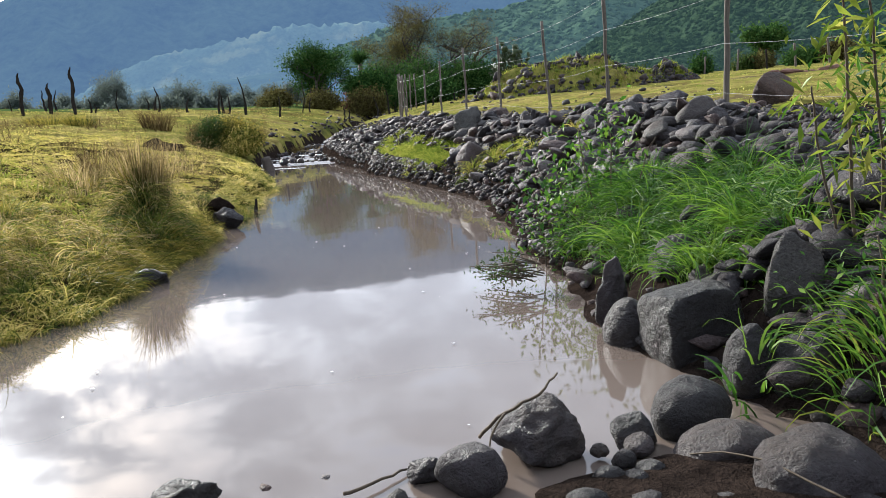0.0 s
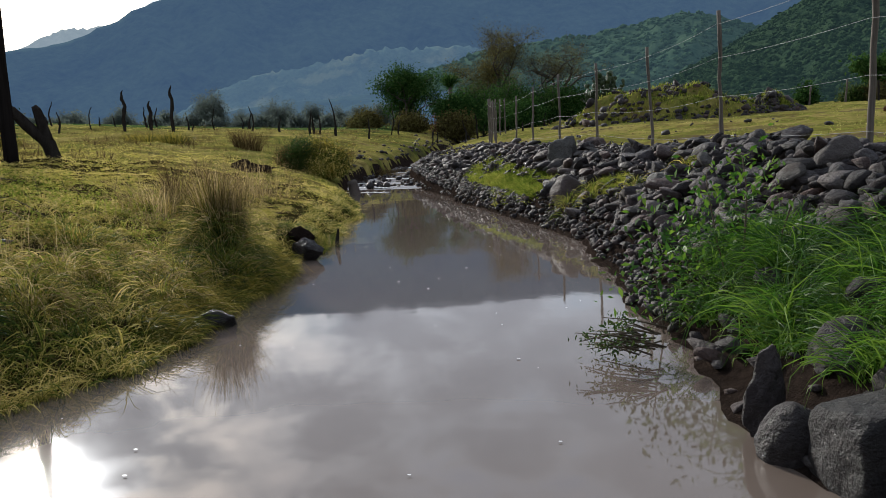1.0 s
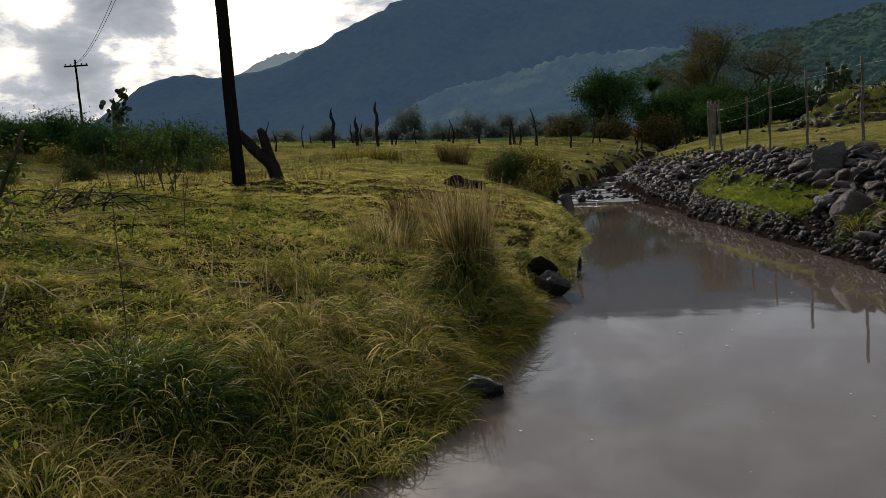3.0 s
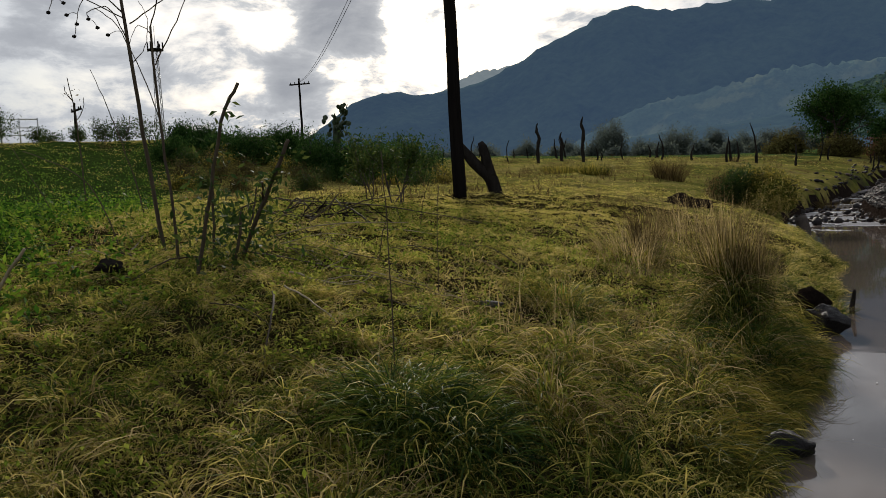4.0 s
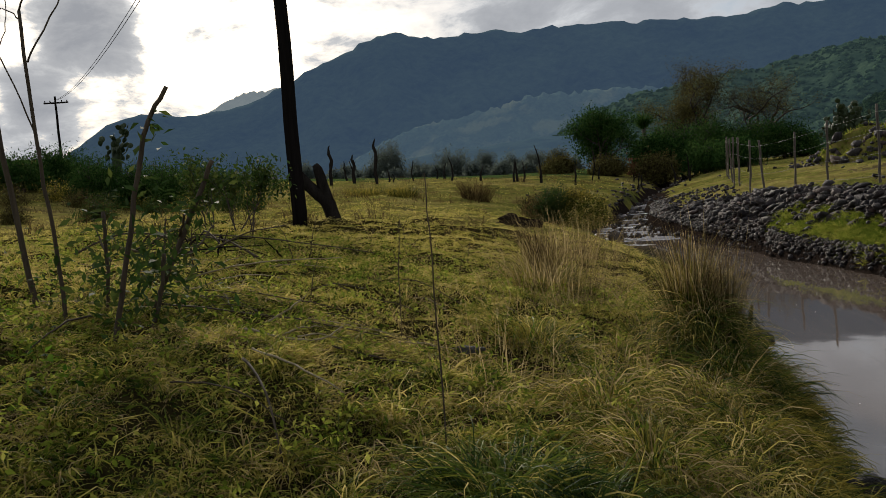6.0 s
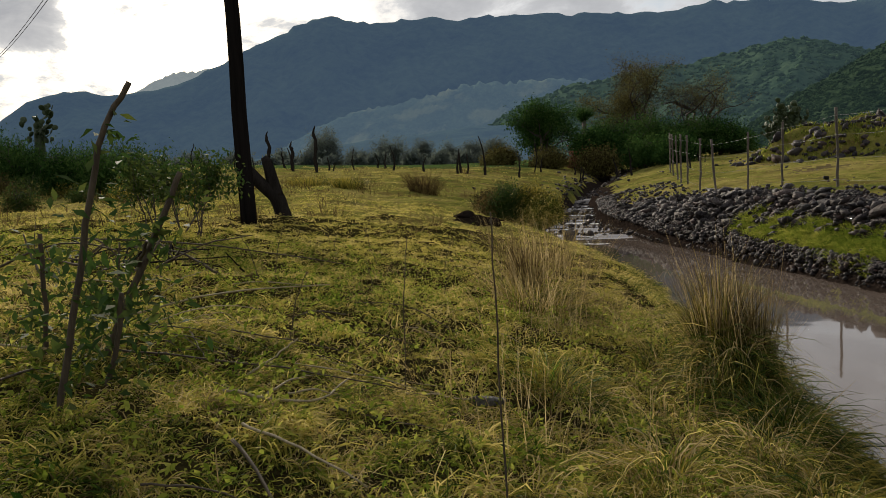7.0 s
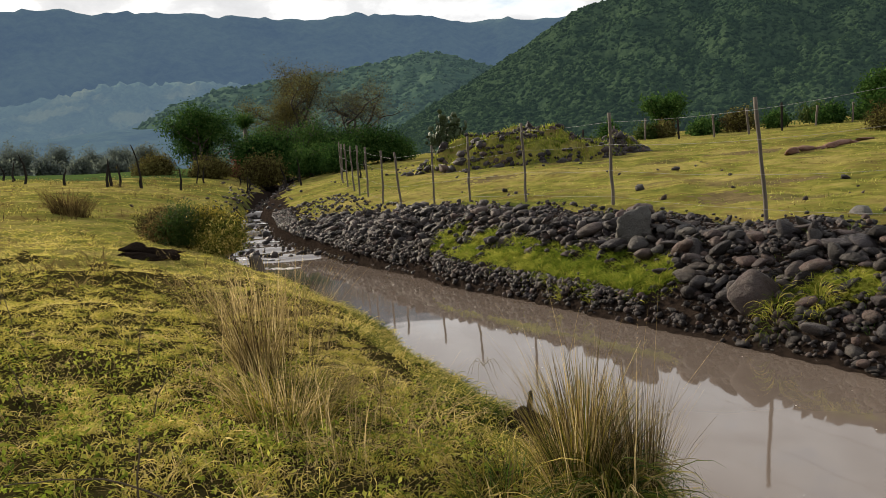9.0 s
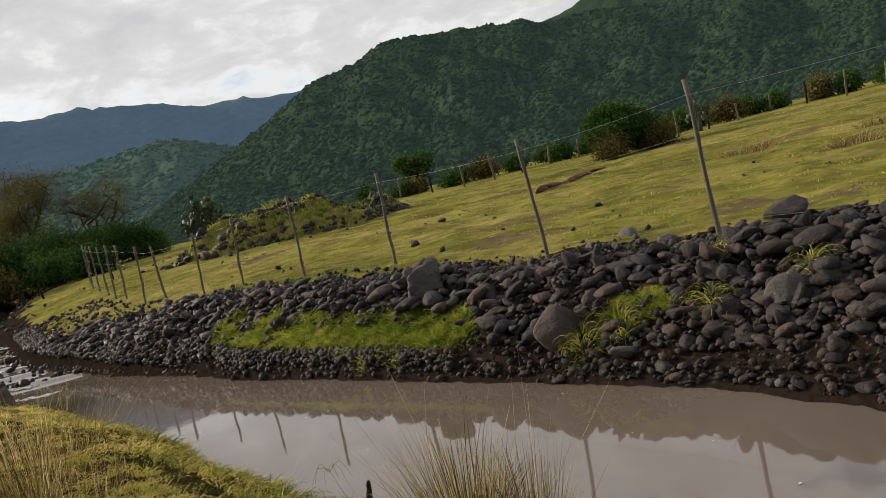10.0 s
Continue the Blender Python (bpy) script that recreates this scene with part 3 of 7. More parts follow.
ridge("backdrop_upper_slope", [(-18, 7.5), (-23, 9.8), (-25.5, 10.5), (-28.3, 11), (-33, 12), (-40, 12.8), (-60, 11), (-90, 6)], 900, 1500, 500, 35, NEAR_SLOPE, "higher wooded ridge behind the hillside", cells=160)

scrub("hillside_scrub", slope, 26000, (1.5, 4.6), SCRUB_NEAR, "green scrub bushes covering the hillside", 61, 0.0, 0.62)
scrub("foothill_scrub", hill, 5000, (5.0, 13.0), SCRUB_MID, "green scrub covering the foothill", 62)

# ---- builders ----


def rock_mesh(name, seed, detail=2, rough=0.16, flat=0.12, blocky=False, keen=1.0):
    """A worn stone about 1 m across, with a few flattened faces."""
    bm = bmesh.new()
    bmesh.ops.create_icosphere(bm, subdivisions=detail, radius=0.5)
    r = random.Random(seed)
    cuts = [(Vector((r.uniform(-1, 1), r.uniform(-1, 1), r.uniform(-1, 1))).normalized(), r.uniform(0.24, 0.42) * keen) for _ in range(11)]
    if blocky:
        cuts = [((Vector(way) + Vector((r.uniform(-1, 1), r.uniform(-1, 1), r.uniform(-1, 1))) * 0.2).normalized(), r.uniform(0.29, 0.35)) for way in ((1, 0, 0), (-1, 0, 0), (0, 1, 0), (0, -1, 0), (0, 0, 1), (0, 0, -1))]
    shift = Vector((seed * 3.7, seed * 1.3, seed * 2.1))
    for v in bm.verts:
        p = v.co.copy()
        p *= 1 + rough * noise.noise(p * 2.2 + shift) + 0.35 * rough * noise.noise(p * 6 + shift)
        for way, far in cuts:
            over = p.dot(way) - far
            if over > 0:
                p -= way * over * (1 - flat)
        if detail > 2:
            p *= 1 + 0.55 * rough * noise.noise(p * 5 + shift) + 0.30 * rough * noise.noise(p * 11 + shift) + 0.16 * rough * noise.noise(p * 23 + shift)
        v.co = p
    me = bpy.data.meshes.new(name)
    bm.to_mesh(me)
    bm.free()
    me.polygons.foreach_set("use_smooth", np.ones(len(me.polygons), bool))
    return me


def mesh_arrays(me):
    v = np.empty(len(me.vertices) * 3, np.float32)
    me.vertices.foreach_get("co", v)
    f = np.empty(len(me.loops), np.int32)
    me.loops.foreach_get("vertex_index", f)
    return v.reshape(-1, 3), f.reshape(-1, 3)


def lying(n, rng, tilt=0.32):
    """n turns that leave a flat stone lying, tilted a little."""
    a, p, q = rng.rand(n) * 6.283, rng.normal(0, tilt, n), rng.normal(0, tilt, n)
    z, o = np.zeros(n), np.ones(n)
    rz = np.stack([np.stack([np.cos(a), -np.sin(a), z], -1), np.stack([np.sin(a), np.cos(a), z], -1), np.stack([z, z, o], -1)], 1)
    ry = np.stack([np.stack([np.cos(p), z, np.sin(p)], -1), np.stack([z, o, z], -1), np.stack([-np.sin(p), z, np.cos(p)], -1)], 1)
    rx = np.stack([np.stack([o, z, z], -1), np.stack([z, np.cos(q), -np.sin(q)], -1), np.stack([z, np.sin(q), np.cos(q)], -1)], 1)
    return ry @ rx @ rz


def joined(name, kinds, places, sizes, rng):
    """Many stones in one mesh."""
    vs, fs, at = [], [], 0
    turns = lying(len(places), rng)
    for k, (p, s, m) in enumerate(zip(places, sizes, turns)):
        v, f = kinds[k % len(kinds)]
        vs.append((v * s) @ m.T + p)
        fs.append(f + at)
        at += len(v)
    return fast_mesh(name, np.concatenate(vs), np.concatenate(fs), True)


def tube_arrays(points, radii, sides=6):
    """Vertices and quads of a bent rod."""
    pts = [Vector(p) for p in points]
    vs, fs = [], []
    for i, p in enumerate(pts):
        way = (pts[min(i + 1, len(pts) - 1)] - pts[max(i - 1, 0)]).normalized()
        side = way.cross(Vector((0.31, 0.87, 0.38))).normalized()
        up_ = side.cross(way)
        for k in range(sides):
            a = 2 * math.pi * k / sides
            vs.append(p + (side * math.cos(a) + up_ * math.sin(a)) * radii[i])
    for i in range(len(pts) - 1):
        for k in range(sides):
            j = (k + 1) % sides
            fs.append((i * sides + k, i * sides + j, (i + 1) * sides + j, (i + 1) * sides + k))
    n = len(vs)
    vs += [pts[0], pts[-1]]
    for k in range(sides):
        j = (k + 1) % sides
        fs.append((n, j, k, k))
        fs.append((n + 1, (len(pts) - 1) * sides + k, (len(pts) - 1) * sides + j, (len(pts) - 1) * sides + j))
    return vs, fs


def rods(name, lines, sides=6):
    """Several bent rods, (points, radii) each, in one mesh."""
    bm_v, bm_f = [], []
    for points, radii in lines:
        vs, fs = tube_arrays(points, radii, sides)
        at = len(bm_v)
        bm_v += [tuple(v) for v in vs]
        bm_f += [tuple(dict.fromkeys(i + at for i in f)) for f in fs]
    me = bpy.data.meshes.new(name)
    me.from_pydata(bm_v, [], bm_f)
    me.polygons.foreach_set("use_smooth", np.ones(len(me.polygons), bool))
    me.update()
    return me


def curved(points, n=5, jitter=0.0, rng=random):
    """A smoother line through the points."""
    pts = [Vector(p) for p in points]
    out = []
    for i in range(len(pts) - 1):
        a, b, c, d = pts[max(i - 1, 0)], pts[i], pts[i + 1], pts[min(i + 2, len(pts) - 1)]
        for k in range(n):
            t = k / n
            p = 0.5 * ((2 * b) + (c - a) * t + (2 * a - 5 * b + 4 * c - d) * t * t + (3 * b - a - 3 * c + d) * t ** 3)
            if jitter:
                p += Vector((rng.uniform(-1, 1), rng.uniform(-1, 1), rng.uniform(-1, 1))) * jitter
            out.append(p)
    return out + [pts[-1]]


def taper(n, a, b):
    return [a + (b - a) * i / max(n - 1, 1) for i in range(n)]


def blades(name, base, length, width, turn, lean, droop, segs=3):
    """Grass blades as bent, tapering strips, all in one mesh. Arrays of one length."""
    n = len(base)
    t = np.linspace(0, 1, segs + 1)[None, :]
    # each blade bends over along its length, and swings a little sideways
    s = (np.arange(segs)[None, :] + 0.5) / segs
    bend = lean[:, None] + 1.75 * droop[:, None] * s ** 1.15
    swing = turn[:, None] + (0.9 * droop * np.sin(np.arange(n) * 7.13))[:, None] * s
    step = length[:, None] / segs
    zero = np.zeros((n, 1))
    run = lambda v: np.concatenate([zero, np.cumsum(v * step, 1)], 1)
    mid = np.stack([base[:, :1] + run(np.sin(bend) * np.cos(swing)), base[:, 1:2] + run(np.sin(bend) * np.sin(swing)), base[:, 2:3] + run(np.cos(bend))], -1)
    heading = turn[:, None] + (0.9 * droop * np.sin(np.arange(n) * 7.13))[:, None] * t
    ox, oy = np.cos(heading), np.sin(heading)
    half = 0.5 * width[:, None] * (1 - 0.9 * t ** 1.6)
    twist = 0.9 * np.sin(np.arange(n) * 12.9898)[:, None] + 0.5 * t
    side = np.stack([-oy * half * np.cos(twist), ox * half * np.cos(twist), half * np.sin(twist)], -1)
    v = np.stack([mid - side, mid + side], 2).reshape(n, -1, 3)
    i = np.arange(segs) * 2
    f = np.stack([i, i + 1, i + 3, i + 2], -1)
    faces = (f[None] + (np.arange(n) * 2 * (segs + 1))[:, None, None]).reshape(-1, 4)
    return fast_mesh(name, v.reshape(-1, 3), faces)


def tufted(name, centres, per, spread, length, width, lean, droop, rng, segs=3, sink=0.01, height=None, tall=None):
    """Blades in little tufts that lean outwards. length, width, lean, droop: (low, high)."""
    n = len(centres) * per
    c = np.repeat(centres, per, 0)
    a = rng.rand(n) * 6.283
    r = spread * np.sqrt(rng.rand(n))
    x, y = c[:, 0] + np.cos(a) * r, c[:, 1] + np.sin(a) * r
    z = (land(x, y) if height is None else height(x, y)) - sink
    own = np.repeat((0.5 + 0.6 * rng.rand(len(centres))) * np.clip(0.9 + 0.75 * wob(centres[:, 0], centres[:, 1], 0.5, 77), 0.35, 1.7), per)
    if tall is not None:
        own = own * tall(c[:, 0], c[:, 1])
    pick = lambda lo_hi: lo_hi[0] + (lo_hi[1] - lo_hi[0]) * rng.rand(n)
    return blades(name, np.stack([x, y, z], -1), pick(length) * own, pick(width), a + rng.normal(0, 0.7, n), pick(lean), pick(droop), segs)


def leaves(name, centres, size, rng, tilt=0.8, narrow=0.5):
    """Single leaves: small bent diamonds, turned at random."""
    n = len(centres)
    s = size[0] + (size[1] - size[0]) * rng.rand(n, 1, 1)
    shape = np.array([[0, 0, 0], [0.45, narrow / 2, 0.06], [1, 0, -0.05], [0.45, -narrow / 2, 0.06]])[None] * s
    yaw, pitch = rng.rand(n) * 6.283, rng.normal(0, tilt, n)
    roll = rng.normal(0, tilt, n)
    cy, sy, cp, sp, cr, sr = np.cos(yaw), np.sin(yaw), np.cos(pitch), np.sin(pitch), np.cos(roll), np.sin(roll)
    z = np.zeros(n)
    rz = np.stack([np.stack([cy, -sy, z], -1), np.stack([sy, cy, z], -1), np.stack([z, z, z + 1], -1)], 1)
    ry = np.stack([np.stack([cp, z, sp], -1), np.stack([z, z + 1, z], -1), np.stack([-sp, z, cp], -1)], 1)
    rx = np.stack([np.stack([z + 1, z, z], -1), np.stack([z, cr, -sr], -1), np.stack([z, sr, cr], -1)], 1)
    v = np.einsum("nij,nkj->nki", rz @ ry @ rx, shape) + np.asarray(centres)[:, None]
    f = (np.array([[0, 1, 2, 3]])[None] + (np.arange(n) * 4)[:, None, None]).reshape(-1, 4)
    return fast_mesh(name, v.reshape(-1, 3), f)


def branching(rng, start, way, length, radius, levels, lines, tips, spread=0.6, up=0.15, kids=(2, 4)):
    """Limbs that fork; collects rods and the places of the twigs."""
    pts, p, d = [Vector(start)], Vector(start), Vector(way).normalized()
    for _ in range(4):
        d = (d + Vector((rng.uniform(-1, 1), rng.uniform(-1, 1), rng.uniform(-1, 1) + up)) * 0.22).normalized()
        p = p + d * length / 4
        pts.append(p.copy())
    lines.append((pts, taper(5, radius, radius * 0.55)))
    if levels <= 0:
        tips += pts[1:]
        return
    for _ in range(rng.randint(*kids)):
        k = rng.randint(2, 4)
        side = Vector((rng.uniform(-1, 1), rng.uniform(-1, 1), rng.uniform(-0.3, 0.8) + up))
        branching(rng, pts[k], d * (1 - spread) + side.normalized() * spread, length * rng.uniform(0.55, 0.8), radius * 0.5, levels - 1, lines, tips, spread, up, kids)
    tips.append(pts[-1])


def tree(name, at, height, seed, leaf_mat, label, category="tree", leaf=(0.12, 0.25), per_tip=28, cloud=0.45, levels=3, spread=0.6, trunk=0.35,
         stems=1, up=0.15, bark=None, girth=0.03, kids=(2, 4), group="", narrow=0.5, low=False):
    """A tree or shrub: trunk and limbs in one part, a crown of many leaves in another."""
    rng, nrng = random.Random(seed), np.random.RandomState(seed)
    z = float(land(at[0], at[1])) - 0.05
    root = empty(name, (at[0], at[1], z), label, category, group)
    lines, tips = [], []
    for k in range(stems):
        lean = Vector((rng.uniform(-1, 1), rng.uniform(-1, 1), 0)) * (0.12 if stems == 1 else 0.45) + Vector((0, 0, 1))
        base = (rng.uniform(-1, 1) * 0.1 * (stems > 1) * height * 0.4, rng.uniform(-1, 1) * 0.1 * (stems > 1) * height * 0.4, 0)
        branching(rng, base, lean, height * trunk, height * girth, levels, lines, tips, spread, up, kids)
    top = max(t.z for t in tips)
    k = height * 0.93 / top
    lines = [([p * k for p in pts], [r for r in radii]) for pts, radii in lines]
    thing("trunk", rods("trunk", lines, 4), bark or BARK, parent=root)
    if per_tip:
        c = np.repeat(np.array([tuple(t * k) for t in tips]), per_tip, 0)
        c = c + nrng.normal(0, cloud * 0.5, c.shape) * (1, 1, 0.8)
        if category == "bush" or low:
            c[:, 2] = c[:, 2] * (0.25 + 0.75 * nrng.rand(len(c)))
        c[:, 2] = np.maximum(c[:, 2], 0.05)
        thing("crown", leaves("crown", c, leaf, nrng, 0.8, narrow), leaf_mat, parent=root)
    return root


# ---- stones ----
SMALL = [mesh_arrays(rock_mesh("stone_kind", 40 + k, 1, 0.4, 0.0, keen=0.85)) for k in range(12)]
TINY = [mesh_arrays(rock_mesh("stone_chip", 140 + k, 0, 0.35, 0.1)) for k in range(8)]
STONES = [rock_mesh("stone", 60 + k, 2, 0.34, 0.0, keen=(0.72, 0.9, 1.1)[k % 3]) for k in range(14)]
for me in STONES:
    me.materials.append(ROCK)


def boulder(at, size, seed, label, mat=ROCK, turn=0.0, tilt=0.0, rough=0.24, detail=4, lift=None, name="boulder", flat=0.25, blocky=False):
    me = rock_mesh(name, seed, detail, rough, flat, blocky)
    ob = thing(name, me, mat, label, "rock")
    z = float(land(at[0], at[1])) if lift is None else lift
    ob.matrix_world = pose(at[0], at[1], z + size[2] * 0.32, tilt, tilt * 0.6, turn) @ Matrix.Diagonal((*size, 1))
    return ob


boulder((-0.66, 4.77), (0.31, 0.30, 0.235), 1, "dark pitted wet boulder standing in the muddy water", WET_ROCK, turn=20, rough=0.16, lift=0.0, detail=5, flat=0.5)
boulder((-0.20, 4.98), (0.28, 0.26, 0.22), 2, "smooth rounded grey stone half under water", WET_ROCK, turn=70, lift=-0.01, rough=0.06, flat=0.75)
boulder((-0.36, 4.82), (0.17, 0.15, 0.14), 3, "small dark stone at the water's edge", WET_ROCK, turn=15, lift=0.0, rough=0.1)
boulder((-0.13, 5.76), (0.50, 0.46, 0.46), 4, "large blocky dark grey boulder on the bank at the waterline", WET_ROCK, turn=28, lift=-0.03, rough=0.11, blocky=True)
boulder((-0.44, 6.15), (0.17, 0.15, 0.42), 5, "upright pointed dark stone at the waterline", WET_ROCK, turn=30, tilt=8, lift=0.0)
boulder((-0.39, 5.95), (0.24, 0.22, 0.26), 6, "dark rounded boulder beside the upright stone", WET_ROCK, lift=-0.01, rough=0.12, flat=0.6)
boulder((0.02, 5.31), (0.20, 0.24, 0.32), 7, "dark stone half hidden by grass", WET_ROCK, lift=-0.02, rough=0.12, flat=0.6)
boulder((0.20, 5.26), (0.26, 0.26, 0.32), 8, "dark stone half hidden by grass", WET_ROCK, lift=-0.01, rough=0.12, flat=0.6)
boulder((-0.11, 4.74), (0.32, 0.22, 0.15), 9, "long low brown stone lying in shallow mud", WET_ROCK, turn=25, lift=0.0, rough=0.08, flat=0.7)
boulder((0.10, 4.56), (0.42, 0.36, 0.25), 10, "broad rough grey boulder half sunk in mud", WET_ROCK, turn=60, lift=-0.03, rough=0.12, flat=0.65)
boulder((-0.81, 4.52), (0.21, 0.19, 0.17), 11, "dark rounded stone at the near edge of the pool", WET_ROCK, lift=0.0, rough=0.08, flat=0.7)
boulder((-0.96, 4.58), (0.13, 0.11, 0.09), 12, "small dark stone at the near edge of the pool", WET_ROCK, lift=0.0)
boulder((-1.60, 4.36), (0.20, 0.17, 0.11), 13, "wet dark stone just above the water", WET_ROCK, turn=30, lift=-0.01)
boulder((0.22, 5.66), (0.28, 0.26, 0.44), 14, "tall grey boulder among the grass of the bank", ROCK, 40, lift=0.16, rough=0.14)
boulder((0.42, 5.85), (0.24, 0.22, 0.24), 15, "grey boulder in the stone bank", WET_ROCK, lift=0.3, rough=0.12)
boulder((-0.14, 6.44), (0.36, 0.32, 0.32), 16, "grey lichened boulder among green grass", ROCK, 10, lift=0.12, rough=0.1, flat=0.5)
boulder((0.30, 7.95), (0.52, 0.40, 0.30), 17, "brown slab-like boulder on top of the bank", BROWN_ROCK, 25, 10, lift=0.5)
boulder((0.55, 6.05), (0.34, 0.32, 0.22), 18, "broad grey boulder on top of the bank", WET_ROCK, 10, lift=0.54, rough=0.08)
boulder((1.0, 10.9), (0.40, 0.38, 0.38), 19, "round brown boulder at the foot of a fence post", BROWN_ROCK, 10, lift=0.93, rough=0.08)
boulder((0.16, 13.3), (0.56, 0.44, 0.32), 20, "dark flat boulder beside the fence", ROCK, 30, lift=0.90, rough=0.1)
boulder((-3.0, 16.2), (0.62, 0.55, 0.80), 23, "pale grey broken boulder set in the stone bank", GREY_ROCK, 35, 12, lift=0.52, flat=0.01)
boulder((-2.73, 17.3), (0.52, 0.46, 0.40), 24, "dark boulder on top of the stone bank", ROCK, 15, lift=0.84)
boulder((-2.50, 13.5), (0.52, 0.46, 0.50), 25, "rounded grey boulder low in the stone bank", ROCK, 0, lift=0.28, rough=0.07, flat=0.5)
boulder((-1.92, 14.85), (0.24, 0.22, 0.30), 26, "pinkish brown stone in the bank", PALE_ROCK, 0, lift=0.58, rough=0.1)
boulder((-1.66, 14.72), (0.24, 0.22, 0.30), 27, "pinkish brown stone in the bank", PALE_ROCK, 50, lift=0.6, rough=0.1)
boulder((-1.20, 11.78), (0.42, 0.36, 0.40), 28, "smooth grey stone in the bank", GREY_ROCK, 0, lift=0.40, rough=0.08)
boulder((-1.14, 12.4), (0.36, 0.40, 0.42), 29, "oblong grey stone in the bank", GREY_ROCK, 20, 20, lift=0.42, rough=0.08)
boulder((-1.38, 11.9), (0.44, 0.34, 0.26), 30, "reddish brown stone low in the bank", BROWN_ROCK, 20, lift=0.2, rough=0.08)
boulder((-0.76, 11.85), (0.52, 0.42, 0.36), 31, "dark round stone high in the bank", ROCK, 0, lift=0.52, rough=0.08)
boulder((-0.86, 13.15), (0.40, 0.34, 0.28), 36, "grey stone with a flat top in the bank", GREY_ROCK, 35, lift=0.55, rough=0.1)
boulder((-1.98, 12.55), (0.38, 0.32, 0.24), 37, "broad dark stone low in the bank", ROCK, 65, lift=0.1, rough=0.1)
boulder((-1.70, 12.55), (0.30, 0.26, 0.22), 38, "reddish brown stone low in the bank", BROWN_ROCK, 15, lift=0.27, rough=0.1)
boulder((-2.42, 14.6), (0.40, 0.34, 0.32), 39, "dark rounded stone in the bank", ROCK, 50, lift=0.42, rough=0.1)
boulder((-0.58, 15.4), (0.38, 0.32, 0.32), 43, "grey stone on top of the stone bank", GREY_ROCK, 80, lift=0.82, rough=0.1)
boulder((-0.74, 14.2), (0.32, 0.28, 0.24), 44, "grey stone on top of the stone bank", GREY_ROCK, 20, lift=0.82, rough=0.1)
boulder((-0.85, 11.0), (0.46, 0.38, 0.34), 45, "reddish brown rounded stone in the bank", BROWN_ROCK, 40, lift=0.4, rough=0.08)
boulder((-1.05, 10.7), (0.40, 0.34, 0.30), 46, "dark rounded stone low in the bank", ROCK, 10, lift=0.22, rough=0.08)
boulder((-5.63, 7.59), (0.20, 0.10, 0.06), 47, "flat pale grey stone lying in the long grass", GREY_ROCK, 15, lift=float(land(-5.63, 7.59)) + 0.03, rough=0.1)
boulder((-3.70, 7.45), (0.30, 0.20, 0.15), 32, "wet dark stone under the grass bank", WET_ROCK, 25, lift=-0.01)
boulder((-3.86, 7.36), (0.14, 0.12, 0.09), 33, "small wet stone under the grass bank", WET_ROCK, 0, lift=-0.01)
boulder((-4.66, 10.45), (0.36, 0.36, 0.34), 34, "dark wet boulder under the overhanging bank", WET_ROCK, 0, lift=-0.02, flat=0.05)
boulder((-4.90, 10.75), (0.30, 0.3, 0.26), 35, "brown clod of the broken bank edge", RUBBLE, 0, lift=0.12)

EMBANK = empty("rock_embankment", (0, 0, 0), "long heaped bank of dark basalt stones", "embankment", kind="structure")
GRASS_SPOTS = [(-5.5, 19.9, 0.28), (-5, 18.9, 0.32), (-4.55, 17.8, 0.36), (-4.2, 17, 0.36), (-3.85, 16.3, 0.36), (-3.5, 15.75, 0.36), (-3.15, 15.2, 0.34), (-2.3, 13.55, 0.1), (-2.05, 13.1, 0.15), (-1.72, 12.9, 0.14),
               (-0.12, 6.9, 0.34), (0.14, 6.35, 0.3), (-0.42, 7.75, 0.32), (0.02, 7.4, 0.40), (0.4, 6.75, 0.36), (-0.35, 8.3, 0.3)]


def bank_stones(count, rng):
    y = 4.9 + 22.5 * rng.rand(count) ** 1.15
    wide = np.interp(y, [4.9, 8, 12, 19, 24, 27.4], [2.7, 2.9, 2.5, 2.3, 2.0, 1.4])
    d = wide * rng.rand(count) ** 0.9 - 0.03
    x = right_edge(y) + d
    size = np.clip(rng.lognormal(-0.33, 0.62, count), 0.28, 2.4) * np.interp(y, [5, 9, 12, 14, 20, 27], [0.115, 0.12, 0.118, 0.108, 0.12, 0.13])
    size *= np.where(d > 1.7, 0.6, 1.0)
    size = np.where(d < 0.3, size * 0.7, size)
    size = np.where(y < 9, np.minimum(size, 0.21), size)
    keep = np.ones(count, bool)
    for gx_, gy_, gr in GRASS_SPOTS:
        keep &= (np.hypot(x - gx_, y - gy_) > gr) | (rng.rand(count) < (0.12 if gy_ < 9 else 0.03))
    keep &= ~((y > 14.5) & (y < 19.8) & (d > 0.22) & (d < 0.72)) | (rng.rand(count) < 0.12)
    keep &= (y > 8.0) | (size > 0.07) | (rng.rand(count) < 0.4)
    keep &= (d > 0.35) | (rng.rand(count) < np.where((y > 14.2) & (y < 20), 0.06, 0.3)) | (y > 20)
    x, y, d, size = x[keep], y[keep], d[keep], size[keep]
    z = land(x, y) + size * (0.0 + 0.6 * rng.rand(len(x)) * (d < 1.7)) + 0.13 * rng.rand(len(x)) * smooth_step(0.7, 1.4, d) * smooth_step(2.4, 2.0, d) * smooth_step(13.6, 12.4, y) * smooth_step(9.0, 10.0, y)
    return np.stack([x, y, z], -1), size


rng = np.random.RandomState(5)
where, size = bank_stones(19000, rng)
shape = size[:, None] * np.stack([0.95 + 0.95 * rng.rand(len(size)) ** 1.5, 0.8 + 0.35 * rng.rand(len(size)), np.where(where[:, 1] < 13.6, 0.46, 0.4) + 0.38 * rng.rand(len(size))], -1)
near = np.argsort(np.where((where[:, 1] > 9.5) & (where[:, 1] < 16), 0, 1) - size * 2)[:300]
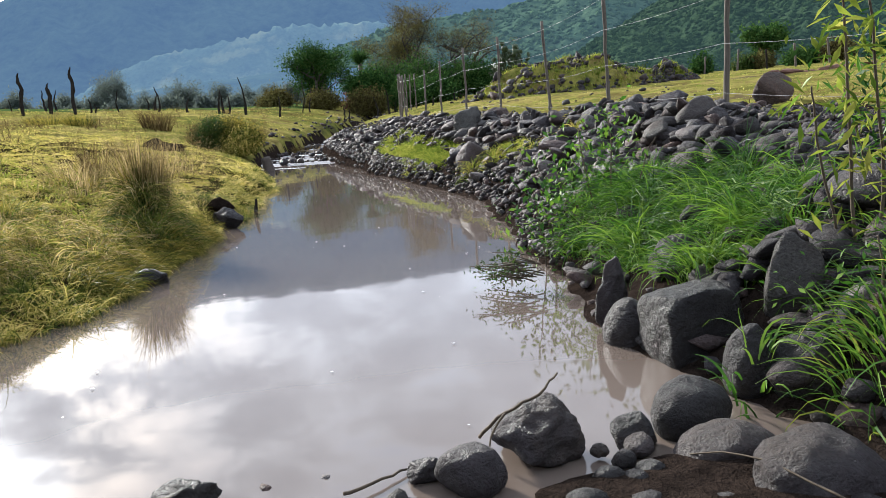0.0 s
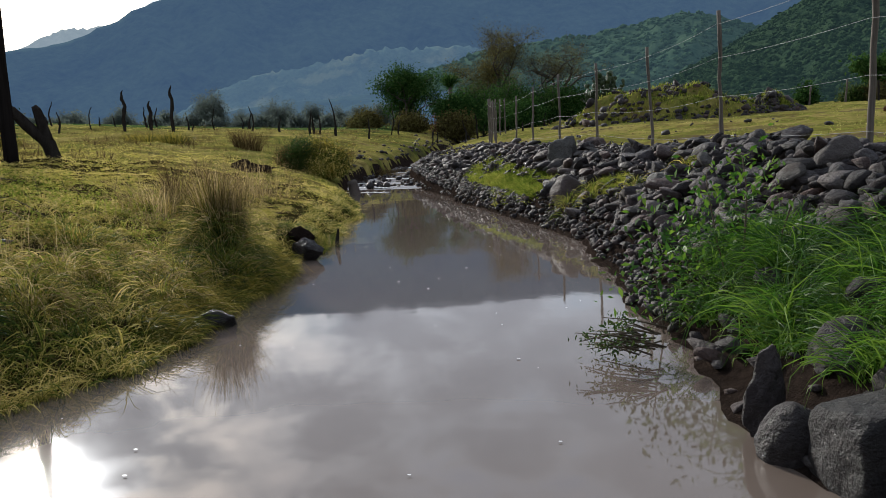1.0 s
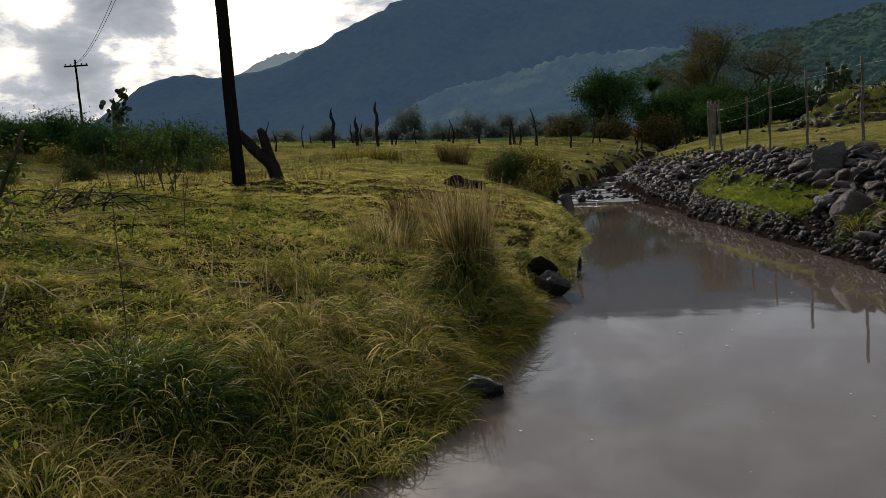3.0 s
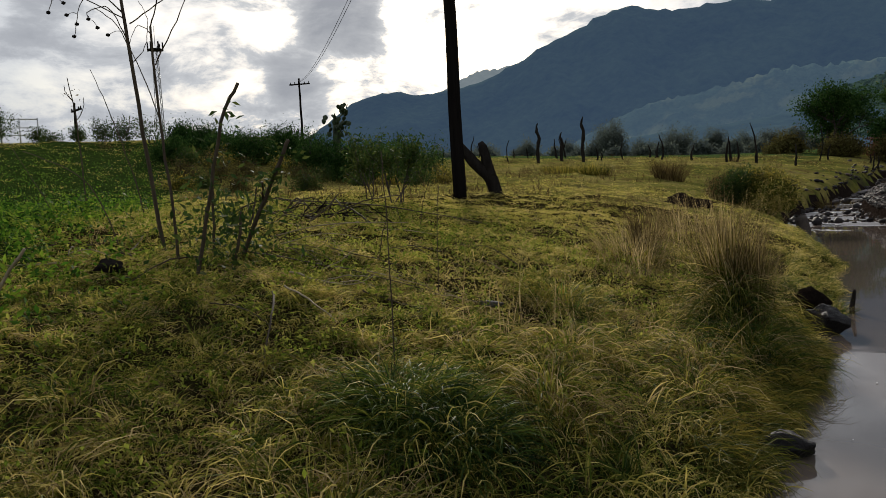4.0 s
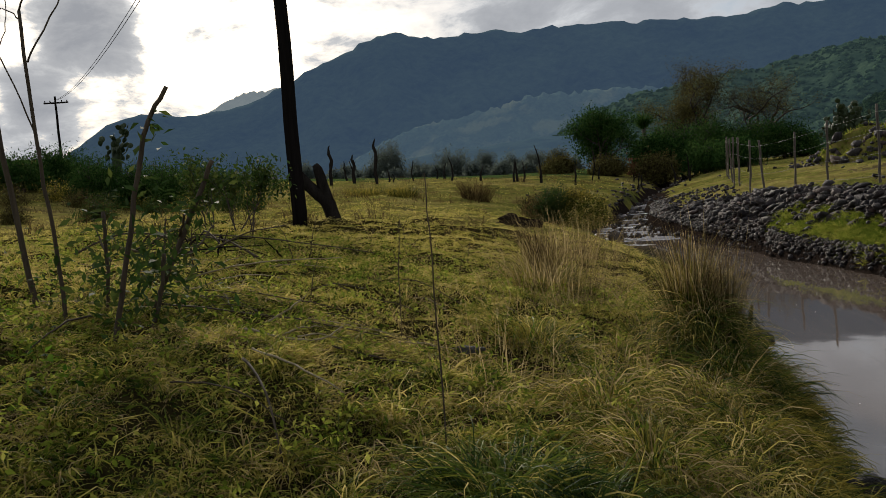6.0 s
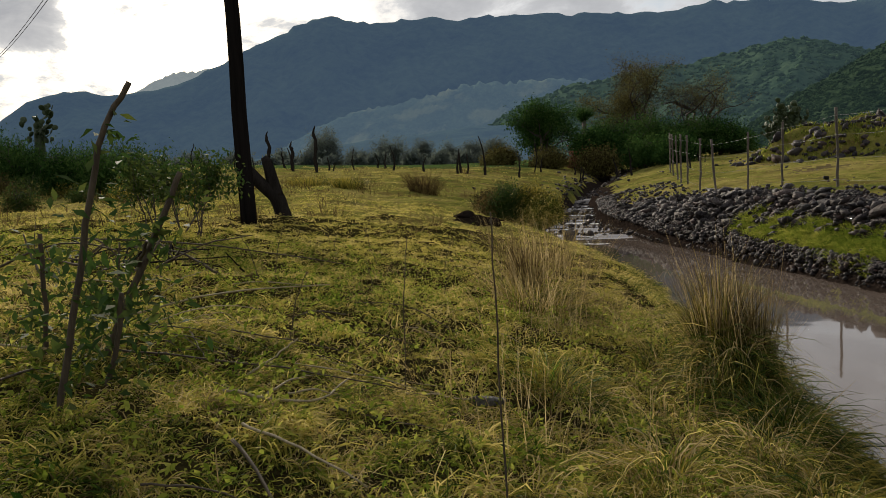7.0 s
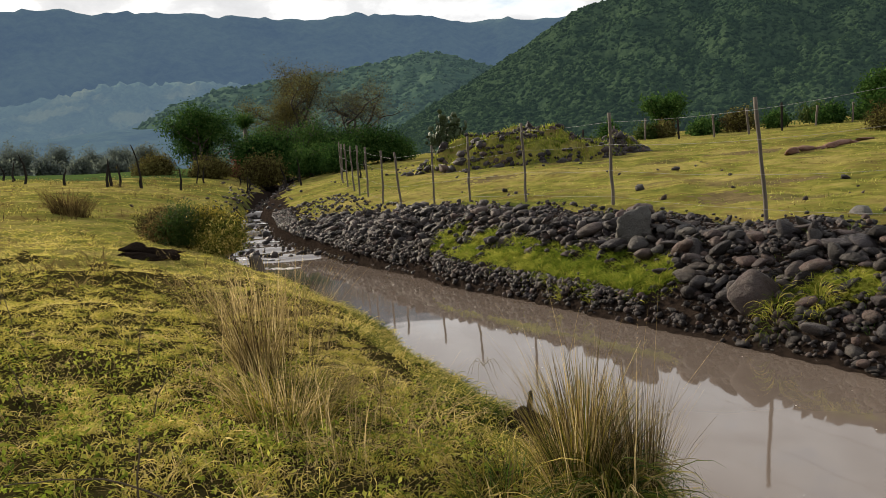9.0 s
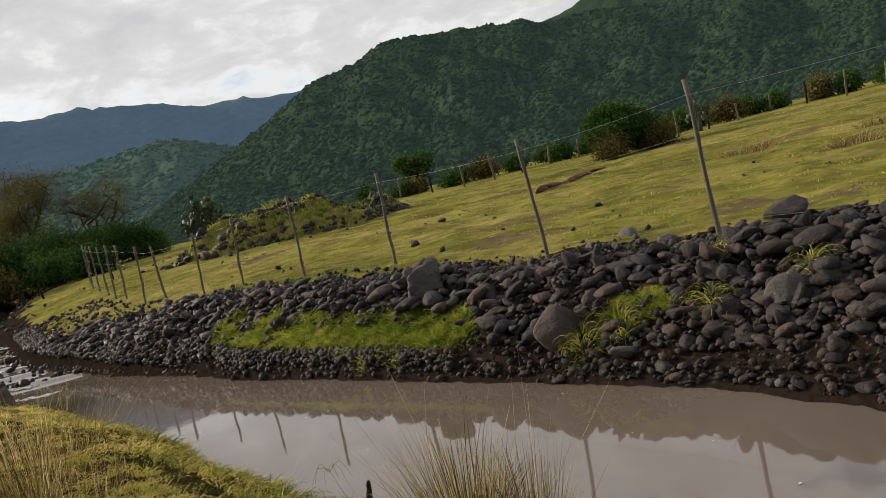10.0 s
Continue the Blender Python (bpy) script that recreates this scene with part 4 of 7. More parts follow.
BANK_NEAR = [(where[i], shape[i]) for i in near]
rest = np.setdiff1d(np.arange(len(size)), near)
big_ones = (size[rest] > 0.12) & (where[rest][:, 1] < 17)
chips = (size[rest] < 0.085) | ((where[rest][:, 1] > 19) & (size[rest] < 0.13))
thing("stones", joined("stones", [mesh_arrays(m) for m in STONES], where[rest][big_ones], shape[rest][big_ones], rng), ROCK, kind="stuff", parent=EMBANK)
thing("small_stones", joined("small_stones", SMALL, where[rest][~big_ones & ~chips], shape[rest][~big_ones & ~chips], rng), ROCK, kind="stuff", parent=EMBANK)
thing("stone_chips", joined("stone_chips", TINY, where[rest][chips], shape[rest][chips], rng), ROCK, kind="stuff", parent=EMBANK)

n = 7500
py_ = 7.6 + 26 * rng.rand(n) ** 1.2
pd_ = np.where((rng.rand(n) < 0.55) & (py_ > 14.5), -0.06 + 0.6 * rng.rand(n), 0.02 + 2.6 * rng.rand(n) ** 1.7)
pd_ = np.where((py_ > 14.5) & (py_ < 19.8) & (pd_ > 0.2) & (pd_ < 0.72), pd_ * 0.3, pd_)
px_ = right_edge(py_) + pd_
ps_ = 0.035 + 0.095 * rng.rand(n) ** 1.8 * np.interp(py_, [8, 25], [0.9, 1.5])
thing("pebbles", joined("pebbles", TINY, np.stack([px_, py_, land(px_, py_) + ps_ * 0.25 + 0.05 * rng.rand(n) * (pd_ < 1.6)], -1), ps_[:, None] * (1, 0.85, 0.65), rng), ROCK, kind="stuff", parent=EMBANK)

# gravel at the ford and loose stones in the stream bed further up
rng = np.random.RandomState(8)
n = 420
fx, fy = -1.5 + 2.6 * rng.rand(n) ** 0.7, 2.6 + 2.05 * rng.rand(n)
fs = np.clip(rng.lognormal(math.log(0.06), 0.5, n), 0.02, 0.2)
fz = np.maximum(land(fx, fy), -0.02) + fs * 0.2
thing("ford_stones", joined("ford_stones", SMALL, np.stack([fx, fy, fz], -1), fs[:, None] * (1, 0.85, 0.65), rng), ROCK, "small stones and gravel bedded in brown mud", "stones", kind="stuff")
n = 520
sy = 24.3 + 40.7 * rng.rand(n) ** 1.3
mid = 0.5 * (left_edge(sy) + right_edge(sy))
sx = mid + rng.normal(0, 0.9, n)
ss = np.clip(rng.lognormal(math.log(0.2), 0.4, n), 0.08, 0.5)
thing("stream_stones", joined("stream_stones", SMALL, np.stack([sx, sy, np.maximum(land(sx, sy), stream_level(sy)) + ss * 0.12], -1), ss[:, None] * (1, 0.9, 0.6), rng), ROCK,
      "loose dark stones in the rapids of the stream", "stones", kind="stuff")
n = 90
mx = 0.6 + 30 * rng.rand(n)
my = 13 + 40 * rng.rand(n)
mx = right_edge(my) + 2.6 + 9 * rng.rand(n) ** 1.5
ms = np.clip(rng.lognormal(math.log(0.13), 0.5, n), 0.05, 0.4)
thing("meadow_stones", joined("meadow_stones", SMALL, np.stack([mx, my, land(mx, my) + ms * 0.15], -1), ms[:, None] * (1, 0.9, 0.6), rng), ROCK, "scattered stones in the short grass", "stones", kind="stuff")

# ---- fence ----
POSTS = [(0.54, 10.5, 1.6, 1), (-0.6, 13.42, 1.62, -1), (-1.57, 15.59, 1.5, -3), (-2.84, 18.66, 1.46, 0), (-4.03, 21.15, 1.5, 0), (-5.10, 23.11, 1.42, 2), (-5.92, 24.75, 1.4, 1),
         (-6.80, 25.89, 1.4, -3), (-7.42, 27.59, 1.45, 2), (-8.05, 29.60, 1.5, 0), (-8.57, 31.54, 1.6, 1), (-9.05, 33.86, 1.6, -1), (-9.60, 36.21, 1.6, 0), (-10.20, 39.00, 1.6, 2), (-10.65, 41.72, 1.7, 0)]


def post_mesh(height, seed, radius=0.034):
    r = random.Random(seed)
    pts = [(r.uniform(-1, 1) * 0.012, r.uniform(-1, 1) * 0.012, -0.25 + (height + 0.25) * i / 7) for i in range(8)]
    return rods("fence_post", [(pts, [radius * r.uniform(0.85, 1.1) for _ in pts])], 8)


tops = []
for k, (x, y, h, lean) in enumerate(POSTS):
    z = float(land(x, y))
    ob = thing("fence_post", post_mesh(h, k, 0.026 if k < 7 else 0.03), POST_WOOD, "weathered round wooden fence post strung with wire", "fence post", "posts of the wire fence")
    ob.matrix_world = pose(x, y, z, lean * 0.5, lean, 0)
    tops.append((x, y, z, h, ob.matrix_world.copy()))
for level in (0.90, 0.66, 0.38, 0.10):
    pts = []
    first = (1.75, 7.9, float(land(1.75, 7.9)), 1.5, pose(1.75, 7.9, float(land(1.75, 7.9))))
    for a, b in zip([first] + tops[:-1], tops):
        pa, pb = a[4] @ Vector((-0.035, -0.02, a[3] * level)), b[4] @ Vector((-0.035, -0.02, b[3] * level))
        for i in range(6):
            t = i / 6
            pts.append(pa.lerp(pb, t) - Vector((0, 0, 0.025 * 4 * t * (1 - t))))
    thing("fence_wire", rods("fence_wire", [(pts, [0.0018] * len(pts))], 4), WIRE, "thin galvanised wire strung from post to post", "wire", "wires of the fence")

# ---- utility poles, line, tower ----


def utility_pole(at, height, radius, turn, label, arm=True):
    z = float(land(*at))
    root = empty("utility_pole", (at[0], at[1], z), label, "utility pole")
    root.rotation_euler = (0, 0, radians(turn))
    n = 12
    pts = [(0.01 * math.sin(i * 1.7), 0.01 * math.cos(i * 2.3), -0.4 + (height + 0.4) * i / (n - 1)) for i in range(n)]
    thing("shaft", rods("shaft", [(pts, taper(n, radius, radius * 0.68))], 16), POLE_WOOD, parent=root)
    if arm:
        bm = bmesh.new()
        bmesh.ops.create_cube(bm, size=1)
        bmesh.ops.scale(bm, vec=(1.9, 0.1, 0.12), verts=bm.verts)
        bmesh.ops.translate(bm, vec=(0, radius, height - 0.5), verts=bm.verts)
        bmesh.ops.bevel(bm, geom=bm.edges, offset=0.01, segments=1, affect="EDGES")
        me = bpy.data.meshes.new("crossarm")
        bm.to_mesh(me)
        bm.free()
        bar = thing("crossarm", me, POLE_WOOD, parent=root)
        for k in (-0.85, -0.45, 0.45, 0.85):
            ring = [(k, radius, height - 0.46 + h) for h in (0, 0.05, 0.08, 0.13, 0.17)]
            thing("insulator", rods("insulator", [(ring, [0.02, 0.045, 0.03, 0.05, 0.02])], 8), CHAR, parent=bar)
    return Vector((at[0], at[1], z + height - 0.3))


P1, P2, P3, P4 = (-11.62, 13.30), (-62.8, 44.6), (-109.5, 18.2), (-59.0, 23.8)
t1 = utility_pole(P1, 6.8, 0.115, 37, "tall dark creosoted timber utility pole standing in the meadow")
t2 = utility_pole(P2, 12.3 - float(land(*P2)), 0.115, 37, "distant timber utility pole with a crossarm")
utility_pole((-153.1, 102.3), 18.6 - float(land(-153.1, 102.3)), 0.14, 37, "distant timber utility pole with a crossarm")
utility_pole(P3, 22.9 - float(land(*P3)), 0.17, 0, "distant timber utility pole with a crossarm")
utility_pole(P4, 8.9 - float(land(*P4)), 0.11, 0, "distant timber utility pole with a crossarm")
for k in (-0.06, 0.06):
    a, b = t1 + Vector((0.6 * k, 0.8 * k, 0)), t2 + Vector((0.6 * k, 0.8 * k, 0))
    pts = [a.lerp(b, i / 24) - Vector((0, 0, 0.9 * 4 * (i / 24) * (1 - i / 24))) for i in range(25)]
    thing("power_line", rods("power_line", [(pts, [0.012] * 25)], 4), CHAR, "thin dark overhead cable slung between timber poles", "cable", "overhead cables")


def lattice_tower(at, height, width):
    z = float(land(*at))
    root = empty("radio_tower", (at[0], at[1], z), "slim steel lattice radio tower far off", "tower")
    legs = [Vector((math.cos(a) * width, math.sin(a) * width, 0)) for a in (0.3, 2.4, 4.5)]
    for leg in legs:
        thing("leg", rods("leg", [([leg, leg * 0.6 + Vector((0, 0, height))], [0.12, 0.1])], 5), WIRE, parent=root)
    lines = []
    for i in range(16):
        za, zb = height * i / 16, height * (i + 1) / 16
        for k in range(3):
            a, b = legs[k] * (1 - 0.4 * i / 16), legs[(k + 1) % 3] * (1 - 0.4 * (i + 1) / 16)
            lines.append(([a + Vector((0, 0, za)), b + Vector((0, 0, zb))], [0.06, 0.06]))
    thing("bracing", rods("bracing", lines, 4), WIRE, parent=root)
    for k in range(6):
        a = k * 1.047
        p = Vector((math.cos(a) * 2.1, math.sin(a) * 2.1, height - 1.5))
        thing("antenna", rods("antenna", [([p, p + Vector((0, 0, 2.6))], [0.22, 0.22])], 6), CHAR, parent=root)
    thing("platform", rods("platform", [([(0, 0, height - 1.2), (0, 0, height - 0.9)], [2.2, 2.2])], 10), CHAR, parent=root)
    thing("mast", rods("mast", [([(0, 0, height), (0, 0, height + 6)], [0.1, 0.05])], 5), CHAR, parent=root)


lattice_tower((-231.7, 108.5), 49.5 - float(land(-231.7, 108.5)), 1.6)

# forked charred stump by the pole
STUMP = (-11.87, 14.51)
zs = float(land(*STUMP))
rgt = Vector((0.735, 0.678, 0))
stump = empty("charred_stump", (STUMP[0], STUMP[1], zs), "forked charred tree stump beside the utility pole", "stump")
r = random.Random(3)
thing("bole", rods("bole", [(curved([(0, 0, -0.1), rgt * -0.10 + Vector((0, 0, 0.30)), rgt * -0.26 + Vector((0, 0, 0.48)), rgt * -0.48 + Vector((0, 0, 0.72)), rgt * -0.68 + Vector((0, 0, 0.98))], 3, 0.012, r),
                             [0.135, 0.13, 0.12, 0.125, 0.12, 0.11, 0.11, 0.10, 0.10, 0.095, 0.09, 0.075, 0.04])], 9), CHAR, parent=stump)
thing("branch", rods("branch", [(curved([rgt * -0.12 + Vector((0, 0, 0.36)), rgt * -0.17 + Vector((0, 0, 0.65)), rgt * -0.27 + Vector((0, 0, 0.98))], 3, 0.012, r), [0.12, 0.11, 0.10, 0.095, 0.09, 0.08, 0.05])], 8), CHAR, parent=stump)

# ---- grass ----
rng = np.random.RandomState(11)


def spots(count, x0, x1, y0, y1, test, rng):
    """Places in a rectangle that pass a test giving a chance of 0 to 1."""
    x, y = x0 + (x1 - x0) * rng.rand(count), y0 + (y1 - y0) * rng.rand(count)
    keep = rng.rand(count) < test(x, y)
    return np.stack([x[keep], y[keep]], -1)


def from_left(x, y):
    return left_edge(y) - x


def from_right(x, y):
    return x - right_edge(y)


def patchy(x, y, size, seed, low=0.25):
    return np.clip(0.55 + 0.6 * wob(x, y, size, seed), low, 1.0)


BARE = [(-6.6, 7.0, 0.26), (-7.2, 7.6, 0.3), (-10.6, 17.8, 1.2), (-7.98, 8.82, 0.34), (-8.6, 8.2, 0.3), (-7.63, 10.69, 0.36), (-7.02, 8.42, 0.3), (-7.12, 5.8, 0.25), (-5.72, 6.1, 0.26), (-5.7, 6.93, 0.2)]


def cover(x, y):
    k = np.ones(np.shape(x))
    for bx, by, br in BARE:
        k = k * (0.25 + 0.75 * smooth_step(br * 0.4, br, np.hypot(x - bx, y - by)))
    return k


def near_cam(x, y):
    return np.hypot(x + 5.2, y - 6.5)


long_at = spots(9000, -8.2, -3.3, 3.4, 17, lambda x, y: (from_left(x, y) > 0.03) * smooth_step(2.9, 1.9, from_left(x, y)) * patchy(x, y, 1.0, 31, 0.35) * np.interp(y, [3, 10, 12, 17], [0.8, 0.75, 0.6, 0.4]), rng)
thing("bank_grass", tufted("bank_grass", long_at, 10, 0.055, (0.15, 0.32), (0.005, 0.010), (0.0, 0.6), (0.7, 1.8), rng, 5, tall=lambda x, y: np.interp(y, [8.6, 9.6, 17], [1.0, 0.42, 0.5]) * np.interp(from_left(x, y), [0.2, 0.6, 1.2], [0.95, 0.85, 0.58])), LONG_GRASS,
      "long drooping yellow-green grass along the stream bank", "grass", kind="stuff")
lawn_at = spots(48000, -13.5, -4.2, 2.5, 14.5, lambda x, y: (from_left(x, y) > 0.7) * smooth_step(9.0, 6.0, near_cam(x, y)) * np.clip(0.72 + 0.7 * wob(x, y, 0.4, 32), 0.3, 1) * cover(x, y) * (1 - lushness(x, y)), rng)
thing("meadow_grass", tufted("meadow_grass", lawn_at, 11, 0.04, (0.045, 0.115), (0.0045, 0.009), (0.0, 0.8), (0.7, 2.1), rng, 3), TURF,
      "short matted yellow-green meadow grass", "grass", kind="stuff")
straw_at = spots(16000, -11, -4.3, 3.0, 13, lambda x, y: (from_left(x, y) > 0.6) * smooth_step(7.5, 4.5, near_cam(x, y)) * np.clip(0.35 + 0.8 * wob(x, y, 0.9, 36), 0.05, 1) * (1 - lushness(x, y)), rng)
thing("dead_grass", tufted("dead_grass", straw_at, 6, 0.07, (0.06, 0.17), (0.003, 0.006), (0.5, 1.35), (0.0, 0.7), rng, 2), DRY_GRASS,
      "dead straw blades matted into the meadow", "grass", kind="stuff")
mid_at = spots(56000, -24, -5.0, 3.0, 26, lambda x, y: (from_left(x, y) > 0.3) * smooth_step(5.5, 8.0, near_cam(x, y)) * smooth_step(19, 13, near_cam(x, y)) * patchy(x, y, 0.9, 33, 0.3) * cover(x, y) * (1 - lushness(x, y)), rng)
thing("meadow_grass", tufted("meadow_grass", mid_at, 10, 0.09, (0.05, 0.13), (0.006, 0.011), (0.2, 0.9), (0.6, 1.9), rng, 3), TURF,
      "short yellow-green meadow grass further off", "grass", kind="stuff")
far_at = spots(26000, -60, -7.0, 3.0, 62, lambda x, y: (from_left(x, y) > 0.4) * smooth_step(12, 17, near_cam(x, y)) * smooth_step(62, 25, near_cam(x, y)) * patchy(x, y, 4.0, 34, 0.3), rng)
thing("meadow_grass", tufted("meadow_grass", far_at, 9, 0.3, (0.05, 0.13), (0.012, 0.022), (0.3, 1.0), (0.4, 1.2), rng, 2), TURF,
      "short yellow-green grass across the far meadow", "grass", kind="stuff")
pasture_at = spots(60000, -14, 32, 9, 62, lambda x, y: smooth_step(2.0, 2.6, from_right(x, y) + 1.6 * smooth_step(22, 27, y)) * np.interp(y, [10, 20, 32, 62], [1, 0.7, 0.4, 0.25]) * patchy(x, y, 1.6, 35, 0.35), rng)
for name, part_at, mat, label in (("pasture_grass", pasture_at[0::2], YELLOW_GREEN, "close-cropped bright pasture grass behind the fence"), ("pasture_weeds", pasture_at[1::4], BANK_TURF, "low green weeds in the cropped pasture"),
                                  ("pasture_straw", pasture_at[3::4], BROWN_WEED, "brown dead grass in the cropped pasture")):
    thing(name, tufted(name, part_at, 7, 0.13, (0.03, 0.09), (0.007, 0.015), (0.1, 0.9), (0.2, 0.9), rng, 2), mat, label, "grass", kind="stuff")

brown_at = np.concatenate([spots(2600, -34, -9, 14, 52, lambda x, y: (from_left(x, y) > 1.0) * smooth_step(20, 30, near_cam(x, y)) * smooth_step(52, 46, near_cam(x, y)) * np.clip(0.1 + 1.3 * wob(x, y, 5.0, 37), 0, 1), rng),
                           spots(3600, -24, -6, 6, 30, lambda x, y: (from_left(x, y) > 0.8) * smooth_step(6, 9, near_cam(x, y)) * np.clip(1.2 * wob(x, y, 1.6, 38) - 0.15, 0, 1) * (1 - lushness(x, y)), rng)])
thing("dry_weeds", tufted("dry_weeds", brown_at, 16, 0.22, (0.12, 0.36), (0.008, 0.018), (0.0, 0.6), (0.1, 0.9), rng, 2), BROWN_WEED,
      "brown dried weeds in patches over the meadow", "weeds", kind="stuff")

# grass hanging from the edge of the bank towards the water
n = 4200
ey = 3.6 + 15.0 * rng.rand(n) ** 1.2
ex = left_edge(ey) + 0.10 - 0.52 * rng.rand(n) ** 1.3
base = np.stack([ex, ey, np.maximum(land(ex, ey) - 0.01, 0.0)], -1)
rep_ = 5
base = np.repeat(base, rep_, 0) + rng.normal(0, 0.025, (n * rep_, 3)) * (1, 1, 0)
m = len(base)
thing("edge_grass", blades("edge_grass", base, (0.08 + 0.13 * rng.rand(m)) * np.interp(base[:, 1], [8.6, 9.6], [1, 0.75]), 0.005 + 0.004 * rng.rand(m), rng.normal(0.1, 1.6, m), 0.1 + 0.6 * rng.rand(m), 0.7 + 1.0 * rng.rand(m), 4), LONG_GRASS,
      "long grass hanging over the edge of the bank", "grass", kind="stuff")

# darker blades imitate the shaded water side of the bank
shade_y = 6.9 + 2.7 * rng.rand(5000)
shade_x = left_edge(shade_y) + 0.06 - 0.30 * rng.rand(5000)
base = np.stack([shade_x, shade_y, np.maximum(land(shade_x, shade_y) - 0.01, 0.0)], -1)
thing("shaded_edge_grass", blades("shaded_edge_grass", base, 0.12 + 0.22 * rng.rand(5000), 0.005 + 0.005 * rng.rand(5000), rng.normal(0.1, 1.0, 5000), 0.2 + 0.7 * rng.rand(5000), 0.8 + 1.0 * rng.rand(5000), 4), TUSSOCK_LEAF,
      "grass trailing into the water, coloured darker for the bank's shaded side", "grass", kind="stuff")

# long tangled grass on the shoulder of the bank, in mounds
tangle_at = spots(5200, -7.6, -3.2, 4.2, 11.5, lambda x, y: (from_left(x, y) > 0.1) * smooth_step(2.1, 1.0, from_left(x, y)) * np.clip(0.5 + 1.3 * wob(x, y, 0.45, 47), 0.05, 1), rng)
thing("long_tangled_grass", tufted("long_tangled_grass", tangle_at[::2], 15, 0.06, (0.18, 0.36), (0.004, 0.008), (0.1, 0.8), (1.2, 2.5), rng, 4), LONG_GRASS,
      "long tangled grass on the shoulder of the bank", "grass", kind="stuff")
thing("old_tangled_grass", tufted("old_tangled_grass", tangle_at[1::3], 10, 0.07, (0.22, 0.42), (0.0035, 0.006), (0.1, 0.7), (1.0, 2.4), rng, 4), DRY_GRASS,
      "straw-coloured old grass among the green", "grass", kind="stuff")

# low dense growth where the bank meets the meadow
low_at = spots(17000, -7.8, -4.0, 4.4, 7.6, lambda x, y: (from_left(x, y) > 0.45) * np.clip(0.75 + 0.6 * wob(x, y, 0.35, 49), 0.25, 1) * cover(x, y), rng)
for name, part_at, mat, label in (("low_grass", low_at[0::2], LONG_GRASS, "low dense golden green grass"), ("low_green_grass", low_at[1::4], BANK_TURF, "low dense fresh grass"), ("low_dry_grass", low_at[3::4], DRY_GRASS, "low dead grass matted among the green")):
    thing(name, tufted(name, part_at, 12, 0.045, (0.05, 0.13), (0.0035, 0.007), (0.2, 1.0), (0.8, 2.2), rng, 3), mat, label, "grass", kind="stuff")

# bright green grass on the stone bank
green_at = np.concatenate([spots(170, gx_ - gr, gx_ + gr, gy_ - gr, gy_ + gr, lambda x, y: (np.hypot(x - gx_, y - gy_) < gr) * 1.0, rng) for gx_, gy_, gr in GRASS_SPOTS[10:]])
thing("tall_green_grass", tufted("tall_green_grass", green_at, 18, 0.07, (0.20, 0.40), (0.005, 0.010), (0.1, 0.6), (0.7, 1.7), rng, 5), GREEN_GRASS,
      "tall fresh green grass arching over the stones", "grass", kind="stuff")
patch_at = np.concatenate([spots(900, gx_ - gr, gx_ + gr, gy_ - gr * 1.7, gy_ + gr * 1.7, lambda x, y: (np.hypot(x - gx_, (y - gy_) / 1.6) < gr) * patchy(x, y, 0.5, 39, 0.2), rng) for gx_, gy_, gr in GRASS_SPOTS[:10]])
ledge_at = spots(5200, -5.9, -2.6, 14.5, 19.9, lambda x, y: smooth_step(0.14, 0.22, from_right(x, y)) * smooth_step(0.78, 0.66, from_right(x, y)) * patchy(x, y, 0.6, 39, 0.3), rng)
patch_at = np.concatenate([patch_at, ledge_at])
thing("bank_turf", tufted("bank_turf", patch_at, 14, 0.06, (0.07, 0.17), (0.005, 0.010), (0.1, 0.7), (0.4, 1.3), rng, 3), BANK_TURF,
      "bright green grass growing low on the stone bank", "grass", kind="stuff")
near_right = spots(420, 0.1, 1.1, 4.7, 6.3, lambda x, y: (from_right(x, y) > 0.42) * patchy(x, y, 0.4, 48, 0.1), rng)
thing("waterside_grass", tufted("waterside_grass", near_right, 10, 0.06, (0.14, 0.30), (0.007, 0.013), (0.0, 0.7), (0.6, 1.6), rng, 5), GREEN_GRASS,
      "fresh green grass between the stones at the water", "grass", kind="stuff")
wisp_at = spots(260, -3.5, 1.6, 8.5, 20, lambda x, y: (from_right(x, y) > 0.25) * (from_right(x, y) < 2.2) * 0.9, rng)
thing("bank_wisps", tufted("bank_wisps", wisp_at, 7, 0.06, (0.06, 0.2), (0.004, 0.008), (0.1, 0.7), (0.2, 0.9), rng, 3), GREEN_GRASS, "thin wisps of grass between the stones", "grass", kind="stuff")

# broad-leaved cover: the lush green part of the meadow and the low matted weeds


def low_leaves(at, per, spread, height, size, rng, name, mat, label):
    c = np.repeat(at, per, 0)
    c = c + rng.normal(0, spread, c.shape)
    z = land(c[:, 0], c[:, 1]) + height * rng.rand(len(c)) * np.clip(0.9 + 1.0 * wob(c[:, 0], c[:, 1], 0.5, 43), 0.3, 2.0)
    thing(name, leaves(name, np.concatenate([c, z[:, None]], 1), size, rng, 0.6, 0.45), mat, label, "weeds", kind="stuff")


lush = np.concatenate([spots(15000, -12, -5.2, -1, 9, lambda x, y: lushness(x, y) * np.clip(0.45 + 1.0 * wob(x, y, 0.5, 43), 0.08, 1), rng), spots(26000, -34, -11, -8, 20, lambda x, y: lushness(x, y) * smooth_step(34, 8, near_cam(x, y)) * patchy(x, y, 0.9, 44, 0.25), rng)])
low_leaves(lush, 12, 0.08, 0.15, (0.022, 0.065), rng, "lush_weeds", LUSH, "lush dark green low weeds covering the ground")
mat_at = spots(13000, -11, -3.4, 4.0, 11, lambda x, y: (from_left(x, y) > 0.5) * np.clip(1.4 * wob(x, y, 0.6, 41) + 0.38, 0, 1), rng)
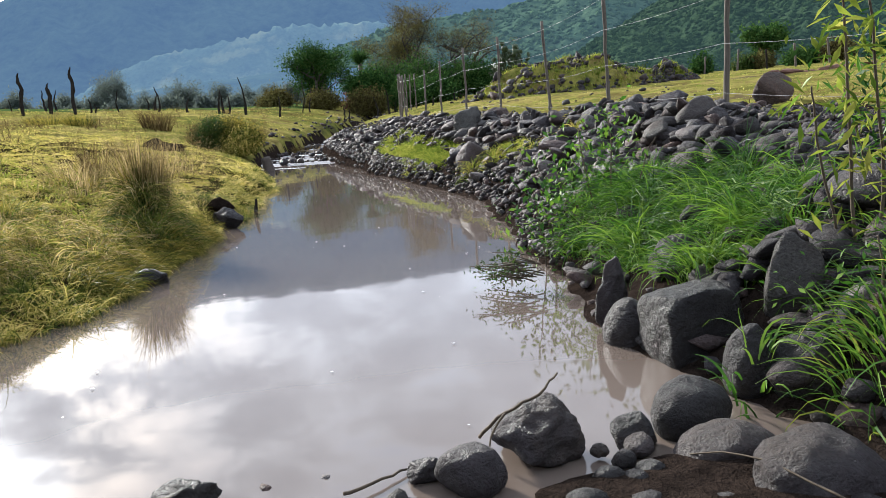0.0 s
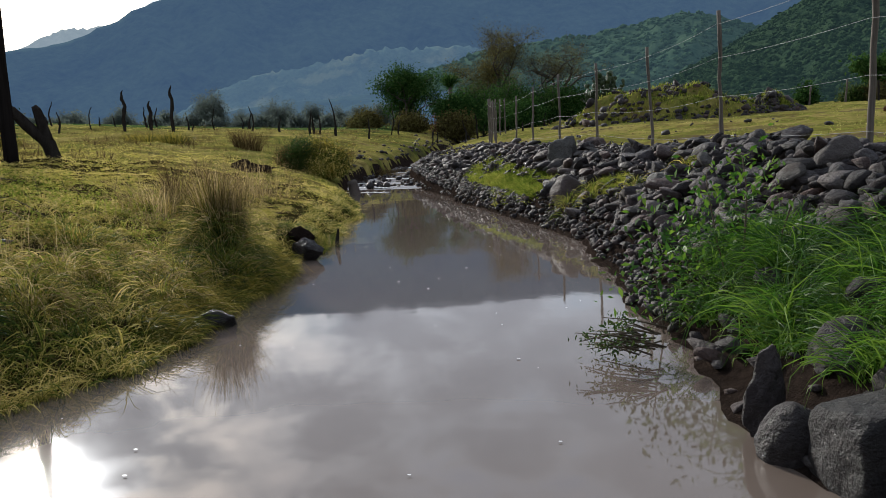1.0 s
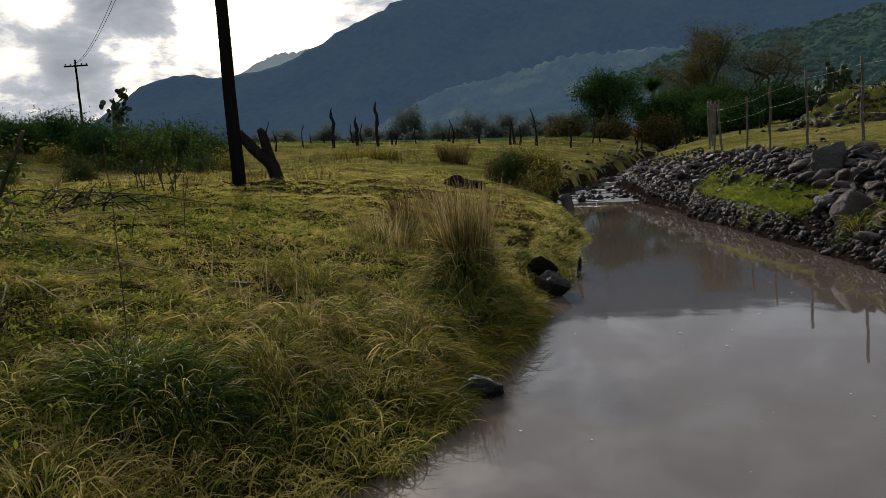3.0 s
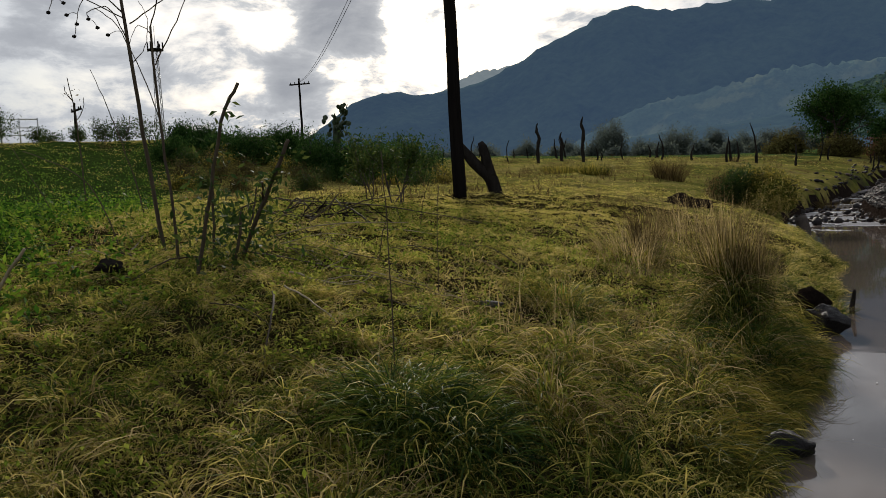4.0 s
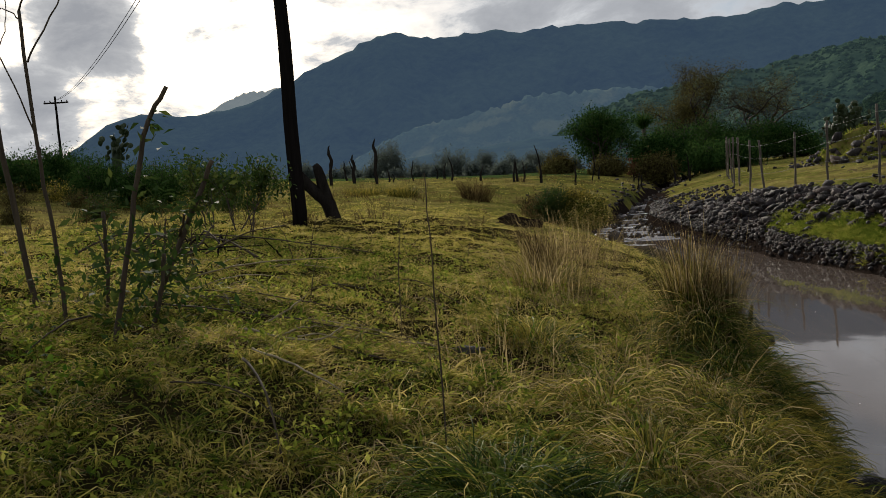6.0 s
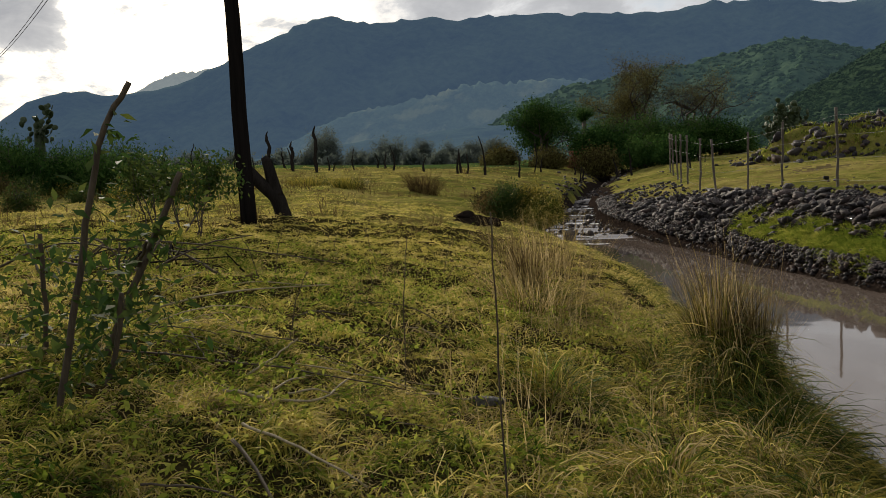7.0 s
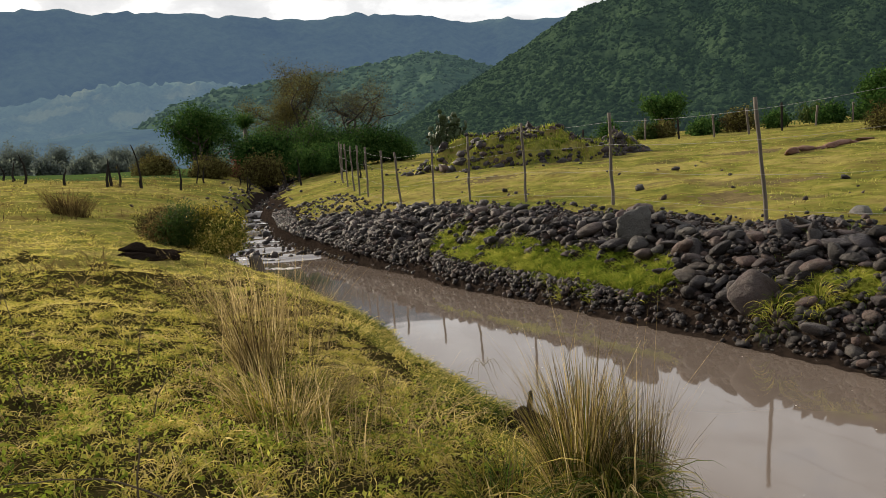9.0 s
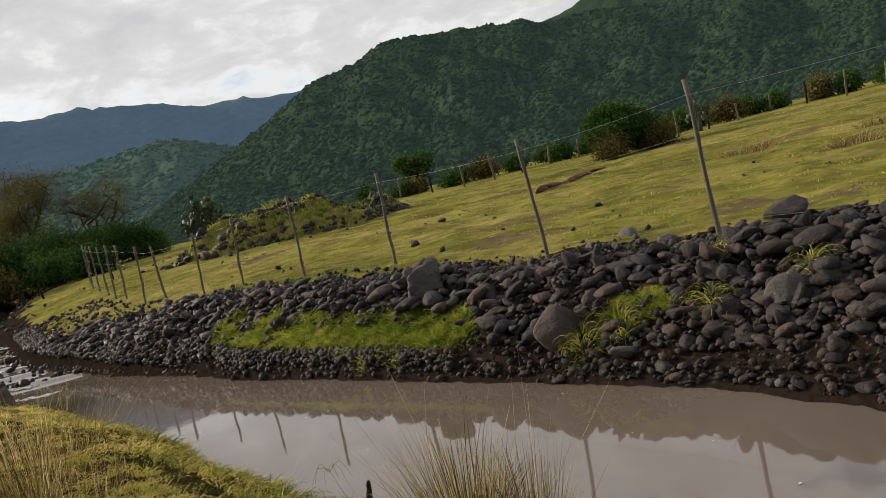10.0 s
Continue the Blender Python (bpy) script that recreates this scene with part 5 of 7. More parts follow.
low_leaves(mat_at, 9, 0.08, 0.11, (0.015, 0.042), rng, "matted_weeds", BANK_TURF, "low matted weeds with small leaves in the grass")

# ---- single tufts ----


def grass_tuft(at, radius, count, length, seed, mats, label, width=(0.004, 0.007), lean=(0.0, 0.55), droop=(0.3, 1.15), segs=5, name="grass_tuft", group="", mound=0.0):
    """A tussock: one part for each kind of blade. mats: rows of (part name, material, share, length factor, droop factor)."""
    z = float(land(*at))
    root = empty(name, (at[0], at[1], z), label, "grass", group)
    rng = np.random.RandomState(seed)
    for part_name, mat, share, stretch, sag in mats:
        n = int(count * share)
        a, r_ = rng.rand(n) * 6.283, radius * (rng.rand(n) ** 0.8 if mound > 0.3 else np.sqrt(rng.rand(n)))
        x, y = np.cos(a) * r_, np.sin(a) * r_
        base = np.stack([x, y, land(at[0] + x, at[1] + y) - z - 0.02 + mound * (1 - (r_ / radius) ** 2) * rng.rand(n) ** 0.4], -1)
        pick = lambda lo_hi: lo_hi[0] + (lo_hi[1] - lo_hi[0]) * rng.rand(n)
        me = blades(part_name, base, pick(length) * stretch, pick(width), a + rng.normal(0, 0.5, n), pick(lean) * (0.4 + 0.6 * r_ / radius), pick(droop) * sag, segs)
        thing(part_name, me, mat, parent=root)
    return root


def straw(at, radius, count, length, seed, label, lean=(0.0, 0.35)):
    """Dry stalks with feathery heads."""
    return grass_tuft(at, radius, count, length, seed, [("straw", DRY_GRASS, 0.7, 1.0, 1.0), ("old_straw", BROWN_WEED, 0.3, 0.8, 1.2)], label, (0.0035, 0.006), lean, (0.0, 0.5), 4, "dry_grass")


TUSSOCK = [("green_foliage", TUSSOCK_LEAF, 0.65, 1.0, 1.0), ("fresh_foliage", GREEN_GRASS, 0.2, 0.9, 1.0), ("dry_foliage", DRY_GRASS, 0.15, 1.05, 1.0)]
grass_tuft((-4.68, 8.95), 0.26, 2000, (0.26, 0.48), 51, [("green_foliage", TUSSOCK_LEAF, 0.35, 1.0, 1.0), ("dark_foliage", DEEP_GRASS, 0.35, 1.0, 1.1), ("drying_foliage", LONG_GRASS, 0.15, 1.1, 1.0), ("dry_foliage", DRY_GRASS, 0.15, 1.1, 1.0)], "large shaggy grass tussock standing at the water", lean=(0.15, 0.8), droop=(1.0, 2.2), width=(0.004, 0.008), segs=6, mound=0.42)
grass_tuft((-4.78, 9.08), 0.10, 1000, (0.54, 0.86), 251, [("brown_foliage", BROWN_WEED, 0.25, 1.0, 0.6), ("green_foliage", TUSSOCK_LEAF, 0.45, 0.9, 1.0), ("dry_foliage", DRY_GRASS, 0.3, 1.0, 0.7)], "upright core of old blades in the tussock", lean=(0.0, 0.14), droop=(0.05, 0.6), width=(0.006, 0.010), segs=5, mound=0.25)
grass_tuft((-4.57, 9.03), 0.07, 420, (0.55, 0.88), 254, [("brown_foliage", BROWN_WEED, 0.5, 1.0, 0.5), ("dry_foliage", DRY_GRASS, 0.5, 0.9, 0.8)], "upright spray of brown blades beside the tussock", lean=(0.0, 0.12), droop=(0.05, 0.5), width=(0.004, 0.007), segs=5, mound=0.2)
grass_tuft((-4.42, 8.62), 0.26, 800, (0.26, 0.50), 52, [("dark_foliage", DEEP_GRASS, 0.6, 1.0, 1.0), ("green_foliage", TUSSOCK_LEAF, 0.3, 1.0, 1.0), ("dry_foliage", DRY_GRASS, 0.1, 1.05, 1.0)], "dark drooping grass tussock at the water's edge", lean=(0.1, 0.8), droop=(0.8, 1.9), width=(0.004, 0.008), mound=0.15)
grass_tuft((-6.65, 11.0), 0.15, 260, (0.28, 0.62), 252, [("brown_foliage", BROWN_WEED, 0.7, 1.0, 0.6), ("dead_foliage", DRY_GRASS, 0.3, 0.8, 0.6)], "dark brown clump of dead weeds on the bank", (0.007, 0.014), (0.0, 0.5), (0.1, 0.7), 3)
straw((-4.70, 9.04), 0.17, 30, (0.90, 1.30), 53, "tall dry grass stalks rising from the tussock", (0.0, 0.38))
grass_tuft((-6.30, 10.22), 0.28, 600, (0.3, 0.55), 54, [("green_foliage", TUSSOCK_LEAF, 0.6, 0.8, 1.0), ("dry_foliage", DRY_GRASS, 0.4, 1.1, 0.8)], "half dry grass tussock with old stalks")
straw((-6.40, 10.5), 0.55, 70, (0.3, 0.62), 55, "dry brown grass stalks on the bank", (0.0, 0.6))
straw((-7.35, 13.6), 0.75, 520, (0.35, 0.85), 56, "pale dry grass stalks along the bank", (0.0, 0.6))
straw((-6.87, 12.3), 0.55, 300, (0.3, 0.65), 57, "pale dry grass stalks along the bank")
straw((-6.02, 9.13), 0.5, 45, (0.2, 0.4), 58, "pale dry grass stalks along the bank")
straw((-5.43, 7.36), 0.4, 70, (0.25, 0.55), 59, "pale dry grass stalks in the long grass")
for x, y, r_ in ((-4.66, 6.02, 0.23), (-4.38, 6.04, 0.23)):
    grass_tuft((x, y), r_, 1000, (0.18, 0.36), int(60 - x * 10), [("green_foliage", DEEP_GRASS, 0.8, 1.0, 1.0), ("old_foliage", LONG_GRASS, 0.2, 1.1, 1.0)], "dark green grass tussock in the meadow", (0.005, 0.009), (0.1, 0.9), (0.8, 1.9), mound=0.12)
grass_tuft((-5.53, 8.24), 0.3, 800, (0.12, 0.24), 61, [("green_foliage", TUSSOCK_LEAF, 0.6, 1.0, 1.0), ("fresh_foliage", GREEN_GRASS, 0.15, 1.0, 1.0), ("dry_foliage", LONG_GRASS, 0.25, 1.1, 1.0)], "green grass tussock in the long grass", lean=(0.1, 0.8), droop=(0.6, 1.4), mound=0.1)
grass_tuft((-5.07, 9.37), 0.25, 400, (0.2, 0.32), 62, TUSSOCK, "drooping grass tussock on the bank")
for k, (x, y, r_, h) in enumerate([(-15.35, 26.1, 0.42, 0.75), (-17.6, 25.4, 0.5, 0.45), (-13.2, 28.2, 0.6, 0.6), (-20.5, 27.5, 0.7, 0.4), (-12.4, 31.5, 0.5, 0.6)]):
    grass_tuft((x, y), r_, 500, (h * 0.7, h * 1.1), 70 + k, [("foliage", BROWN_WEED if k % 2 == 0 else TUSSOCK_LEAF, 1.0, 1.0, 0.6)], "dark dry tussock standing in the short meadow", (0.012, 0.022), (0.0, 0.7), (0.1, 1.0), 3, group="tussocks in the meadow")

BANK_CLUMP = [("green_foliage", TUSSOCK_LEAF, 0.35, 1.0, 1.0), ("fresh_foliage", BANK_TURF, 0.15, 0.9, 1.0), ("drying_foliage", LONG_GRASS, 0.3, 1.15, 1.0), ("dry_foliage", DRY_GRASS, 0.2, 1.25, 1.0)]
for k, (x, y, r_) in enumerate([(-4.15, 5.3, 0.30), (-4.35, 6.6, 0.26), (-3.75, 6.1, 0.24), (-4.75, 7.25, 0.28), (-4.2, 7.6, 0.24), (-4.45, 8.1, 0.24), (-3.5, 5.0, 0.24)]):
    if float(from_left(x, y)) > 0.12:
        grass_tuft((x, y), r_, 900, (0.18, 0.34), 90 + k, BANK_CLUMP, "low mounded grass clump on the bank", lean=(0.1, 0.9), droop=(1.3, 2.5), segs=5, mound=0.12, group="grass clumps on the bank")
straw((-4.78, 7.79), 0.55, 60, (0.3, 0.6), 120, "pale dry grass stalks in the long grass", (0.0, 0.6))
straw((-5.95, 9.86), 0.45, 90, (0.3, 0.65), 121, "pale dry grass stalks along the bank", (0.0, 0.5))

# ---- weeds with stems ----


def stem_plant(name, stems, label, leaf_at=(), leaf_size=(0.05, 0.12), mat=STALK, leaf_mat=None, heads=(), leaf_shape=0.4):
    """A tall weed: each stem is a part; leaves and seed heads are parts too. stems: (points, thick, thin)."""
    base = Vector(stems[0][0][0])
    base.z = float(land(base.x, base.y))
    root = empty(name, base, label, "weed")
    for k, (pts, a, b) in enumerate(stems):
        rel = [Vector(p) - base for p in pts]
        if k == 0 or rel[0].z < 0.25:
            rel[0].z = min(rel[0].z, 0.0) - 0.05
        line = curved(rel, 5, 0.004, random.Random(k))
        thing("stem", rods("stem", [(line, taper(len(line), a, b))], 6), mat, parent=root)
    joints = [Vector(q) for pts, _, _ in stems[1:] for q in curved(pts, 4)]
    for k, p in enumerate(heads):
        # each seed head hangs on a thread of its own
        near = min(joints, key=lambda q: (q - Vector(p)).length + (0.3 if q.z < p[2] else 0))
        thread = [near - base, near.lerp(Vector(p), 0.5) + Vector((0.012, 0.0, 0.012)) - base, Vector(p) - base]
        thing("thread", rods("thread", [(curved(thread, 3), taper(7, 0.0022, 0.0016))], 4), mat, parent=root)
        bm = bmesh.new()
        bmesh.ops.create_icosphere(bm, subdivisions=1, radius=0.016)
        bmesh.ops.scale(bm, vec=(1, 1, 0.8), verts=bm.verts)
        bmesh.ops.translate(bm, vec=Vector(p) - base, verts=bm.verts)
        me = bpy.data.meshes.new("seed_head")
        bm.to_mesh(me)
        bm.free()
        thing("seed_head", me, CHAR, parent=root)
    if len(leaf_at):
        nrng = np.random.RandomState(len(leaf_at))
        c = np.repeat(np.array([tuple(Vector(p) - base) for p, _, _ in leaf_at]), [n for _, n, _ in leaf_at], 0)
        c = c + nrng.normal(0, 1, c.shape) * np.repeat([s for _, _, s in leaf_at], [n for _, n, _ in leaf_at])[:, None]
        c[:, 2] = np.maximum(c[:, 2], 0.02)
        thing("foliage", leaves("foliage", c, leaf_size, nrng, 0.7, leaf_shape), leaf_mat or LEAF, parent=root)
    return root


H1 = [(-7.770, 5.850, 2.850), (-7.890, 5.680, 2.750), (-7.800, 5.800, 2.610), (-7.860, 5.720, 2.860), (-7.650, 6.000, 2.560), (-7.710, 5.920, 2.450), (-7.800, 5.800, 3.010), (-7.740, 5.880, 2.670), (-7.700, 5.940, 2.530), (-7.820, 5.770, 2.780),
      (-7.610, 6.040, 2.500), (-7.570, 6.090, 2.450), (-7.730, 5.890, 2.590)]
stem_plant("tall_weed", [
    ([(-7.410, 6.310, 0.880), (-7.450, 6.270, 1.280), (-7.490, 6.210, 2.120), (-7.510, 6.180, 2.580), (-7.540, 6.130, 3.000)], 0.0168, 0.0104),
    ([(-7.550, 6.130, 2.930), (-7.640, 6.000, 3.050), (-7.730, 5.890, 3.090), (-7.800, 5.800, 3.010), (-7.770, 5.850, 2.850)], 0.0048, 0.0024),
    ([(-7.520, 6.170, 2.600), (-7.630, 6.020, 2.780), (-7.770, 5.840, 2.820), (-7.890, 5.680, 2.750)], 0.0048, 0.0024),
    ([(-7.510, 6.180, 2.560), (-7.660, 5.990, 2.690), (-7.760, 5.860, 2.760), (-7.800, 5.800, 2.610)], 0.0040, 0.0024),
    ([(-7.540, 6.140, 2.760), (-7.650, 5.990, 2.790), (-7.750, 5.860, 2.830), (-7.860, 5.720, 2.860)], 0.0040, 0.0024),
    ([(-7.510, 6.180, 2.430), (-7.570, 6.110, 2.630), (-7.650, 6.000, 2.610), (-7.650, 6.000, 2.560)], 0.0040, 0.0024),
    ([(-7.550, 6.130, 2.910), (-7.630, 6.020, 2.750), (-7.680, 5.960, 2.640), (-7.710, 5.920, 2.450)], 0.0040, 0.0024),
    ([(-7.490, 6.210, 2.520), (-7.380, 6.350, 2.640), (-7.210, 6.570, 2.780)], 0.0048, 0.0024),
    ([(-7.500, 6.200, 2.250), (-7.440, 6.280, 2.370), (-7.420, 6.300, 2.550), (-7.450, 6.260, 2.670)], 0.0032, 0.0016),
], "tall bare dead weed with drooping branches and round seed heads", heads=H1)
stem_plant("tall_weed", [
    ([(-7.120, 6.250, 0.880), (-7.130, 6.240, 1.280), (-7.150, 6.210, 1.820), (-7.160, 6.200, 2.440)], 0.0112, 0.0080),
    ([(-7.160, 6.200, 2.440), (-7.110, 6.260, 2.690), (-7.080, 6.300, 2.990)], 0.0048, 0.0024),
    ([(-7.160, 6.210, 2.200), (-7.060, 6.330, 2.470), (-6.990, 6.420, 2.710)], 0.0048, 0.0024),
    ([(-7.150, 6.210, 1.850), (-7.210, 6.140, 2.150), (-7.290, 6.040, 2.450), (-7.370, 5.940, 2.570)], 0.0040, 0.0024),
    ([(-7.160, 6.200, 2.400), (-7.210, 6.140, 2.450), (-7.250, 6.090, 2.330)], 0.0032, 0.0016),
], "tall bare dead weed stalk with a few thin side shoots")
stem_plant("broken_shrub", [
    ([(-6.590, 6.100, 0.870), (-6.520, 6.170, 1.250), (-6.470, 6.240, 1.640), (-6.430, 6.280, 1.830), (-6.360, 6.340, 1.980)], 0.0125, 0.0094),
    ([(-6.930, 6.540, 0.870), (-6.790, 6.670, 1.210), (-6.710, 6.750, 1.440), (-6.630, 6.830, 1.680)], 0.0146, 0.0125),
    ([(-7.170, 6.510, 0.870), (-7.150, 6.530, 1.150), (-7.150, 6.540, 1.460)], 0.0104, 0.0094),
    ([(-6.670, 6.360, 0.870), (-6.610, 6.410, 1.050), (-6.590, 6.430, 1.230)], 0.0104, 0.0094),
    ([(-6.830, 6.630, 1.150), (-6.910, 6.710, 1.270), (-6.930, 6.750, 1.400)], 0.0083, 0.0042),
    ([(-6.770, 6.690, 1.300), (-6.650, 6.630, 1.400), (-6.590, 6.570, 1.410)], 0.0083, 0.0042),
], "cut-back shrub with bent woody stems and a few green leaves",
    leaf_at=[((-6.770, 6.510, 1.000), 144, 0.16), ((-7.070, 6.510, 1.100), 144, 0.15), ((-6.620, 6.310, 1.050), 96, 0.13), ((-6.820, 6.710, 1.350), 62, 0.09), ((-7.150, 6.560, 1.350), 62, 0.1), ((-6.570, 6.210, 1.300), 38, 0.07), ((-7.270, 6.310, 0.950), 144, 0.2), ((-6.490, 6.210, 1.550), 33, 0.06), ((-6.420, 6.290, 1.800), 19, 0.04), ((-6.730, 6.730, 1.400), 57, 0.07), ((-6.670, 6.790, 1.600), 28, 0.05), ((-6.820, 6.640, 1.150), 96, 0.1), ((-6.610, 6.410, 1.200), 48, 0.06)],
    leaf_size=(0.03, 0.085))
stem_plant("dry_stalk", [([(-5.010, 6.280, 0.670), (-5.020, 6.290, 1.050), (-5.014, 6.277, 1.480)], 0.0035, 0.002)], "thin upright dead stalk in the meadow")
stem_plant("dry_stalk", [([(-5.990, 7.490, 0.750), (-5.970, 7.490, 1.050), (-5.934, 7.492, 1.330)], 0.0035, 0.002)], "thin upright dead stalk in the meadow")
stem_plant("dry_stalk", [([(-5.590, 4.670, 0.650), (-5.530, 4.730, 0.900), (-5.430, 4.860, 1.150)], 0.009, 0.006)], "pale leaning dead stalk in the meadow", mat=STRAW)
stem_plant("dry_stalk", [([(-7.570, 6.110, 0.880), (-7.700, 5.930, 1.460), (-7.950, 5.610, 1.710)], 0.006, 0.003)], "thin leaning dead stalk beside the weeds")
stem_plant("dry_stalk", [([(-10.510, 6.910, 0.900), (-10.490, 6.880, 1.650), (-10.470, 6.850, 2.260), (-10.440, 6.790, 2.620)], 0.010, 0.004), ([(-10.470, 6.850, 2.200), (-10.420, 6.910, 2.310), (-10.410, 6.920, 2.430)], 0.005, 0.003), ([(-10.460, 6.830, 2.400), (-10.480, 6.780, 2.480), (-10.480, 6.770, 2.550)], 0.005, 0.003)],
           "tall dead stalk with withered side shoots", leaf_at=[((-10.440, 6.830, 2.450), 26, 0.05), ((-10.470, 6.860, 2.150), 10, 0.04)], leaf_size=(0.015, 0.04), leaf_mat=BROWN_WEED)
stem_plant("dry_stalk", [([(-9.800, 7.230, 0.900), (-9.830, 7.150, 1.480), (-9.860, 7.020, 2.000), (-9.870, 6.930, 2.300), (-9.880, 6.810, 2.620)], 0.008, 0.003), ([(-9.860, 7.020, 1.950), (-9.820, 7.100, 2.050), (-9.810, 7.120, 2.170)], 0.004, 0.002)],
           "tall bent dead stalk beside the weeds", leaf_at=[((-9.840, 7.080, 1.850), 22, 0.06)], leaf_size=(0.015, 0.04), leaf_mat=BROWN_WEED)
stem_plant("dry_stalk", [([(-9.110, 6.330, 0.880), (-9.150, 6.230, 1.120), (-9.210, 6.060, 1.510), (-9.260, 5.890, 1.880)], 0.005, 0.003)], "thin leaning dead stalk at the edge of the weeds")
boulder((-7.12, 5.80), (0.2, 0.15, 0.13), 450, "dark clod of dug earth in the grass", CHAR, 20, rough=0.4, detail=3, name="earth_clod")
r = random.Random(12)
for k in range(26):
    x, y = r.uniform(-9.5, -5.0), r.uniform(6.5, 13)
    if from_left(np.array(x), np.array(y)) < 1.0:
        continue
    h, a = r.uniform(0.15, 0.45), r.uniform(0, 6.28)
    z = float(land(x, y))
    stem_plant("dry_stalk", [([(x, y, z), (x + 0.06 * math.cos(a), y + 0.06 * math.sin(a), z + h * 0.6), (x + 0.13 * math.cos(a), y + 0.13 * math.sin(a), z + h)], 0.004, 0.002)], "thin dead stalk sticking out of the grass")


def fallen(points, thick, label, mat=STRAW, name="fallen_stick"):
    pts = []
    for x, y, up_ in points:
        pts.append((x, y, float(land(x, y)) + up_))
    base = Vector(pts[0])
    line = curved([Vector(p) - base for p in pts], 5, 0.004, random.Random(int(abs(base.x * 100))))
    ob = thing(name, rods(name, [(line, taper(len(line), thick, thick * 0.45))], 6), mat, label, "stick")
    ob.location = base
    return ob


fallen([(-7.2, 7.0, 0.06), (-6.95, 7.2, 0.16), (-6.75, 7.42, 0.24), (-6.55, 7.75, 0.28)], 0.006, "long bent pale dead stem lying over the grass", STRAW)
fallen([(-7.15, 7.05, 0.05), (-6.95, 7.3, 0.1), (-6.8, 7.5, 0.14)], 0.004, "thin pale dead stem lying in the grass", STRAW)
fallen([(-6.2, 6.5, 0.05), (-6.0, 6.75, 0.06), (-5.95, 6.95, 0.12)], 0.007, "pale twig lying in the grass")
fallen([(-6.36, 6.82, 0.04), (-6.3, 6.95, 0.12), (-6.22, 7.0, 0.22)], 0.006, "pale twig sticking out of the grass")
fallen([(-6.9, 6.6, 0.04), (-6.3, 7.0, 0.06), (-5.9, 7.4, 0.05)], 0.005, "dark twig lying in the grass", STALK)
fallen([(-5.9, 6.2, 0.05), (-5.6, 6.0, 0.1), (-5.3, 5.75, 0.03)], 0.007, "dark twig lying in the grass", STALK)
fallen([(-10.1, 9.1, 0.1), (-8.9, 9.4, 0.2), (-7.9, 10.0, 0.12)], 0.009, "long dead stem lying over the meadow", STALK)
r = random.Random(21)
for k in range(30):
    cx, cy, a, L = r.gauss(-8.7, 0.34), r.gauss(8.4, 0.24), r.gauss(0.75, 0.9), r.uniform(0.3, 0.85)
    fallen([(cx - math.cos(a) * L / 2, cy - math.sin(a) * L / 2, r.uniform(0.02, 0.1)), (cx, cy, r.uniform(0.08, 0.25)), (cx + math.cos(a) * L / 2, cy + math.sin(a) * L / 2, r.uniform(0.02, 0.35))],
           r.uniform(0.005, 0.012), "dead branch in a brush heap on the meadow", STALK if k % 3 else CHAR, "dead_branch")
for k in range(34):
    cx, cy, a, L = r.uniform(-8.6, -5.6), r.uniform(5.6, 9.0), r.uniform(0, 6.28), r.uniform(0.2, 0.7)
    if from_left(np.array(cx), np.array(cy)) < 1.4:
        continue
    fallen([(cx, cy, 0.03), (cx + math.cos(a) * L / 2, cy + math.sin(a) * L / 2, r.uniform(0.03, 0.09)), (cx + math.cos(a) * L, cy + math.sin(a) * L, 0.04)],
           r.uniform(0.003, 0.007), "dead twig lying in the matted grass", STALK if k % 2 else STRAW)

r = random.Random(47)
for k in range(16):
    x, y, a, L = r.gauss(-6.85, 0.28), r.gauss(7.1, 0.2), r.gauss(0.35, 0.6), r.uniform(0.2, 0.6)
    fallen([(x, y, r.uniform(0.02, 0.06)), (x + math.cos(a) * L / 2, y + math.sin(a) * L / 2, r.uniform(0.04, 0.12)), (x + math.cos(a) * L, y + math.sin(a) * L, r.uniform(0.02, 0.08))],
           r.uniform(0.002, 0.004), "brown dead weed stem lying in a heap on the grass", STALK if k % 4 else STRAW)
for k, (x, y, r_) in enumerate([(-2.10, 12.95, 0.13), (-1.52, 12.35, 0.10), (-0.95, 12.75, 0.10), (-0.95, 11.75, 0.08), (-2.42, 13.15, 0.14)]):
    grass_tuft((x, y), r_, 130, (0.16, 0.34), 370 + k, [("pale_foliage", LONG_GRASS, 0.6, 1.0, 1.0), ("green_foliage", BANK_TURF, 0.4, 0.9, 1.0)], "small tuft of drooping yellow grass between the stones", (0.005, 0.009), (0.2, 0.9), (0.9, 2.0), 5, group="tufts in the stone bank", mound=0.2)
fz = float(land(-5.0, 9.7))
stem_plant("finger_grass", [([(-5.0, 9.7, fz), (-5.08, 9.72, 0.62), (-5.16, 9.76, 0.86)], 0.0016, 0.0010)] + [([(-5.16, 9.76, 0.86), (-5.16 + 0.05 * math.cos(a), 9.76 + 0.05 * math.sin(a), 0.89), (-5.16 + 0.10 * math.cos(a), 9.76 + 0.10 * math.sin(a), 0.80)], 0.0012, 0.0008) for a in (0.2, 1.2, 2.3, 3.3, 4.3, 5.4)],
           "thin grass stalk with drooping finger-like spikes", mat=STRAW)
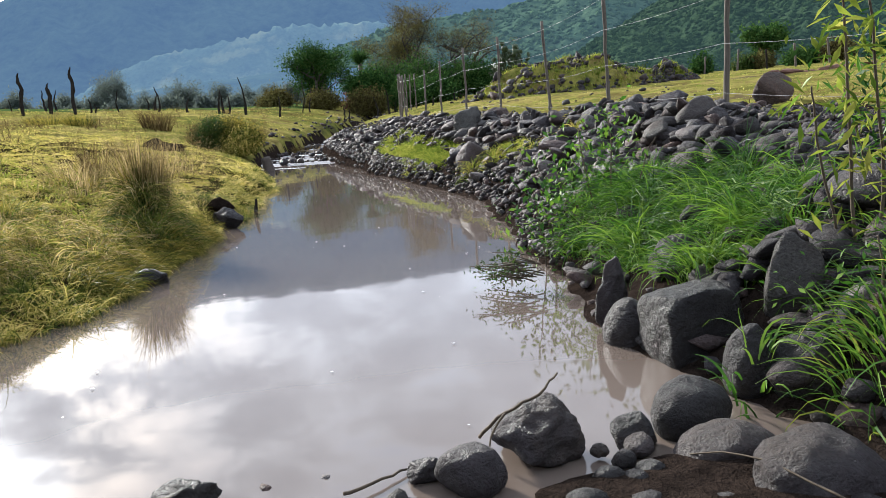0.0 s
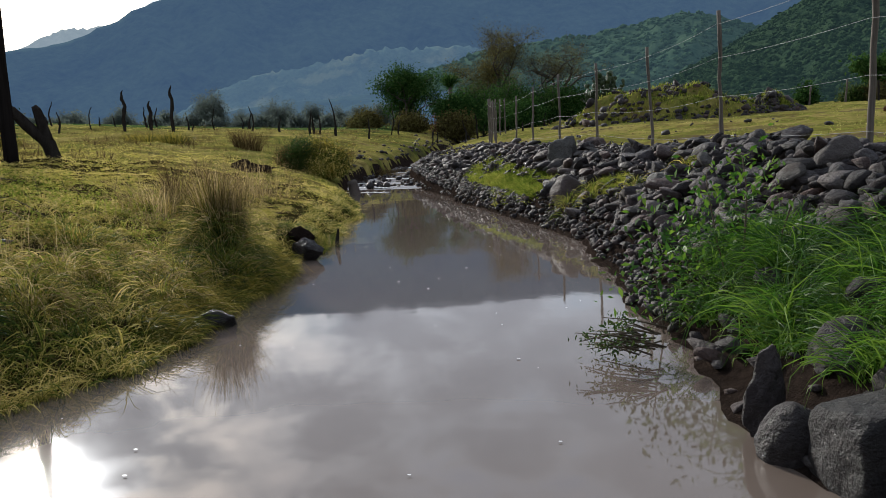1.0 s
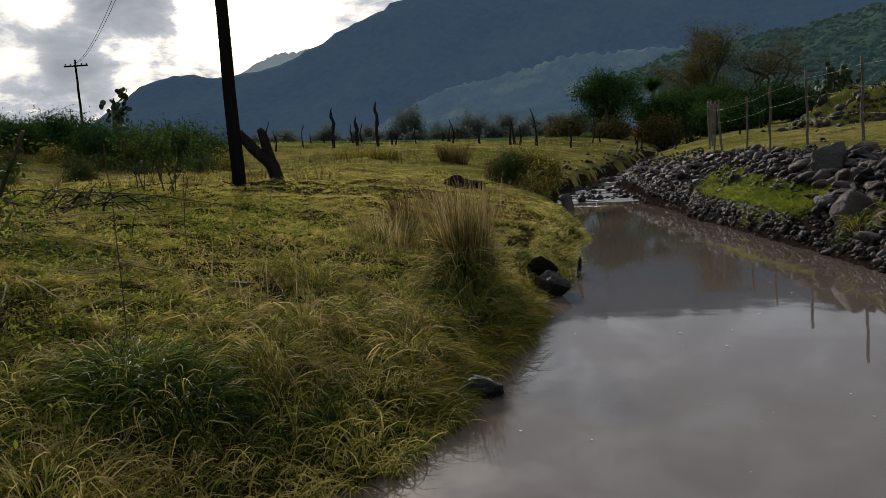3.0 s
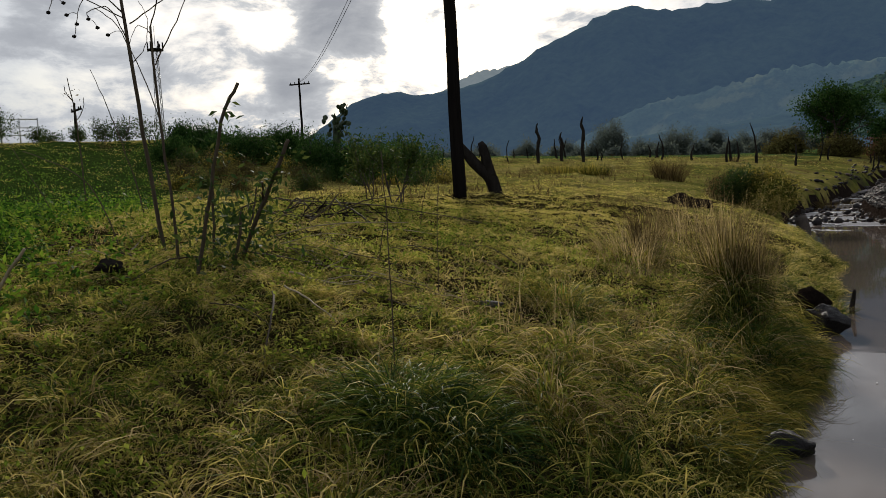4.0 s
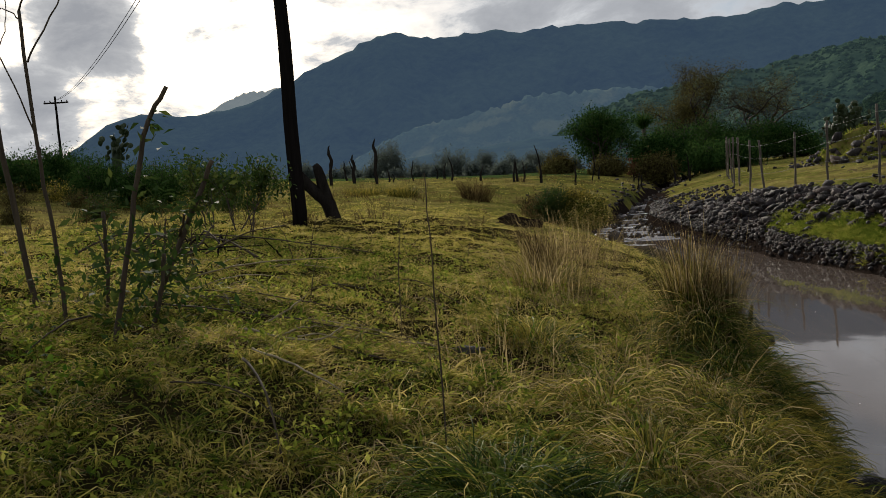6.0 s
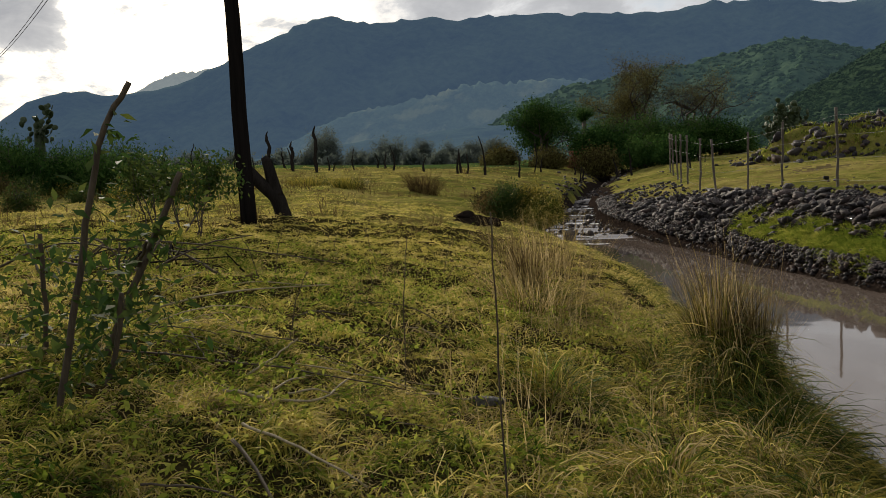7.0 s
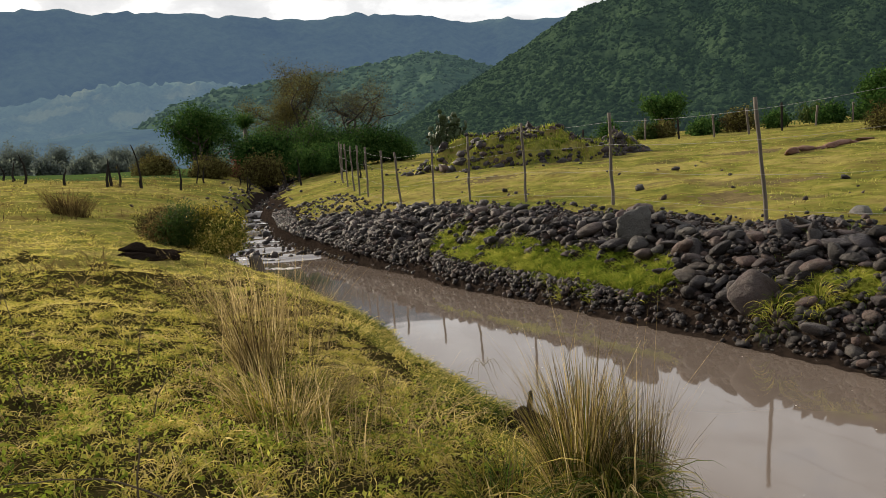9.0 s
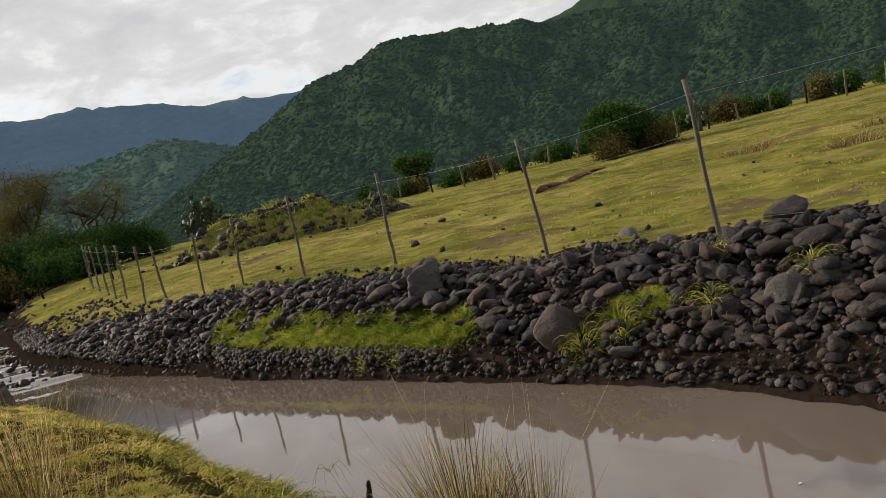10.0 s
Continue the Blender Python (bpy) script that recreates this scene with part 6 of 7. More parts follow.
# plants of the stone bank
stem_plant("leafy_weed", [([(-0.51, 7.85, 0.39), (-0.47, 7.85, 0.68), (-0.49, 7.99, 0.97)], 0.007, 0.004), ([(-0.56, 7.92, 0.39), (-0.66, 7.91, 0.68), (-0.68, 7.99, 0.88)], 0.006, 0.003), ([(-0.37, 7.70, 0.39), (-0.27, 7.79, 0.63), (-0.19, 7.80, 0.80)], 0.006, 0.003)],
           "bushy leafy green weed growing among the stones", leaf_at=[((-0.52, 7.92, 0.58), 260, 0.17), ((-0.48, 7.99, 0.83), 150, 0.12), ((-0.66, 8.04, 0.49), 200, 0.18)], leaf_size=(0.03, 0.07), leaf_mat=GREEN_GRASS)
stem_plant("leafy_weed", [([(-0.90, 7.67, 0.13), (-0.96, 7.74, 0.36), (-0.98, 7.73, 0.52)], 0.006, 0.003)], "leafy green weed at the foot of the stone bank",
           leaf_at=[((-0.90, 7.66, 0.34), 240, 0.16), ((-0.80, 7.93, 0.49), 200, 0.16)], leaf_size=(0.03, 0.07), leaf_mat=GREEN_GRASS)
stem_plant("leafy_weed", [([(0.83, 6.43, 0.47), (0.86, 6.42, 0.86), (0.83, 6.44, 1.20)], 0.008, 0.004), ([(0.93, 6.33, 0.46), (0.98, 6.33, 0.81), (1.03, 6.38, 1.16)], 0.007, 0.004), ([(0.74, 6.52, 0.47), (0.69, 6.58, 0.76), (0.63, 6.62, 1.01)], 0.006, 0.003)],
           "tall leafy green weed on top of the bank", leaf_at=[((0.85, 6.42, 0.91), 300, 0.17), ((0.93, 6.37, 0.66), 300, 0.17), ((0.78, 6.53, 1.10), 140, 0.15), ((0.98, 6.38, 1.25), 90, 0.13)], leaf_shape=0.22, leaf_size=(0.04, 0.10), leaf_mat=GREEN_GRASS)
stem_plant("leafy_weed", [([(0.43, 5.23, 0.18), (0.42, 5.23, 0.41), (0.40, 5.23, 0.55)], 0.006, 0.003)], "fresh leafy weed hanging over the stones at the water",
           leaf_at=[((0.38, 5.28, 0.32), 120, 0.13), ((0.58, 5.23, 0.41), 160, 0.16)], leaf_size=(0.02, 0.045), leaf_mat=GREEN_GRASS)
stem_plant("leafy_weed", [([(0.49, 5.79, 0.27), (0.45, 5.74, 0.65), (0.42, 5.69, 1.03), (0.39, 5.66, 1.37)], 0.008, 0.004), ([(0.57, 5.82, 0.27), (0.57, 5.80, 0.70), (0.52, 5.72, 1.08), (0.47, 5.64, 1.42)], 0.008, 0.004), ([(0.46, 5.82, 0.28), (0.39, 5.77, 0.56), (0.32, 5.70, 0.84), (0.29, 5.64, 1.03)], 0.007, 0.003)],
           "tall leafy yellow-green weed with long narrow leaves on the stones", leaf_at=[((0.38, 5.62, 1.22), 34, 0.09), ((0.49, 5.71, 1.18), 44, 0.10), ((0.44, 5.70, 0.89), 30, 0.10), ((0.56, 5.77, 0.84), 50, 0.10), ((0.32, 5.68, 0.94), 20, 0.08), ((0.52, 5.76, 0.56), 50, 0.12)],
           leaf_size=(0.05, 0.12), leaf_shape=0.2, leaf_mat=BANK_TURF)
grass_tuft((0.46, 5.02), 0.22, 260, (0.18, 0.36), 64, [("fresh_foliage", GREEN_GRASS, 0.85, 1.0, 1.0), ("pale_foliage", BANK_TURF, 0.15, 0.9, 1.0)], "broad-bladed green grass arching over the wet stones", (0.006, 0.011), (0.1, 0.8), (0.5, 1.4), 5, mound=0.28)
grass_tuft((0.03, 5.20), 0.12, 40, (0.12, 0.24), 65, [("fresh_foliage", GREEN_GRASS, 1.0, 1.0, 1.0)], "few broad green blades hanging over a stone", (0.008, 0.015), (0.1, 0.7), (0.7, 1.5), 5, mound=0.25)
lines = []
r = random.Random(31)
for k in range(26):
    a, L = r.uniform(2.2, 4.4), r.uniform(0.15, 0.38)
    p = Vector((r.uniform(-1.0, -0.85), r.uniform(6.95, 7.15), r.uniform(0.05, 0.16)))
    d = Vector((math.cos(a), math.sin(a) * 0.6, r.uniform(-0.15, 0.35)))
    lines.append(([p, p + d * L * 0.5, p + d * L + Vector((0, 0, -0.06 * L))], [0.005, 0.004, 0.002]))
plant = empty("drift_branch", (-0.95, 7.05, 0.0), "leafy flood-washed branch reaching out over the water", "branch")
for pts, rr in lines:
    thing("twig", rods("twig", [([q - Vector((-0.95, 7.05, 0)) for q in pts], rr)], 5), STALK, parent=plant)
nrng = np.random.RandomState(4)
c = np.array([tuple(pts[1].lerp(pts[2], r.random()) - Vector((-0.95, 7.05, 0))) for pts, _ in lines for _ in range(16)])
thing("foliage", leaves("foliage", c + nrng.normal(0, 0.02, c.shape), (0.015, 0.04), nrng, 0.8, 0.4), LEAF, parent=plant)

# ---- shrubs and trees ----
tree("shrub", (-11.2, 11.05), 1.05, 101, LEAF, "thin leafy shrub with several stems in the meadow", "shrub", (0.035, 0.08), 9, 0.13, 2, 0.5, 0.42, 3, girth=0.010)
tree("shrub", (-10.85, 11.2), 1.1, 102, LEAF, "thin leafy shrub in the meadow", "shrub", (0.035, 0.08), 9, 0.13, 2, 0.5, 0.42, 3, girth=0.010)
tree("shrub", (-10.4, 10.95), 1.0, 103, LEAF, "small leafy shrub in the meadow", "shrub", (0.035, 0.08), 9, 0.13, 2, 0.5, 0.42, 3, girth=0.010)
for k, (x, y, h, mat, label) in enumerate([(-10.85, 21.75, 1.1, LEAF, "low olive green bush at the stream bank"), (-10.5, 21.95, 1.15, TUSSOCK_LEAF, "low olive bush at the stream bank"), (-10.2, 21.6, 0.9, LONG_GRASS, "low yellowing bush at the stream bank"),
                                        (-11.3, 22.0, 0.7, BROWN_WEED, "low drying bush at the stream bank"), (-11.9, 23.0, 0.65, BROWN_LEAF, "dry grey-brown bush near the stream bank")]):
    tree("bush", (x, y), h, 104 + k, mat, label, "bush", (0.03, 0.09), 30, 0.24, 3, 0.75, 0.3, 5, girth=0.010, narrow=0.3)
stump2 = thing("stump", rods("stump", [(curved([(0, 0, -0.1), (0.03, 0.02, 0.2), (-0.02, 0, 0.5)], 3, 0.02), taper(7, 0.17, 0.12))], 9), BARK, "short dark red-brown stump at the edge of the stream bank", "stump")
stump2.location = (-9.45, 21.6, float(land(-9.45, 21.6)))
for k, (dx, dy, sz) in enumerate([(0.2, 0.4, 0.34), (0.5, 0.3, 0.22), (0.8, 0.35, 0.16), (0.05, 0.5, 0.14)]):
    boulder((-10.6 + dx, 17.8 + dy), (sz * 1.4, sz * 1.2, sz * 0.9), 430 + k, "dark clod of dug earth in the meadow", RUBBLE, 40 * k, rough=0.4, detail=3, name="earth_clod", lift=float(land(-10.6 + dx, 17.8 + dy)) + 0.02)
boulder((-10.2, 18.1), (1.1, 0.6, 0.26), 41, "low heap of dark earth in the meadow", RUBBLE, 20, rough=0.45, detail=4, name="earth_mound", lift=float(land(-10.2, 18.1)) - 0.08)


def polar(az, dist, eye=(-4.0, 4.5)):
    az = az + float(np.interp(az, [-30, 0, 15, 30, 45, 60, 75], [-0.1, 0.05, 0.35, 0.6, 0.9, 1.2, 1.5]))
    return (eye[0] - dist * math.sin(radians(az)), eye[1] + dist * math.cos(radians(az)))


def rise(at, top):
    """Height of a thing standing at a place whose top reaches the given level."""
    return top - float(land(*at))


tree("tree", (-22.3, 57.0), rise((-22.3, 57.0), 7.0), 111, TREE_LEAF, "broad round green tree at the end of the meadow", leaf=(0.10, 0.22), per_tip=40, cloud=0.8, levels=3, spread=0.75, trunk=0.26, stems=4)
tree("tree", (-18.6, 57.6), rise((-18.6, 57.6), 4.7), 112, TREE_LEAF, "low green tree beside the stream", leaf=(0.14, 0.28), per_tip=30, cloud=0.7, spread=0.7, trunk=0.3, stems=2)
tree("tree", (-17.4, 65.6), rise((-17.4, 65.6), 11.2), 121, BROWN_LEAF, "tall thinly leaved tree with browning crown", leaf=(0.06, 0.15), per_tip=34, cloud=0.85, levels=4, spread=0.66, trunk=0.30, up=0.2, stems=4, girth=0.024, kids=(2, 3), bark=DARK_BARK)
tree("tree", (-13.4, 66.3), rise((-13.4, 66.3), 9.4), 114, BROWN_LEAF, "tall half bare tree with twisted limbs", leaf=(0.05, 0.12), per_tip=9, cloud=0.6, levels=4, spread=0.8, trunk=0.30, up=0.1, stems=3, girth=0.026, bark=DARK_BARK)
for k, (x, y, top, mat) in enumerate([(-19.5, 60.0, 4.4, RED_LEAF), (-18.7, 59.6, 4.0, RED_LEAF), (-17.2, 60.5, 6.3, TREE_LEAF), (-15.8, 60.8, 6.7, TREE_LEAF), (-14.2, 60.8, 5.9, TREE_LEAF), (-12.6, 61.2, 5.6, TREE_LEAF), (-10.8, 61.4, 5.3, TREE_LEAF), (-9.4, 61.7, 5.0, TREE_LEAF),
                                  (-20.6, 54.5, 3.4, BROWN_LEAF), (-17.4, 54.2, 3.4, BROWN_LEAF), (-14.6, 55.0, 4.2, TREE_LEAF), (-12.0, 52.5, 3.8, TREE_LEAF), (-24.6, 56.0, 3.8, BROWN_LEAF)]):
    tree("bush", (x, y), rise((x, y), top), 120 + k, mat, {TREE_LEAF: "dense dark bush in the thicket by the stream", BROWN_LEAF: "dry brown bush at the foot of the thicket", RED_LEAF: "reddish brown bush in the thicket by the stream"}[mat], "bush", (0.10, 0.22), 34, 0.75, 3, 0.8, 0.28, 3, girth=0.02)
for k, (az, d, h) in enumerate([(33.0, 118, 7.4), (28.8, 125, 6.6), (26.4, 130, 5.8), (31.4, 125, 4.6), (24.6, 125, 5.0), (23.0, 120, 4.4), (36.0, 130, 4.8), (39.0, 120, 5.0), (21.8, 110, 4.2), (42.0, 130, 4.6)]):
    tree("tree", polar(az, d), h, 140 + k, HAZED_LEAF, "distant tree across the fields, its leaves greyed for haze", leaf=(0.15, 0.32), per_tip=22, cloud=0.75, levels=3, spread=0.7, trunk=0.22, girth=0.009, stems=3, up=0.2, group="distant trees", low=True)
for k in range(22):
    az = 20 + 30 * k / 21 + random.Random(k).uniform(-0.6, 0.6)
    tree("bush", polar(az, 105 + 20 * random.Random(k + 9).random()), 1.8 + 1.6 * random.Random(k + 5).random(), 160 + k, HAZED_LEAF, "distant low bush along the field edge", "bush", (0.3, 0.55), 22, 0.9, 2, 0.75, 0.3, 3, girth=0.02, group="distant bushes")
# dark hedge on the rise at the left and the tree beyond it
for k in range(20):
    r = random.Random(k + 50)
    az = 46.5 + 16.5 * k / 19
    tree("bush", polar(az + r.uniform(-0.5, 0.5), 30 + r.uniform(-3, 3)), r.uniform(0.85, 1.15) * float(np.interp(az, [46, 51, 58], [1.9, 2.0, 1.05])), 200 + k, TREE_LEAF, "dense dark bush in the scrub on the rise", "bush", (0.07, 0.15), 30, 0.45, 2, 0.75, 0.32, 5, girth=0.012, group="scrub on the rise", narrow=0.3)
for k in range(13):
    r = random.Random(k + 80)
    az = 65 + 17 * k / 12
    tree("bush", polar(az + r.uniform(-0.5, 0.5), 33 + r.uniform(-3, 3)), r.uniform(0.7, 1.7), 230 + k, LEAF, "thin bare-topped bush on the rise", "bush", (0.05, 0.11), 4, 0.25, 3, 0.5, 0.34, 2, girth=0.012, group="thin bushes on the rise")
tree("tree", (-40.2, 9.4), rise((-40.2, 9.4), 7.4), 250, TREE_LEAF, "dark broad tree on the rise", leaf=(0.10, 0.2), per_tip=42, cloud=0.55, levels=3, spread=0.75, trunk=0.28, stems=2)
r = random.Random(140)
for k in range(26):
    az, d = r.uniform(43, 63), r.uniform(19, 28)
    tree("bush", polar(az, d), r.uniform(0.45, 0.95), 500 + k, (BROWN_LEAF, LEAF, TUSSOCK_LEAF)[k % 3], "low dry scrub bush at the end of the meadow", "bush", (0.05, 0.10), 9, 0.3, 2, 0.7, 0.32, 4, girth=0.012, group="low scrub in the meadow", narrow=0.3)
# trees and hedge behind the pasture
tree("tree", polar(-12.6, 58), 2.9, 260, TREE_LEAF, "flat-topped tree behind the pasture", leaf=(0.16, 0.3), per_tip=24, cloud=0.6, levels=3, spread=0.75, trunk=0.45)
tree("tree", (13.0, 39.5), 2.5, 261, TREE_LEAF, "broad green tree behind the pasture", leaf=(0.09, 0.2), per_tip=38, cloud=0.5, levels=3, spread=0.85, trunk=0.28, stems=4)
tree("tree", (14.4, 39.8), 1.9, 262, TREE_LEAF, "green bush behind the pasture", "bush", leaf=(0.09, 0.2), per_tip=36, cloud=0.5, spread=0.8, trunk=0.3, stems=3)
tree("bush", (12.0, 38.3), 1.6, 263, BROWN_LEAF, "brown thorny bush under the tree behind the pasture", "bush", (0.06, 0.14), 16, 0.4, 3, 0.8, 0.3, 4, girth=0.014)
tree("bush", (14.2, 38.2), 1.5, 264, BROWN_LEAF, "brown thorny bush under the tree behind the pasture", "bush", (0.06, 0.14), 16, 0.4, 3, 0.8, 0.3, 4, girth=0.014)
for k in range(26):
    r = random.Random(k + 120)
    az = -9 - 44 * k / 25
    tree("bush", polar(az + r.uniform(-0.7, 0.7), 56 + r.uniform(-3, 4)), r.uniform(0.9, 1.9), 270 + k, (TREE_LEAF, LEAF, BROWN_LEAF)[k % 3 if k % 4 else 0], "low scrub bush along the far side of the pasture", "bush", (0.12, 0.26), 18, 0.5, 2, 0.75, 0.32, 4, girth=0.014, group="scrub behind the pasture")
# charred posts and dead trunks along the far edge of the meadow
r = random.Random(77)
for k in range(38):
    az = 46 - 38 * k / 37 + r.gauss(0, 0.9)
    d = 46 + r.uniform(-6, 7) - 4 * (k / 37)
    x, y = polar(az, d)
    h = r.choice([0.5, 0.6, 0.8, 0.9, 1.0, 1.2, 1.4, 1.9])
    a = r.uniform(0, 6.28)
    z = float(land(x, y))
    pts = curved([(0, 0, -0.15), (0.10 * h * math.cos(a), 0.10 * h * math.sin(a), h * 0.45), (0.12 * h * math.cos(a + 1.5), 0.12 * h * math.sin(a + 1.5), h)], 3, 0.03, r)
    ob = thing("charred_post", rods("charred_post", [(pts, taper(len(pts), r.uniform(0.035, 0.09), 0.02))], 6), CHAR, "crooked charred fence trunk along the far meadow", "fence post", "charred posts of the far fence")
    ob.location = (x, y, z)
for az, d, h in ((37.4, 42, 2.1), (34.2, 42, 2.4), (35.8, 44, 1.6)):
    x, y = polar(az, d)
    pts = curved([(0, 0, -0.15), (-0.04, 0, h * 0.3), (0.03, 0.05, h * 0.6), (-0.05, 0, h * 0.85), (0.06, 0, h)], 3, 0.03, r)
    ob = thing("charred_post", rods("charred_post", [(pts, [0.09, 0.08, 0.10, 0.09, 0.08, 0.11, 0.09, 0.08, 0.09, 0.07, 0.05, 0.04, 0.02])], 7), CHAR, "tall charred tree trunk standing in the far meadow", "dead trunk")
    ob.location = (x, y, float(land(x, y)))

# ---- stone mound, cactus and earth heaps in the pasture ----


def stone_mound(at, a, b, h, turn, seed, label):
    z = float(land(*at)) - 0.15
    root = empty("stone_mound", (at[0], at[1], z), label, "mound")
    root.rotation_euler = (0, 0, radians(turn))
    u = np.linspace(-1.15, 1.15, 40)
    U, V = np.meshgrid(u, u)
    R = np.hypot(U, V)
    top = h * np.clip(1 - R ** 2.2, -0.1, 1) ** 1.0 * (0.8 + 0.3 * wob(U, V, 0.9, seed)) + 0.06 * wob(U, V, 0.25, seed + 1)
    top = np.where(R > 1, -0.2, top)
    thing("earth", fast_mesh("earth", np.stack([U * a, V * b, top], -1).reshape(-1, 3), grid_faces(40, 40), True), GROUND, parent=root)
    rng = np.random.RandomState(seed)
    n = 1300
    rr, t = np.sqrt(rng.rand(n)) * 1.05, rng.rand(n) * 6.283
    x, y = rr * np.cos(t), rr * np.sin(t)
    keep = (wob(x, y, 0.8, seed + 3) > -0.05) | (rr > 0.8) | (y > 0.3)
    x, y, rr = x[keep], y[keep], rr[keep]
    zz = h * np.clip(1 - rr ** 2.2, 0, 1) * (0.8 + 0.3 * wob(x, y, 0.9, seed))
    s = np.clip(rng.lognormal(math.log(0.3), 0.4, len(x)), 0.12, 0.8)
    thing("rubble", joined("rubble", SMALL, np.stack([x * a, y * b, zz + s * 0.1], -1), s[:, None] * (1, 0.85, 0.7), rng), ROCK, kind="stuff", parent=root)
    g = rng.rand(2200, 2) * 2 - 1
    g = g[np.hypot(g[:, 0], g[:, 1]) < 0.95]
    g = np.repeat(g, 5, 0) + rng.normal(0, 0.01, (len(g) * 5, 2))
    gr = np.hypot(g[:, 0], g[:, 1])
    gz = h * np.clip(1 - gr ** 2.2, 0, 1) * (0.8 + 0.3 * wob(g[:, 0], g[:, 1], 0.9, seed))
    k = len(g)
    thing("turf", blades("turf", np.stack([g[:, 0] * a, g[:, 1] * b, gz], -1), 0.08 + 0.14 * rng.rand(k), 0.02 + 0.02 * rng.rand(k), rng.rand(k) * 6.283, 0.6 * rng.rand(k), 0.8 * rng.rand(k), 2), BANK_TURF, parent=root)


stone_mound((-2.9, 38.5), 4.6, 2.6, 1.75, -8, 301, "grassy mound of heaped dark stones in the pasture")
stone_mound((1.3, 40.0), 1.4, 0.9, 0.9, 10, 302, "small heap of dark stones in the pasture")
for k, (x, y, h) in enumerate([(-0.8, 38.0, 0.9), (0.2, 38.4, 0.8), (-1.6, 37.6, 0.6)]):
    tree("bush", (x, y), h, 310 + k, LEAF, "low green bush beside the stone mound", "bush", (0.08, 0.18), 40, 0.4, 2, 0.75, 0.3, 4, girth=0.012)


def prickly_pear(at, height, seed, pads, label, low=0.15, size=0.085, wide=0.5):
    """A nopal: woody stump and stacked flat pads."""
    z = float(land(*at))
    root = empty("prickly_pear", (at[0], at[1], z), label, "cactus")
    rng = random.Random(seed)
    bm = bmesh.new()
    bmesh.ops.create_icosphere(bm, subdivisions=2, radius=0.5)
    for v in bm.verts:
        v.co.y *= 0.16
        v.co.x *= 0.72 + 0.25 * (v.co.z + 0.5)
        v.co.z += 0.5
    me = bpy.data.meshes.new("pad")
    bm.to_mesh(me)
    bm.free()
    me.polygons.foreach_set("use_smooth", np.ones(len(me.polygons), bool))
    me.materials.append(CACTUS)
    thing("stump", rods("stump", [([(0, 0, -0.1), (0.05, 0, height * (low + 0.05)), (0, 0.03, height * (low + 0.23))], [height * 0.07, height * 0.06, height * 0.05])], 8), CACTUS, parent=root)
    grown = [(Vector((rng.uniform(-1, 1) * height * wide * 0.5, rng.uniform(-1, 1) * height * wide * 0.5, height * rng.uniform(low, low + 0.3))), 0) for _ in range(16)]
    for k in range(pads):
        p, level = grown[rng.randrange(len(grown))]
        s = height * rng.uniform(0.8, 1.25) * size
        lean, a = rng.uniform(10, 65), rng.uniform(0, 360)
        m = Matrix.Translation(p) @ Euler((0, 0, radians(a))).to_matrix().to_4x4() @ Euler((0, radians(lean), 0)).to_matrix().to_4x4() @ Euler((0, 0, radians(rng.uniform(0, 180)))).to_matrix().to_4x4()
        tip = m @ Vector((0, 0, s * 0.95))
        if tip.z > height or math.hypot(tip.x, tip.y) > height * 0.62 or tip.z < height * 0.1:
            continue
        ob = thing("pad", me, None, parent=root)
        ob.matrix_local = m @ Matrix.Diagonal((s, s, s, 1))
        grown.append((tip, level + 1))


prickly_pear((-6.05, 41.2), 2.6, 321, 520, "large many-padded prickly pear cactus at the pasture edge")
prickly_pear(polar(-31.5, 47), 2.2, 322, 110, "prickly pear cactus in the scrub behind the pasture")
prickly_pear((-28.9, 23.5), 5.2 - float(land(-28.9, 23.5)), 325, 90, "sprawling prickly pear standing out of the scrub", low=0.5, size=0.075, wide=0.35)


def palm(at, height, seed, label):
    z = float(land(*at))
    root = empty("palm", (at[0], at[1], z), label, "palm")
    thing("trunk", rods("trunk", [([(0, 0, -0.1), (0.1, 0, height * 0.5), (0.05, 0.1, height * 0.85)], [0.22, 0.17, 0.15])], 8), BARK, parent=root)
    rng = np.random.RandomState(seed)
    n = 420
    a = rng.rand(n) * 6.283
    base = np.stack([0.05 + 0 * a, 0.1 + 0 * a, height * 0.85 + 0.12 * rng.normal(size=n)], -1)
    thing("crown", blades("crown", base, 0.7 + 0.6 * rng.rand(n), 0.05 + 0.05 * rng.rand(n), a, 0.2 + 0.75 * rng.rand(n), 0.6 * rng.rand(n), 3), TREE_LEAF, parent=root)


palm((-20.5, 62.8), rise((-20.5, 62.8), 6.3), 331, "small fan palm behind the thicket")
for k in range(7):
    x, y = 3.8 + 3.6 * k / 6, 28.0 + 3.4 * k / 6
    boulder((x, y), (0.95 + 0.3 * math.sin(k * 2.1), 0.42, 0.20 + 0.06 * math.cos(k * 1.7)), 340 + k, "low ridge of dug red-brown earth in the pasture", RED_EARTH, 43 + 9 * math.sin(k), rough=0.4, detail=3, name="earth_mound", lift=float(land(x, y)) - 0.02)
for k, (x, y, r_) in enumerate([(7.0, 22.7, 0.75), (7.9, 23.4, 0.5), (6.1, 18.6, 0.5), (9.2, 21.0, 0.5)]):
    grass_tuft((x, y), r_, 420, (0.10, 0.28), 360 + k, [("dead_foliage", BROWN_WEED, 0.7, 1.0, 0.8), ("dry_foliage", DRY_GRASS, 0.3, 1.1, 0.8)], "low clump of dry reddish weeds in the pasture", (0.007, 0.014), (0.1, 1.1), (0.1, 0.9), 3, group="dry clumps in the pasture")
